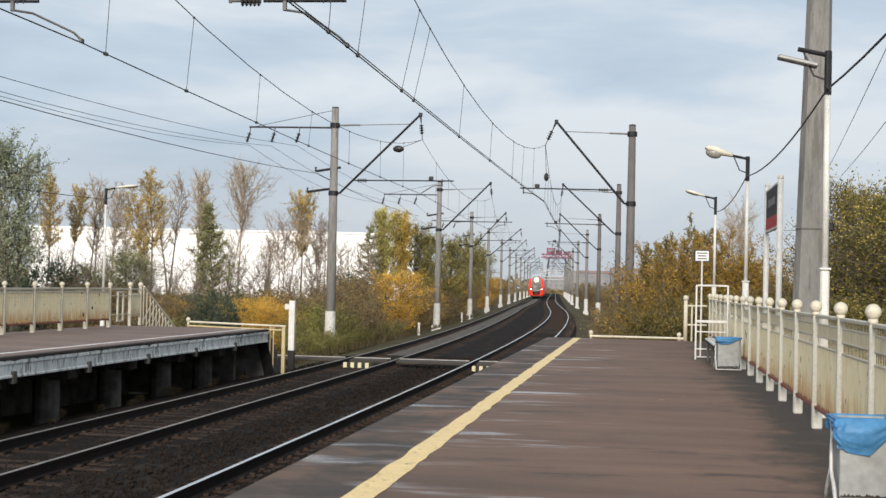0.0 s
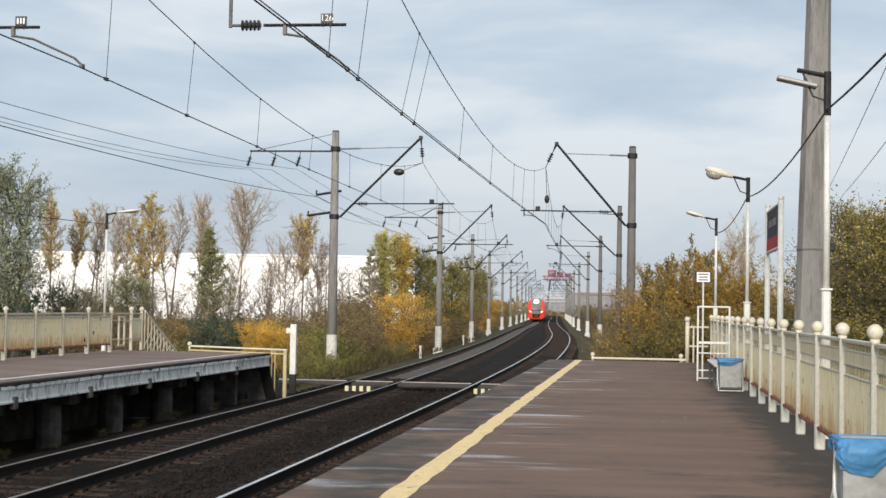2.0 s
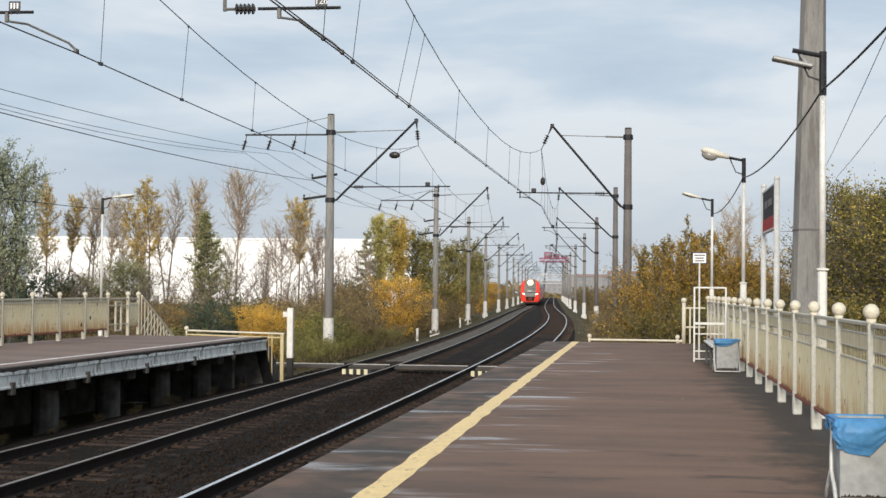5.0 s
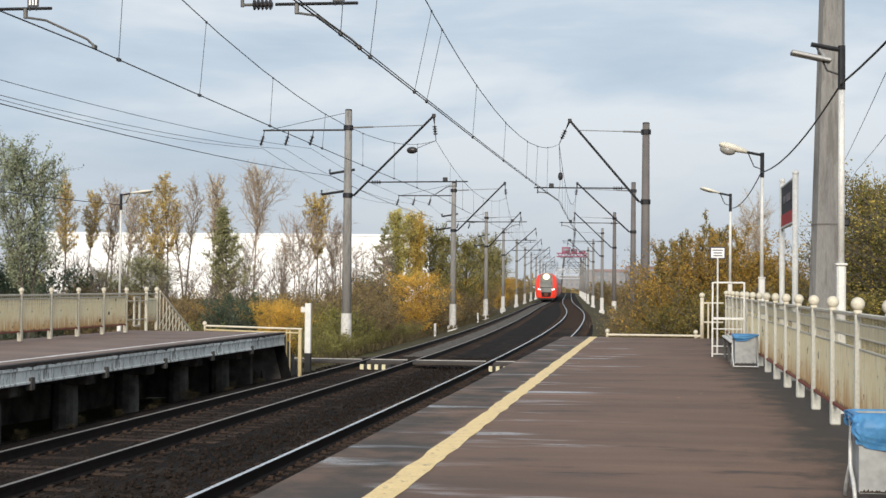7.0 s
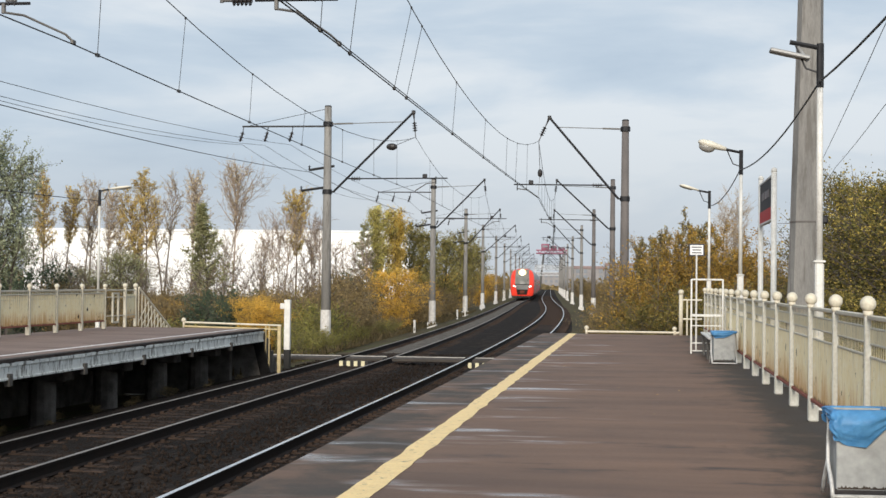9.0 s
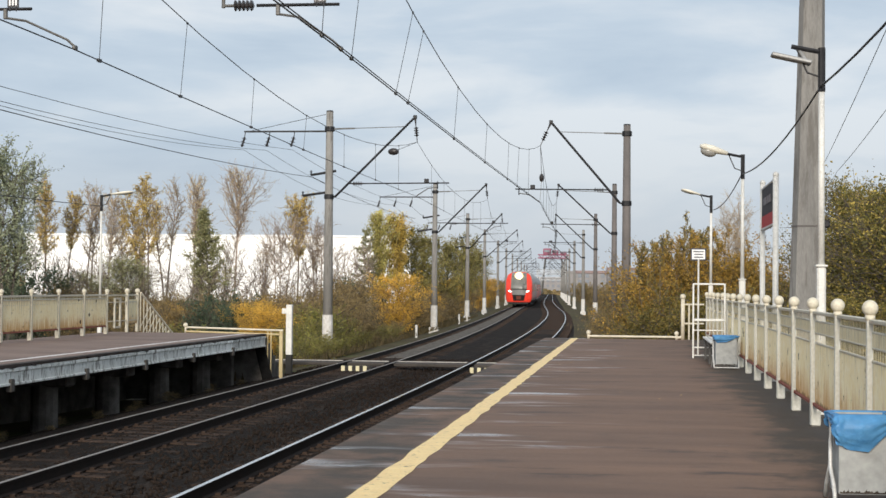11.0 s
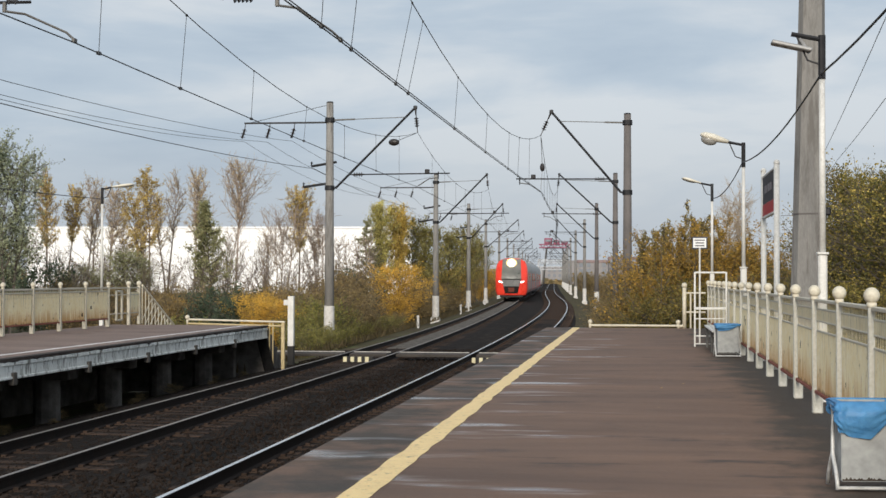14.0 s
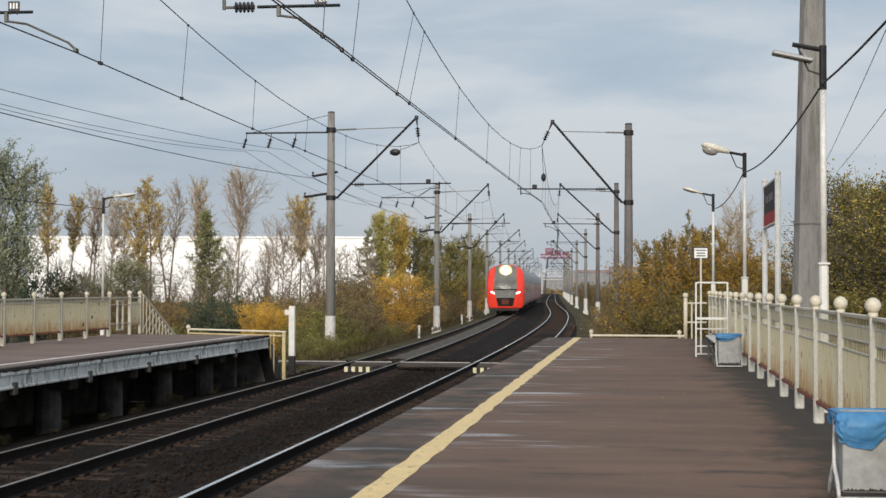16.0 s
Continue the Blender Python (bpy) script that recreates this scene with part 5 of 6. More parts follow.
for z in (0.17, 0.98):
    bm = B()
    bm_box(bm, (-14.69, 41.175, z), (0.05, 0.45, 0.05), 0.005)
    part("frame_bar", bm, CREAM, gate_bay)
bm = B()
bm_box(bm, (-14.7, 42.45, 0.6), (0.012, 0.8, 0.7), 0.003)
part("infill_sheet", bm, CREAM_SHEET, gate_bay)

marker = thing("marker_post", "white marker post with black foot and small box", "marker post")
bm = B()
bm_box(bm, (-10.84, 46.0, 0.02), (0.19, 0.17, 1.56), 0.015)
part("post", bm, WHITE_PAINT, marker)
bm = B()
bm_box(bm, (-10.84, 46.0, -1.05), (0.194, 0.174, 0.6), 0.012)
part("black_foot", bm, UNDER, marker)
bm = B()
bm_box(bm, (-11.0, 46.0, 0.6), (0.14, 0.15, 0.17), 0.012)
part("box", bm, WHITE_PAINT, marker)


# ---- track crossing ----
DECK_WOOD = mat("crossing_boards", (0.055, 0.046, 0.04), (0.028, 0.024, 0.021), rough=0.8, scale=4, stretch=(0.4, 3, 1), piece=0.2)
STEEL_PALE = mat("pale_steel", (0.42, 0.4, 0.37), (0.28, 0.26, 0.24), rough=0.55, scale=5)
STRIPE_PALE = mat("stripe_pale_yellow", (0.68, 0.62, 0.42), (0.55, 0.5, 0.32), rough=0.6, scale=6)
crossing = thing("track_crossing", "timber foot crossing laid over both tracks", "crossing")
for x0, x1 in ((-12.2, -9.55), (-9.25, -8.05), (-7.75, -5.5), (-5.18, -3.95), (-3.68, -2.9)):
    for k in range(2):
        bm = B()
        bm_box(bm, ((x0 + x1) / 2, 47.5 + 0.4 * k, RAIL_Z - 0.035 + 0.012 * (k % 2)), (x1 - x0, 0.37, 0.09), 0.012)
        part("board", bm, DECK_WOOD, crossing)
for x0, x1 in ((-12.2, -9.55), (-9.25, -8.05), (-7.75, -5.5), (-5.18, -3.95), (-3.68, -2.9)):
    bm = B()
    bm_box(bm, ((x0 + x1) / 2, 48.14, RAIL_Z + 0.02), (x1 - x0, 0.07, 0.05), 0.006)
    part("edge_strip", bm, STEEL_PALE, crossing, "pale steel edge of the boards")
for x0, x1, y in ((-9.22, -8.3, 46.2), (-5.2, -4.3, 46.3)):
    n = 8
    for k in range(n):
        w = (x1 - x0) / n
        bm = B()
        bm_box(bm, (x0 + (k + 0.5) * w, y, RAIL_Z - 0.13), (w - 0.003, 0.08, 0.2), 0.004)
        part("stripe_block", bm, STRIPE_PALE if k % 2 == 0 else UNDER, crossing)
    bm = B()
    bm_box(bm, ((x0 + x1) / 2, y + 0.18, RAIL_Z - 0.1), (x1 - x0, 0.26, 0.12))
    part("end_block", bm, PIER, crossing)

# small marker stakes beside the far track
for y in (84.0, 118.0, 128.0, 158.0):
    bm = B()
    bm_box(bm, (far_x(y) - 2.7, y, -1.2), (0.12, 0.12, 0.75), 0.015)
    bm_box(bm, (far_x(y) - 2.7, y, -0.8), (0.14, 0.14, 0.1), 0.02)
    tagged(new("track_stake", mesh_of("track_stake", bm, WHITEWASH)), "short whitewashed stake beside the ballast", "stake", group="track stakes")


# a few fallen leaves on the deck
FALLEN = mat("fallen_leaf", (0.5, 0.34, 0.1), (0.36, 0.2, 0.06), rough=0.7, scale=20, piece=0.3)
bm = B()
vs = [bm.verts.new(v) for v in ((-0.04, 0, 0.004), (0, -0.025, 0.012), (0.045, 0, 0.006), (0, 0.025, 0.014), (0, 0, 0.004))]
for a, b in ((0, 1), (1, 2), (2, 3), (3, 0)):
    bm.faces.new((vs[a], vs[b], vs[4]))
leaf_me = mesh_of("fallen_leaf", bm, FALLEN)
for k in range(12):
    ob = new("fallen_leaf", leaf_me)
    ob.matrix_basis = pose(random.uniform(-2.4, 1.6), random.uniform(13, 41), 0.012, 0, 0, random.uniform(0, 360)) @ Matrix.Scale(0.7, 4)
    tagged(ob, "small yellow-brown fallen leaf lying on the platform", "leaf", group="fallen leaves")


# ---- trees and bushes ----
BARK_DARK = mat("dark_bark", (0.11, 0.09, 0.075), (0.065, 0.055, 0.047), rough=0.95, scale=6, stretch=(1, 1, 0.3))
BARK_GREY = mat("grey_tan_bark", (0.42, 0.35, 0.28), (0.28, 0.23, 0.185), rough=0.95, scale=6, stretch=(1, 1, 0.3))
BARK_PALE = mat("pale_poplar_bark", (0.35, 0.275, 0.22), (0.22, 0.17, 0.135), rough=0.95, scale=6, stretch=(1, 1, 0.3))
BARK_TALL = mat("brown_trunk_bark", (0.27, 0.205, 0.16), (0.16, 0.12, 0.092), rough=0.95, scale=6, stretch=(1, 1, 0.3))
BARK_SHRUB = mat("grey_shrub_bark", (0.19, 0.15, 0.13), (0.11, 0.088, 0.075), rough=0.95, scale=6, stretch=(1, 1, 0.3))
LEAF = {
    "gold": leaf_mat("golden_leaves", [(0.56, 0.39, 0.11), (0.7, 0.53, 0.19), (0.6, 0.43, 0.14), (0.5, 0.41, 0.14)]),
    "tan": leaf_mat("tan_leaves", [(0.66, 0.52, 0.28), (0.74, 0.6, 0.36), (0.62, 0.48, 0.24), (0.7, 0.6, 0.42)]),
    "green": leaf_mat("green_leaves", [(0.3, 0.31, 0.15), (0.37, 0.37, 0.19), (0.43, 0.39, 0.2), (0.24, 0.26, 0.13)]),
    "amber": leaf_mat("amber_leaves", [(0.68, 0.47, 0.1), (0.78, 0.57, 0.14), (0.62, 0.43, 0.1), (0.72, 0.56, 0.16)]),
    "olive": leaf_mat("olive_leaves", [(0.25, 0.23, 0.08), (0.34, 0.3, 0.1), (0.19, 0.18, 0.07), (0.42, 0.32, 0.1)]),
    "lime": leaf_mat("yellow_green_leaves", [(0.5, 0.48, 0.15), (0.6, 0.53, 0.17), (0.66, 0.53, 0.17), (0.4, 0.41, 0.14)]),
    "willow": leaf_mat("grey_green_leaves", [(0.33, 0.36, 0.22), (0.4, 0.44, 0.29), (0.3, 0.32, 0.19), (0.46, 0.5, 0.36)]),
    "dark": leaf_mat("dark_green_leaves", [(0.05, 0.08, 0.05), (0.08, 0.11, 0.07), (0.11, 0.14, 0.08)]),
    "orange": leaf_mat("orange_leaves", [(0.74, 0.42, 0.06), (0.82, 0.51, 0.085), (0.64, 0.37, 0.06), (0.76, 0.51, 0.11)]),
    "brown": leaf_mat("brown_leaves", [(0.25, 0.18, 0.09), (0.33, 0.23, 0.1), (0.2, 0.16, 0.08), (0.4, 0.29, 0.13)]),
    "mixed": leaf_mat("mixed_autumn_leaves", [(0.26, 0.15, 0.034), (0.41, 0.24, 0.045), (0.17, 0.13, 0.038), (0.58, 0.35, 0.065), (0.09, 0.088, 0.03)], 0.18),
    "thicket": leaf_mat("dark_olive_leaves", [(0.12, 0.11, 0.032), (0.2, 0.16, 0.04), (0.085, 0.09, 0.03), (0.34, 0.24, 0.055), (0.1, 0.075, 0.03)], 0.18),
    "shoot": leaf_mat("pale_olive_leaves", [(0.34, 0.29, 0.11), (0.46, 0.34, 0.1), (0.3, 0.28, 0.13), (0.24, 0.19, 0.07)]),
    "murky": leaf_mat("brown_olive_leaves", [(0.16, 0.12, 0.05), (0.22, 0.16, 0.06), (0.11, 0.1, 0.04), (0.3, 0.2, 0.07), (0.13, 0.09, 0.045)], 0.18),
    "spotted": leaf_mat("green_and_yellow_leaves", [(0.08, 0.08, 0.026), (0.16, 0.14, 0.038), (0.11, 0.11, 0.034), (0.34, 0.25, 0.06), (0.14, 0.125, 0.036), (0.66, 0.5, 0.13)], 0.18),
    "weed": leaf_mat("weed_leaves", [(0.2, 0.21, 0.055), (0.33, 0.3, 0.08), (0.13, 0.15, 0.045), (0.38, 0.3, 0.085), (0.09, 0.1, 0.04)]),
    "grass": leaf_mat("grass_blades", [(0.07, 0.057, 0.026), (0.105, 0.077, 0.036), (0.05, 0.043, 0.02), (0.14, 0.1, 0.05)]),
}


def segments_mesh(name, segs, material, sides=4):
    """Tapered twigs from rows of p, q, r0, r1."""
    s = np.array(segs, float)
    p, q, r0, r1 = s[:, 0:3], s[:, 3:6], s[:, 6], s[:, 7]
    d = q - p
    d /= np.linalg.norm(d, axis=1, keepdims=True) + 1e-9
    ref = np.where(np.abs(d[:, 2:3]) > 0.9, [[1.0, 0, 0]], [[0, 0, 1.0]])
    u = np.cross(d, ref)
    u /= np.linalg.norm(u, axis=1, keepdims=True) + 1e-9
    v = np.cross(d, u)
    a = np.arange(sides) * 2 * np.pi / sides
    rim = np.cos(a)[None, :, None] * u[:, None] + np.sin(a)[None, :, None] * v[:, None]
    verts = np.concatenate([p[:, None] + rim * r0[:, None, None], q[:, None] + rim * r1[:, None, None]], 1).reshape(-1, 3)
    base = np.arange(len(s))[:, None] * 2 * sides
    k = np.arange(sides)
    quad = np.stack([k, (k + 1) % sides, (k + 1) % sides + sides, k + sides], -1)
    faces = (base[:, :, None] + quad[None]).reshape(-1, 4)
    me = bpy.data.meshes.new(name)
    me.from_pydata(verts.tolist(), [], faces.tolist())
    me.materials.append(material)
    return me


def leaves_mesh(name, points, size, material, rng, folded=True):
    """A leaf at each point: folded, of four corners, or plain, of three, for plants far off."""
    n = len(points)
    c = np.array(points)
    a = rng.normal(size=(n, 3))
    a[:, 2] = a[:, 2] * 0.8
    a /= np.linalg.norm(a, axis=1, keepdims=True)
    b = np.cross(a, rng.normal(size=(n, 3)))
    b /= np.linalg.norm(b, axis=1, keepdims=True) + 1e-9
    sz = size * rng.uniform(0.55, 1.35, (n, 1))
    f = np.cross(a, b) * sz * 0.22
    if folded:
        verts = np.stack([c - a * sz * 0.5, c + b * sz * 0.32 + f, c + a * sz * 0.5, c - b * sz * 0.32 + f], 1).reshape(-1, 3)
        base = np.arange(n)[:, None] * 4
        faces = np.concatenate([base + [[0, 1, 2]], base + [[0, 2, 3]]], 1).reshape(-1, 3)
    else:
        verts = np.stack([c - a * sz * 0.5 + b * sz * 0.32, c - a * sz * 0.5 - b * sz * 0.32, c + a * sz * 0.5], 1).reshape(-1, 3)
        faces = np.arange(3 * n).reshape(-1, 3)
    me = bpy.data.meshes.new(name)
    me.from_pydata(verts.tolist(), [], faces.tolist())
    me.materials.append(material)
    return me


def plant(name, label, category, group, habit, h, spread, n_branch, n_twig, n_leaf, leaf, size, bark, seed, clear=0.2, stems=1, scatter=0.22, thick=0.012, splay=0.28):
    """A tree or bush: stems, limbs, twigs, and leaves round the twigs. Built at the origin, out of which copies are set."""
    rng = np.random.default_rng(seed)
    segs, tips = [], []
    for st in range(stems):
        lean = rng.normal(size=2) * (0.025 if stems == 1 else splay)
        x = np.array([rng.normal() * 0.25 * (stems > 1), rng.normal() * 0.25 * (stems > 1), -0.2])
        hh = h * (1 if stems == 1 else rng.uniform(0.62, 1.0))
        pts, k = [x.copy()], 10
        for i in range(k):
            x = x + np.array([lean[0] + rng.normal() * 0.035, lean[1] + rng.normal() * 0.035, 1.0]) * hh / k
            pts.append(x.copy())
        r = h * thick * (1 if stems == 1 else 0.6)
        for i in range(k):
            segs.append([*pts[i], *pts[i + 1], r * (1 - i / k * 0.9), r * (1 - (i + 1) / k * 0.9) + 0.006])
        nb = max(4, n_branch // stems)
        for b in range(nb):
            f = clear + (0.97 - clear) * (b + rng.uniform()) / nb
            i = min(k - 1, int(f * k))
            o = pts[i] + (pts[i + 1] - pts[i]) * (f * k - i)
            g = (f - clear) / (1 - clear)
            if habit == "slim":
                ln, rise = spread * (0.55 + 0.6 * math.sin(math.pi * min(1, g * 0.85 + 0.12))) * (1 - 0.35 * g), 1.1
            elif habit == "cone":
                ln, rise = spread * (1.08 - g) * 1.1, 0.35
            elif habit == "round":
                ln, rise = spread * (0.35 + math.sqrt(max(0, 1 - (2 * g - 0.85) ** 2)) * 0.75), 0.6
            elif habit == "vase":
                ln, rise = spread * (0.5 + 0.7 * g) * (1.15 - 0.55 * g), 1.3
            else:
                ln, rise = spread * (0.9 - 0.5 * g), 0.7
            ln *= rng.uniform(0.65, 1.2)
            az = rng.uniform(0, 2 * math.pi)
            d = np.array([math.cos(az), math.sin(az), rise * rng.uniform(0.6, 1.3)])
            d /= np.linalg.norm(d)
            br, y = max(0.008, r * 0.38 * (1 - g * 0.7)), o.copy()
            for j in range(4):
                d = d + rng.normal(size=3) * 0.13 + np.array([0, 0, 0.06 if habit != "willow" else -0.1])
                d /= np.linalg.norm(d)
                z = y + d * ln / 4
                segs.append([*y, *z, br * (1 - j * 0.22), br * (1 - (j + 1) * 0.22) + 0.003])
                nt = max(1, n_twig // 4)
                for tw in range(nt):
                    s0 = y + (z - y) * rng.uniform()
                    td = d + rng.normal(size=3) * 0.55
                    td /= np.linalg.norm(td)
                    tl = ln * rng.uniform(0.16, 0.42)
                    s1 = s0 + td * tl
                    segs.append([*s0, *s1, 0.008, 0.003] if habit == "vase" else [*s0, *s1, 0.012, 0.005])
                    tips.append((s0, s1))
                y = z
            tips.append((y - d * ln * 0.2, y))
    t = thing(name, label, category, group)
    part("trunk", segments_mesh("trunk", segs, bark, 3), None, t)
    if n_leaf:
        idx = rng.integers(0, len(tips), n_leaf)
        a = np.array([q[0] for q in tips])[idx]
        b = np.array([q[1] for q in tips])[idx]
        pts = a + (b - a) * rng.uniform(0.1, 1.1, (n_leaf, 1)) + rng.normal(size=(n_leaf, 3)) * scatter * rng.uniform(0.2, 1, (n_leaf, 1))
        part("crown", leaves_mesh("crown", pts, size, LEAF[leaf], rng, leaf == "spotted"), None, t)
    return t


GROUND_Y = -1.95


def put(proto, x, y, s=1.0, sz=1.0, label=None, z=GROUND_Y):
    """Set a plant; the first one set is the pattern itself."""
    m = pose(x, y, z, 0, 0, random.uniform(0, 360)) @ Matrix.Diagonal((s, s, s * sz, 1))
    if "set" not in proto:
        proto["set"] = 1
        proto.matrix_basis = m
        ob = proto
    else:
        ob = copy_thing(proto, m)
        ob.scale = (s, s, s * sz)
    return tagged(ob, label or "")


def at(px, depth):
    """Across, for a bearing given as tangent times 2667 to the right of the line's direction."""
    return (px - 1138) / 2667 * depth


SPECIES = {
    # label, habit, limbs, leaf, leaf size, bark, rise, scatter
    "willow": ("tall grey-green willow with feathery open crown", "oval", 44, "willow", 0.125, BARK_DARK, 1.3, 0.2),
    "gold_birch": ("slim birch with golden leaves and bare lower trunk", "fan", 34, "gold", 0.115, BARK_TALL, 1.5, 0.12),
    "bare_poplar": ("slender almost leafless poplar with upswept grey-brown limbs", "fan", 34, "tan", 0.085, BARK_PALE, 1.9, 0.1),
    "green_tree": ("green conical young tree beside the line", "cone", 36, "green", 0.13, BARK_DARK, 0.6, 0.16),
    "sparse_larch": ("sparse olive larch with gaps between its boughs", "cone", 30, "green", 0.12, BARK_DARK, 0.2, 0.1),
    "lime_tree": ("yellow-green columnar tree in autumn leaf", "column", 40, "lime", 0.12, BARK_DARK, 1.5, 0.2),
    "gold_column": ("dense golden columnar tree in autumn leaf", "column", 40, "amber", 0.12, BARK_DARK, 1.5, 0.2),
    "willow_shoot": ("upright leafy willow shoots with pale olive and gold leaves", "column", 26, "shoot", 0.085, BARK_DARK, 2.6, 0.05),
    "olive_tree": ("dull olive-green tree with rounded uneven crown", "oval", 34, "olive", 0.16, BARK_DARK, 0.9, 0.25),
}
PROFILE = {
    "oval": lambda g: math.sin(math.pi * (0.14 + 0.78 * g)) ** 0.7,
    "fan": lambda g: 0.45 + 0.55 * math.sin(math.pi * (0.1 + 0.72 * g)),
    "cone": lambda g: 1.04 - 0.92 * g,
    "column": lambda g: 0.62 + 0.38 * math.sin(math.pi * (0.1 + 0.75 * g)),
}


def grown_tree(species, x, y, h, radius, low, forks, n_leaf, seed, thick=1.0, kind="tree", group="trees behind the far platform"):
    """A tree of stems, limbs that bend upwards, branches and twigs, with leaves along the twigs."""
    label, habit, limbs, leaf, size, bark, rise, scatter = SPECIES[species]
    rng = np.random.default_rng(seed)
    segs, tips = [], []
    up = np.array([0, 0, 1.0])

    def grow(p, d, length, n, r0, r1, lift, wob):
        pts = [p]
        for i in range(n):
            d = d + rng.normal(size=3) * wob + up * lift
            d = d / np.linalg.norm(d)
            q = pts[-1] + d * length / n
            segs.append([*pts[-1], *q, r0 + (r1 - r0) * i / n, r0 + (r1 - r0) * (i + 1) / n])
            pts.append(q)
        return pts

    for fork in range(forks):
        tall = h * (1.0 if fork == 0 else rng.uniform(0.84, 0.97))
        off = np.array([rng.normal(), rng.normal(), 0]) * 0.35 * radius * (forks > 1)
        stem = grow(off * 0.4 + np.array([0, 0, -0.25]), up + off * 0.12, tall * 0.985, 14, 0.0105 * h * thick, 0.014 * min(1, thick * 2), 0.08, 0.035)
        count = max(9, limbs // forks)
        for b in range(count):
            g = (b + rng.uniform(0.1, 0.9)) / count
            f = (low + (0.975 - low) * g) * 14
            i = min(13, int(f))
            o = stem[i] + (stem[i + 1] - stem[i]) * (f - i)
            az = b * 2.4 + rng.normal() * 0.35
            d = np.array([math.cos(az), math.sin(az), rise * rng.uniform(0.5, 1.1)])
            length = max(0.25, radius * PROFILE[habit](g) * rng.uniform(0.75, 1.25)) * (1 + 0.22 * rise)
            length = min(length, max(0.3, (h - o[2]) * 1.15 + 0.15))
            r = 0.0045 * h * (1 - 0.6 * g) * thick
            limb = grow(o, d / np.linalg.norm(d), length, 5, r, 0.008, 0.1 if rise > 0.5 else 0.02, 0.12)
            for j in range(1, 6):
                way = limb[j] - limb[j - 1]
                way = way / np.linalg.norm(way)
                for k in range(2):
                    d2 = way + rng.normal(size=3) * 0.55
                    br = grow(limb[j - 1] + (limb[j] - limb[j - 1]) * rng.uniform(), d2 / np.linalg.norm(d2), length * rng.uniform(0.16, 0.42), 3, 0.015, 0.008, 0.12, 0.15)
                    for m in range(1, 4):
                        tips.append((br[m - 1], br[m]))
                        d3 = (br[m] - br[m - 1]) / np.linalg.norm(br[m] - br[m - 1]) + rng.normal(size=3) * 0.5
                        tw = grow(br[m], d3 / np.linalg.norm(d3), length * rng.uniform(0.08, 0.2) + 0.05, 1, 0.009, 0.005, 0, 0)
                        tips.append((tw[0], tw[1]))
    t = thing(kind, label, kind, group, at=pose(x, y, GROUND_Y, 0, 0, rng.uniform(0, 360)))
    part("trunk", segments_mesh("trunk", segs, bark, 3), None, t)
    idx = rng.integers(0, len(tips), n_leaf)
    a = np.array([q[0] for q in tips])[idx]
    b = np.array([q[1] for q in tips])[idx]
    pts = a + (b - a) * rng.uniform(0.0, 1.1, (n_leaf, 1)) + rng.normal(size=(n_leaf, 3)) * scatter * rng.uniform(0.2, 1, (n_leaf, 1))
    part("crown", leaves_mesh("crown", pts, size, LEAF[leaf], rng, leaf == "shoot"), None, t)
    return t


bare = plant("tree", "small leafless pinkish-grey tree with fine twigs", "tree", "trees behind the fence", "vase", 11.2, 2.2, 52, 36, 700, "tan", 0.09, BARK_GREY, 14, clear=0.45, scatter=0.2)
bareshrub = plant("bush", "leafless dark grey shrub with fine twigs", "bush", "bushes", "vase", 5.2, 1.9, 36, 22, 200, "brown", 0.1, BARK_SHRUB, 18, clear=0.1, stems=4, thick=0.008)
orange = plant("bush", "rounded orange-yellow bush in full leaf", "bush", "bushes", "round", 4.0, 2.0, 70, 10, 15000, "orange", 0.08, BARK_DARK, 19, clear=0.03, stems=4, scatter=0.22)
brown = plant("bush", "tangled brown autumn bush by the line", "bush", "bushes", "round", 3.0, 1.7, 44, 9, 4600, "brown", 0.1, BARK_DARK, 20, clear=0.03, stems=4, scatter=0.25)
green = plant("bush", "low bush with yellow-green leaves", "bush", "bushes", "round", 2.4, 1.6, 40, 9, 3000, "weed", 0.12, BARK_DARK, 21, clear=0.02, stems=4, scatter=0.25)
dark = plant("bush", "dense bush with dark green leaves", "bush", "bushes", "round", 3.4, 1.8, 44, 9, 4600, "dark", 0.13, BARK_DARK, 22, clear=0.02, stems=4, scatter=0.25)
mixed = plant("bush", "tall brown and gold willow bush with upright shoots", "bush", "bushes", "slim", 6.0, 1.0, 100, 11, 17000, "mixed", 0.068, BARK_DARK, 23, clear=0.03, stems=9, scatter=0.16, splay=0.16)
mixed_low = plant("bush", "olive and brown willow bush", "bush", "bushes", "round", 3.6, 1.6, 70, 10, 12000, "thicket", 0.072, BARK_DARK, 24, clear=0.02, stems=5, scatter=0.2)
gold_low = plant("bush", "dense gold and brown willow bush", "bush", "bushes", "round", 3.6, 1.6, 70, 10, 12000, "mixed", 0.072, BARK_DARK, 24, clear=0.02, stems=5, scatter=0.2)
murky = plant("bush", "dull brown-olive bush beside the track", "bush", "bushes", "round", 3.6, 1.6, 70, 10, 8000, "murky", 0.085, BARK_DARK, 29, clear=0.02, stems=5, scatter=0.2)
spotted = plant("tree", "green tree flecked with yellow leaves behind the fence", "tree", "trees behind the fence", "round", 6.6, 2.4, 90, 18, 21000, "spotted", 0.085, BARK_DARK, 25, clear=0.06, scatter=0.24)

olive = plant("tree", "young olive-green tree with soft rounded crown", "tree", "trees behind the far platform", "round", 5.4, 1.7, 56, 14, 7000, "green", 0.1, BARK_DARK, 27, clear=0.1, scatter=0.3)

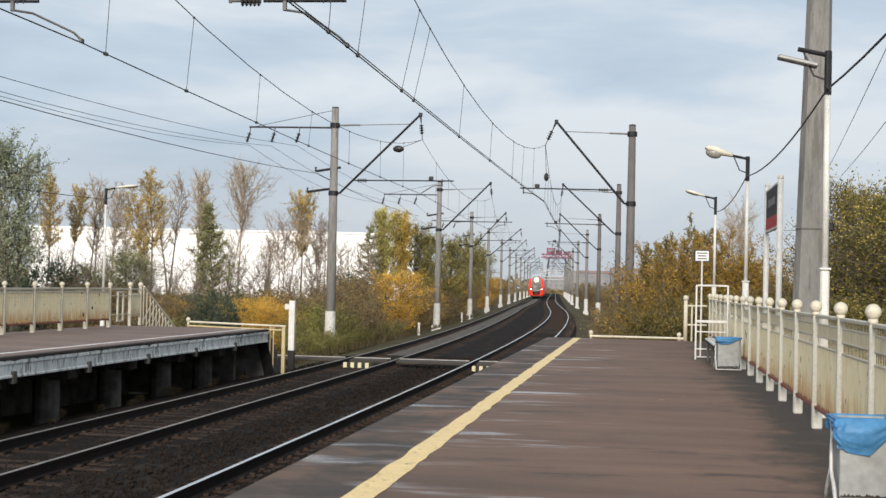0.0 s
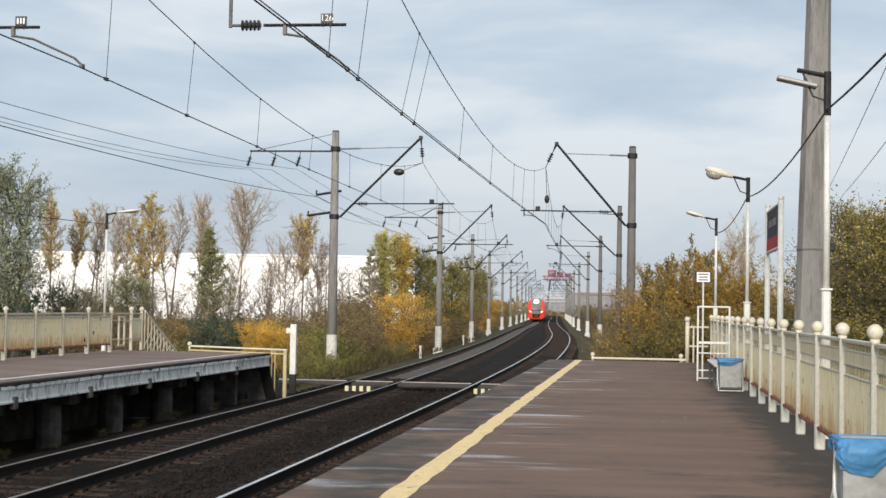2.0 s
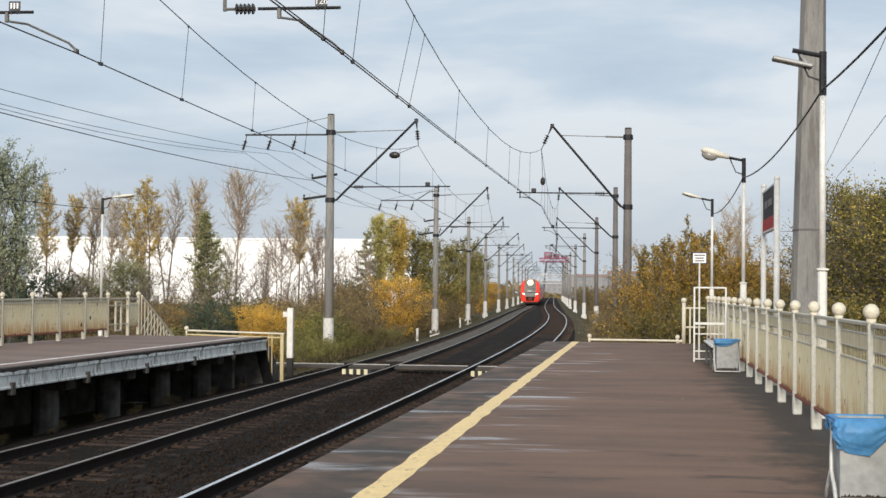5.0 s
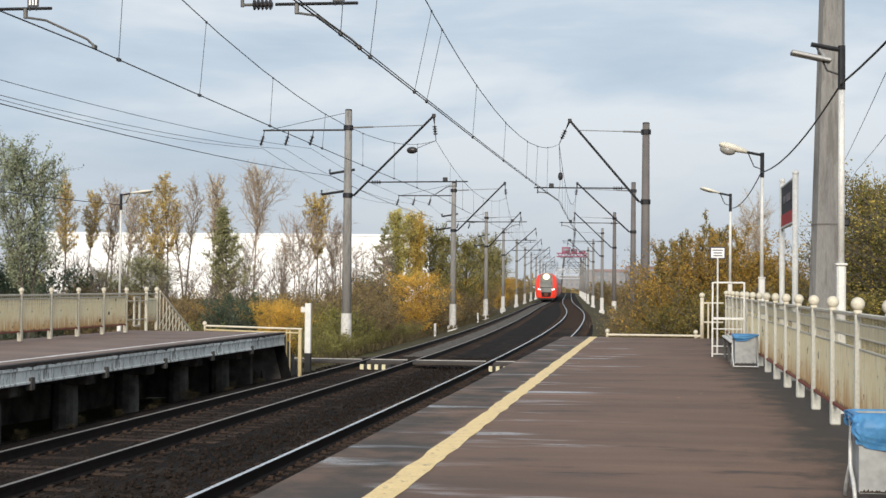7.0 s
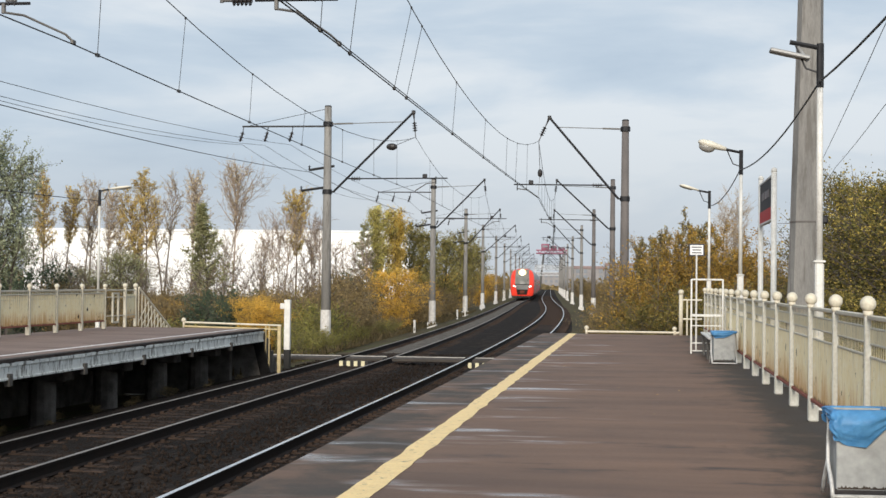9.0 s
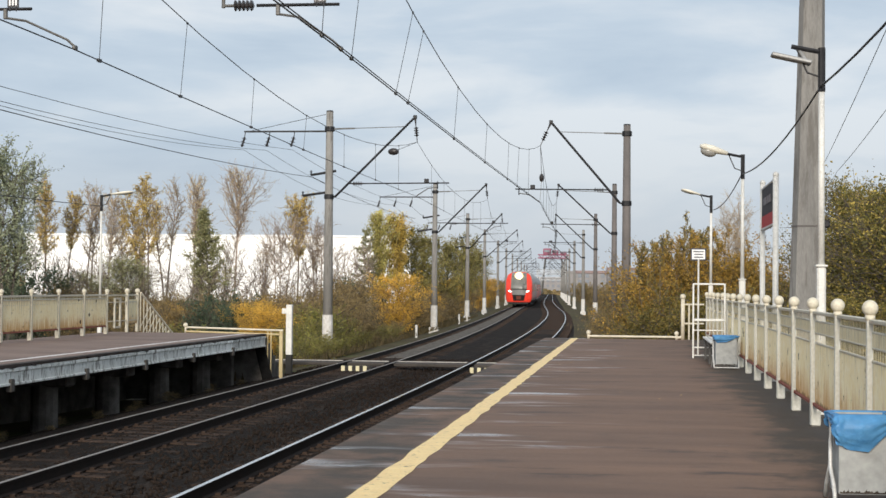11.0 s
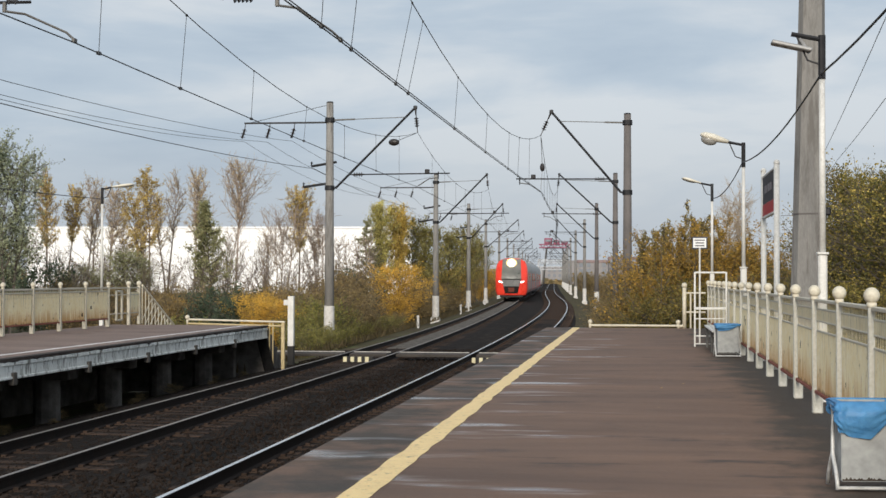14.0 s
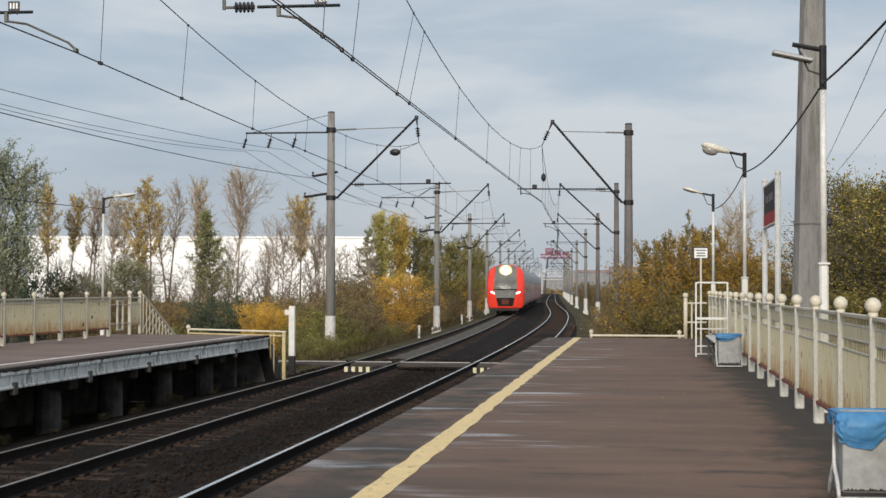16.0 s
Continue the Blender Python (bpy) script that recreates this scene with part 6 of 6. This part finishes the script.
# row behind the far platform: species, across, along, height, crown radius, crown foot, stems, leaves
for k, row in enumerate((
    ("willow", -31.9, 72, 10.3, 2.0, 0.3, 2, 12500),
    ("willow", -36.10, 76, 10.52, 2.4, 0.4, 2, 9500),
    ("gold_birch", -39.45, 96, 10.10, 0.88, 0.54, 1, 3610),
    ("gold_birch", -39.59, 100, 9.63, 0.83, 0.62, 1, 2470),
    ("bare_poplar", -39.77, 104, 10.27, 1.12, 0.55, 2, 2310),
    ("bare_poplar", -38.00, 104, 9.80, 0.91, 0.58, 1, 1980),
    ("gold_birch", -33.04, 98, 10.31, 1.20, 0.54, 2, 7220),
    ("bare_poplar", -33.64, 104, 10.39, 1.07, 0.58, 2, 2970),
    ("bare_poplar", -30.99, 102, 10.52, 1.04, 0.57, 1, 2970),
    ("green_tree", -26.56, 92, 8.51, 1.50, 0.35, 1, 7800),
    ("bare_poplar", -27.45, 100, 10.87, 2.00, 0.62, 1, 2310),
    ("gold_birch", -24.42, 106, 9.53, 1.18, 0.56, 1, 4940),
    ("bare_poplar", -22.58, 104, 7.93, 1.01, 0.62, 2, 198),
    ("bare_poplar", -24.57, 100, 7.76, 1.46, 0.57, 3, 198),
    ("sparse_larch", -21.82, 118, 8.59, 1.53, 0.34, 1, 3900),
    ("lime_tree", -20.80, 120, 8.95, 1.4, 0.22, 1, 15500),
    ("gold_column", -19.40, 121, 8.95, 1.05, 0.37, 1, 10800),
    ("olive_tree", -18.45, 126, 8.38, 1.92, 0.23, 2, 10200),
    ("olive_tree", -18.62, 140, 7.84, 1.98, 0.22, 2, 9000),
    ("olive_tree", -19.33, 160, 8.84, 2.11, 0.17, 2, 8400),
    ("olive_tree", -20.54, 182, 8.09, 2.03, 0.24, 2, 6600),
    ("olive_tree", -21.89, 205, 7.46, 2.08, 0.29, 2, 5400),
    ("bare_poplar", -38.9, 110, 8.2, 0.7, 0.4, 1, 750),
    ("bare_poplar", -36.5, 108, 7.4, 0.7, 0.35, 2, 600),
    ("bare_poplar", -33.6, 112, 8.0, 0.8, 0.35, 1, 750),
    ("bare_poplar", -31.2, 110, 7.2, 0.8, 0.3, 2, 525),
    ("bare_poplar", -28.8, 114, 6.6, 0.9, 0.3, 2, 375),
    ("bare_poplar", -24.6, 112, 6.4, 1.0, 0.25, 3, 300),
    ("bare_poplar", -22.2, 110, 6.2, 1.1, 0.25, 3, 225),
    ("bare_poplar", -21.0, 116, 6.6, 1.0, 0.25, 2, 225),
    ("olive_tree", -40.5, 92, 6.0, 1.5, 0.15, 3, 3000),
)):
    grown_tree(*row, seed=60 + k)
for px, d, s in ((20, 80, 1.0), (-40, 80, 1.2)):
    put(dark, at(px, d), d, s, 1.2)
for px, d, s in ((105, 86, 0.8), (140, 90, 0.9), (185, 92, 0.85), (230, 88, 0.75), (330, 90, 0.8), (472, 92, 0.75), (520, 100, 0.7), (600, 108, 0.8), (445, 84, 0.7), (75, 92, 1.1), (95, 96, 1.2), (115, 100, 1.3), (160, 98, 1.1), (265, 96, 1.0), (310, 98, 0.95), (356, 92, 0.9), (425, 98, 0.9), (575, 104, 0.8)):
    put(bareshrub, at(px, d), d, s)
for px, d, s in ((196, 90, 0.92), (224, 92, 0.85), (120, 94, 0.75), (86, 90, 0.7), (150, 96, 0.65), (345, 96, 0.6)):
    put(olive, at(px, d), d, s)
# undergrowth between the trees and the track
for proto, px, d, s in (
    (dark, 374, 66, 0.78), (dark, 382, 69, 0.8), (orange, 456, 63, 0.55), (orange, 462, 66, 0.6), (brown, 300, 70, 0.7), (orange, 290, 72, 0.5), (brown, 285, 72, 0.8), (brown, 345, 72, 0.9), (brown, 430, 72, 0.85), (brown, 450, 76, 0.9),
    (brown, 260, 74, 0.8), (brown, 220, 78, 0.8), (brown, 170, 80, 0.9), (brown, 120, 80, 0.9), (brown, 70, 80, 1.0), (green, 300, 64, 0.6), (brown, 505, 76, 0.9),
    (green, 545, 62, 0.6), (green, 565, 60, 0.5), (green, 532, 66, 0.75), (brown, 604, 72, 0.7), (green, 552, 70, 0.95), (green, 536, 68, 0.85), (green, 570, 68, 0.8), (green, 590, 70, 0.7), (brown, 620, 80, 0.8), (brown, 585, 80, 1.0), (brown, 575, 74, 0.9), (brown, 520, 70, 0.7),
    (orange, 705, 98, 0.98), (brown, 625, 90, 1.0), (brown, 628, 104, 1.2), (brown, 610, 92, 1.2), (brown, 632, 84, 0.8), (dark, 645, 104, 1.1), 
    (brown, 790, 112, 0.8), (orange, 812, 124, 0.7), (brown, 838, 140, 0.85), (brown, 822, 134, 0.9), (orange, 850, 160, 1.0), (brown, 846, 150, 0.9), (brown, 866, 180, 1.0), (orange, 874, 205, 1.1), (brown, 884, 230, 1.2), (brown, 800, 118, 0.8), (brown, 892, 260, 1.4), (brown, 900, 300, 1.5), (brown, 655, 82, 0.4), (brown, 690, 86, 0.35), (brown, 720, 92, 0.35), (brown, 640, 74, 0.5), (brown, 634, 96, 0.8), (brown, 762, 112, 0.9), (brown, 776, 120, 1.0)):
    put(proto, min(at(px, d), far_x(d) - 4.4 - 1.25 * s), d, s, z=-1.75)
# dark tangle at the foot of the tree row
for k in range(27):
    px = 60 + 21.5 * k + random.uniform(-9, 9)
    d = random.uniform(90, 97)
    put((brown, bareshrub, bareshrub, brown, bareshrub)[k % 5], at(px, d), d, random.uniform(0.65, 1.0), 1.0)
for px, d, s in ((540, 58, 0.42), (560, 61, 0.5), (575, 60, 0.4), (603, 66, 0.45), (622, 70, 0.4), (645, 74, 0.4), (590, 63, 0.4), (680, 84, 0.4), (700, 88, 0.35), (530, 63, 0.6), (550, 66, 0.65)):
    put(green, at(px, d), d, s, z=-1.7)
# willow thicket past the platform end
for proto, px, d, s in (
    (murky, 1108, 54, 0.5), (murky, 1135, 52, 0.62), (mixed, 1154, 54, 0.6), (mixed, 1174, 52, 0.76), (mixed, 1196, 51, 0.92), (mixed, 1212, 54, 0.96), (mixed, 1235, 52, 0.98), (mixed, 1262, 53, 1.02), (mixed, 1290, 52, 0.86), (mixed, 1312, 55, 0.84),
    (mixed, 1335, 52, 0.8), (mixed, 1365, 54, 0.78), (mixed_low, 1160, 49, 0.75), (mixed_low, 1190, 48, 0.85), (mixed_low, 1225, 49, 0.95), (mixed_low, 1265, 49, 1.0), (murky, 1120, 50, 0.42), (murky, 1112, 49.5, 0.36), (mixed_low, 1300, 50, 0.95), (mixed_low, 1345, 50, 0.95), (mixed_low, 1390, 50, 0.95), (murky, 1082, 78, 0.6), (murky, 1096, 70, 0.75), (murky, 1106, 63, 0.85), (murky, 1098, 60, 0.5), (brown, 1068, 88, 0.75), (murky, 1112, 57, 0.75), (brown, 1086, 66, 0.5), (gold_low, 1318, 54, 1.2), (gold_low, 1345, 55, 1.25), (gold_low, 1380, 56, 1.28), (gold_low, 1225, 55, 1.35), (gold_low, 1180, 56, 1.15), (gold_low, 1268, 56, 1.4)):
    put(proto, at(px, d), d, s)
for k, (px, d, top) in enumerate(((1136, 55, 5.2), (1150, 54, 4.9), (1170, 54, 5.6), (1183, 55, 5.2), (1197, 53, 6.15), (1208, 55, 5.7), (1229, 54, 5.7), (1241, 55, 5.5), (1253, 54, 5.85), (1268, 55, 5.4))):
    grown_tree("willow_shoot", at(px, d), d, top, 0.24, 0.35, 2, 1500, seed=120 + k, thick=0.3, kind="bush", group="bushes")
put(bare, at(1288, 62), 62, 0.58)
put(bare, at(1304, 64), 64, 0.62)
for k, d in enumerate((72, 80, 90, 104, 118, 130, 148, 165, 185, 205, 230, 255, 285, 320, 360)):
    for j in range(2):
        put((brown, murky, brown, murky, brown)[(k + 2 * j) % 5], near_x(d) + 6.4 + 0.4 * (d > 120) + 3.0 * j + random.uniform(0, 1.2), d + 4 * j, 0.55 + 0.0022 * d, z=-1.85)
for px, d, s, sz in ((1425, 47, 0.62, 0.85), (1494, 42, 0.58, 1.62), (1566, 40, 0.88, 1.0), (1610, 34, 0.86, 0.98), (1530, 43, 0.6, 1.35), (1470, 44, 0.8, 0.9), (1630, 36, 0.95, 0.95), (1405, 52, 0.7, 0.66), (1530, 31, 0.62, 0.75), (1480, 34, 0.65, 0.75)):
    put(spotted, at(px, d), d, s, sz)
for px, d, s in ((1420, 34, 0.8), (1480, 30, 0.75), (1550, 27, 0.7), (1400, 42, 0.8)):
    put(mixed_low, at(px, d), d, s)

# weeds growing at the foot of the far platform
for k in range(14):
    y = 21 + 1.55 * k + random.uniform(-0.3, 0.3)
    put(brown, random.uniform(-11.6, -10.9), y, random.uniform(0.06, 0.12), 0.7, z=-1.42)

# low dead growth on the shoulder of the near track
for k in range(34):
    y = 45.5 + 1.9 * k + random.uniform(-0.6, 0.6)
    put((brown, green, brown)[k % 3], near_x(y) + random.uniform(3.9, 5.4), y, random.uniform(0.1, 0.2) + 0.001 * y, 0.7, z=-1.5)


def grass_strip():
    rng = np.random.default_rng(5)
    pts = []
    for k in range(15000):
        y = 26 + 120 * rng.uniform() ** 1.5
        if rng.uniform() < 0.72:
            x = far_x(y) - 2.6 - abs(rng.normal()) * 4.5
            if y < 42 and x < -10.4:
                continue
        else:
            x = near_x(y) + 2.9 + abs(rng.normal()) * 2.5
            if y < 43.5:
                continue
        o = x - (near_x(y) + far_x(y)) / 2
        pts.append((x, y, ground_z(o) + 0.1))
    c = np.array(pts)
    n = len(c)
    hgt = rng.uniform(0.1, 0.45, (n, 1))
    lean = rng.normal(size=(n, 3)) * 0.12
    lean[:, 2:] = hgt
    az = rng.uniform(0, 2 * np.pi, n)
    side = np.stack([np.cos(az), np.sin(az), 0 * az], -1) * 0.03
    verts = np.stack([c - side, c + side, c + lean], 1).reshape(-1, 3)
    me = bpy.data.meshes.new("grass")
    me.from_pydata(verts.tolist(), [], (np.arange(n)[:, None] * 3 + [[0, 1, 2]]).tolist())
    me.materials.append(LEAF["grass"])
    tagged(new("grass", me), "dry green and straw-coloured grass on the trackside", "grass", kind="stuff")


grass_strip()


def ballast_stones():
    """Loose stones on the bed, nearest stretch."""
    rng = np.random.default_rng(8)
    ico = bmesh.new()
    bmesh.ops.create_icosphere(ico, subdivisions=1, radius=1)
    base = np.array([v.co[:] for v in ico.verts])
    tri = np.array([[v.index for v in f.verts] for f in ico.faces])
    ico.free()
    n = 22000
    y = 10 + 45 * rng.uniform(size=n) ** 1.4
    mid = np.array([(near_x(a) + far_x(a)) / 2 for a in y])
    o = rng.uniform(-4.4, 4.0, n)
    z = RAIL_Z - 0.2 - np.clip(np.abs(o) - 3.4, 0, 3) * 0.12
    s = rng.uniform(0.014, 0.038, (n, 1, 1))
    shape = base[None] * rng.uniform(0.6, 1.25, (n, 12, 1)) * rng.uniform(0.7, 1.2, (n, 1, 3)) * s
    verts = (shape + np.stack([mid + o, y, z], -1)[:, None]).reshape(-1, 3)
    faces = (np.arange(n)[:, None, None] * 12 + tri[None]).reshape(-1, 3)
    me = bpy.data.meshes.new("ballast_stones")
    me.from_pydata(verts.tolist(), [], faces.tolist())
    me.materials.append(STONE)
    tagged(new("loose_ballast", me), "loose brown ballast stones between the rails", "ballast", kind="stuff")


ballast_stones()


# ---- distance ----
HALL_WHITE = mat("white_cladding", (0.86, 0.86, 0.86), (0.8, 0.8, 0.81), rough=0.5, scale=0.3, fine=4, bump=0.05, piece=0.03)
hall = thing("warehouse", "long white clad warehouse hall behind the trees", "building", at=pose(-82, 285, -2, 0, 0, 4))
bm = B()
bm_box(bm, (0, 20, 6.4), (76, 38, 12.8), 0.05)
part("wall", bm, HALL_WHITE, hall)
bm = B()
bm_box(bm, (0, 20, 13.0), (76.6, 38.6, 0.4), 0.05)
part("roof", bm, HALL_WHITE, hall)
for k in range(12):
    bm = B()
    bm_box(bm, (-34.8 + 6.33 * k, 0.95, 6.5), (6.25, 0.12, 12.6), 0.03)
    part("panel", bm, HALL_WHITE, hall)

# muted wall, roof and window colours have the distance haze mixed in
BLOCK_BEIGE = mat("block_beige", (0.27, 0.255, 0.255), (0.21, 0.2, 0.205), rough=0.8, scale=0.2, fine=2)
BLOCK_TEAL = mat("block_teal", (0.24, 0.33, 0.35), (0.19, 0.27, 0.29), rough=0.8, scale=0.2, fine=2)
BLOCK_RED = mat("block_red_hazed", (0.26, 0.195, 0.19), (0.21, 0.155, 0.155), rough=0.85, scale=0.2, fine=2)
GANTRY_GREY = mat("gantry_grey", (0.5, 0.52, 0.55), (0.42, 0.44, 0.47), rough=0.6, scale=1, fine=4)
FAR_GLASS = mat("far_window_glass", (0.22, 0.24, 0.27), (0.18, 0.2, 0.23), rough=0.2, bump=0)
CRANE_RED = mat("crane_red", (0.27, 0.08, 0.13), (0.2, 0.06, 0.1), rough=0.6, scale=0.4, fine=3)


def block(x, y, w, h, wall, roofmat, label, floors):
    b = thing("apartment_building", label, "building", group="far buildings", at=pose(x, y, -2))
    bm = B()
    bm_box(bm, (0, 6, h / 2), (w, 12, h), 0.05)
    part("wall", bm, wall, b)
    bm = B()
    bm_box(bm, (0, 6, h + 0.5), (w + 0.6, 12.6, 1.2), 0.1)
    part("roof", bm, roofmat, b)
    bm0 = B()
    bm_box(bm0, (0, 0, 0), (1.5, 0.2, 1.6))
    wm = mesh_of("window", bm0, FAR_GLASS)
    n = int(w / 3)
    for f in range(floors):
        for k in range(n):
            o = part("window", wm, None, b)
            o.matrix_basis = pose(-w / 2 + w * (k + 0.5) / n, -0.06, (f + 0.55) * h / floors)
    return b


block(at(1052, 640), 640, 13, 9.8, BLOCK_BEIGE, BLOCK_RED, "distant beige apartment block with red roof", 4)
block(at(1078, 700), 700, 12, 10, BLOCK_TEAL, BLOCK_RED, "distant teal-grey apartment block", 4)
block(at(1030, 760), 760, 14, 11, BLOCK_BEIGE, BLOCK_BEIGE, "distant pale apartment block", 4)
block(at(1104, 660), 660, 12, 11.5, BLOCK_BEIGE, BLOCK_RED, "distant beige apartment block with red roof", 4)
block(at(1126, 720), 720, 13, 11, BLOCK_BEIGE, BLOCK_RED, "distant beige apartment block with red roof", 4)
block(at(985, 900), 900, 22, 9, BLOCK_BEIGE, BLOCK_BEIGE, "distant pale apartment block", 3)

crane = thing("gantry_crane", "dark red gantry crane with cabin standing far off over the line", "crane", at=pose(at(986, 620), 620, -2))
for x in (-5.6, 5.2):
    for dy in (-3, 3):
        bm = B()
        bm_cyl(bm, (x * 0.9, dy, 0), (x * 0.62, dy * 0.5, 15.5), 0.3, 0.3, n=6)
        part("leg", bm, STEEL, crane)
for z in (15.7, 17.0):
    for dy in (-1.5, 1.5):
        bm = B()
        bm_box(bm, (0, dy, z), (13.0, 0.35, 0.45), 0.05)
        part("chord", bm, CRANE_RED, crane)
for k in range(10):
    bm = B()
    x = -6.2 + 1.24 * k
    bm_cyl(bm, (x, -1.5, 15.7 if k % 2 else 17.0), (x + 1.24, -1.5, 17.0 if k % 2 else 15.7), 0.16, n=5)
    part("lacing", bm, CRANE_RED, crane)
for x, w, h, z in ((-2.8, 3.2, 2.4, 18.4), (0.6, 2.4, 1.7, 18.0), (3.9, 2.6, 1.0, 17.7)):
    bm = B()
    bm_box(bm, (x, 0, z), (w, 2.6, h), 0.2)
    house = part("cabin", bm, CRANE_RED, crane)
    bm = B()
    bm_box(bm, (x, -1.32, z + 0.15), (w * 0.7, 0.1, h * 0.35), 0.02)
    part("window", bm, FAR_GLASS, house)
bm = B()
bm_cyl(bm, (0, 0, 19.6), (0, 0, 22.5), 0.12, n=6)
part("mast", bm, STEEL, crane)

for y, w, h in ((520.0, 9.5, 8.6), (560.0, 10.5, 9.5), (585.0, 9.0, 7.0)):
    mid = (near_x(y) + far_x(y)) / 2
    g = thing("signal_gantry", "white lattice portal spanning the tracks far off", "gantry", group="far gantries", at=pose(mid + 2.0, y, -1.4))
    for s in (-1, 1):
        bm = B()
        bm_box(bm, (s * w / 2, 0, h / 2), (0.35, 0.35, h), 0.02)
        part("leg", bm, GANTRY_GREY, g)
    for z in (h, h - 1.1):
        bm = B()
        bm_box(bm, (0, 0, z), (w, 0.3, 0.22), 0.02)
        part("chord", bm, GANTRY_GREY, g)
    for k in range(8):
        bm = B()
        x = -w / 2 + w * k / 8
        bm_cyl(bm, (x, 0, h - 1.1 * (k % 2)), (x + w / 8, 0, h - 1.1 * ((k + 1) % 2)), 0.07, n=5)
        part("lacing", bm, GANTRY_GREY, g)


def far_woods():
    """A low ragged line of trees along the horizon."""
    rng = np.random.default_rng(31)
    pts = []
    for k in range(9000):
        y = rng.uniform(620, 900)
        x = at(rng.uniform(-300, 1900), y)
        top = (3.5 if abs(x / y * 2667 + 152) > 28 else 0.5) + (5.5 if abs(x / y * 2667 + 152) > 28 else 2.5) * (0.5 + 0.5 * noise.noise(Vector((x * 0.05, y * 0.02, 0))))
        pts.append((x, y, -2 + top * rng.uniform() ** 0.7))
    me = leaves_mesh("far_woods", pts, 2.4, LEAF["brown"], rng, False)
    tagged(new("far_woods", me), "low brown line of distant woods", "woods", kind="stuff")


far_woods()


def motions():
    """The train comes on at twelve metres a second."""
    for k, car in enumerate(train):
        rows = []
        for step in range(33):
            t = step * 0.5
            front = 329.0 - 12.0 * t
            rows.append((t, train_pose(front + CAR_L / 2 + k * (CAR_L + CAR_GAP))))
        walk(car, rows)


motions()
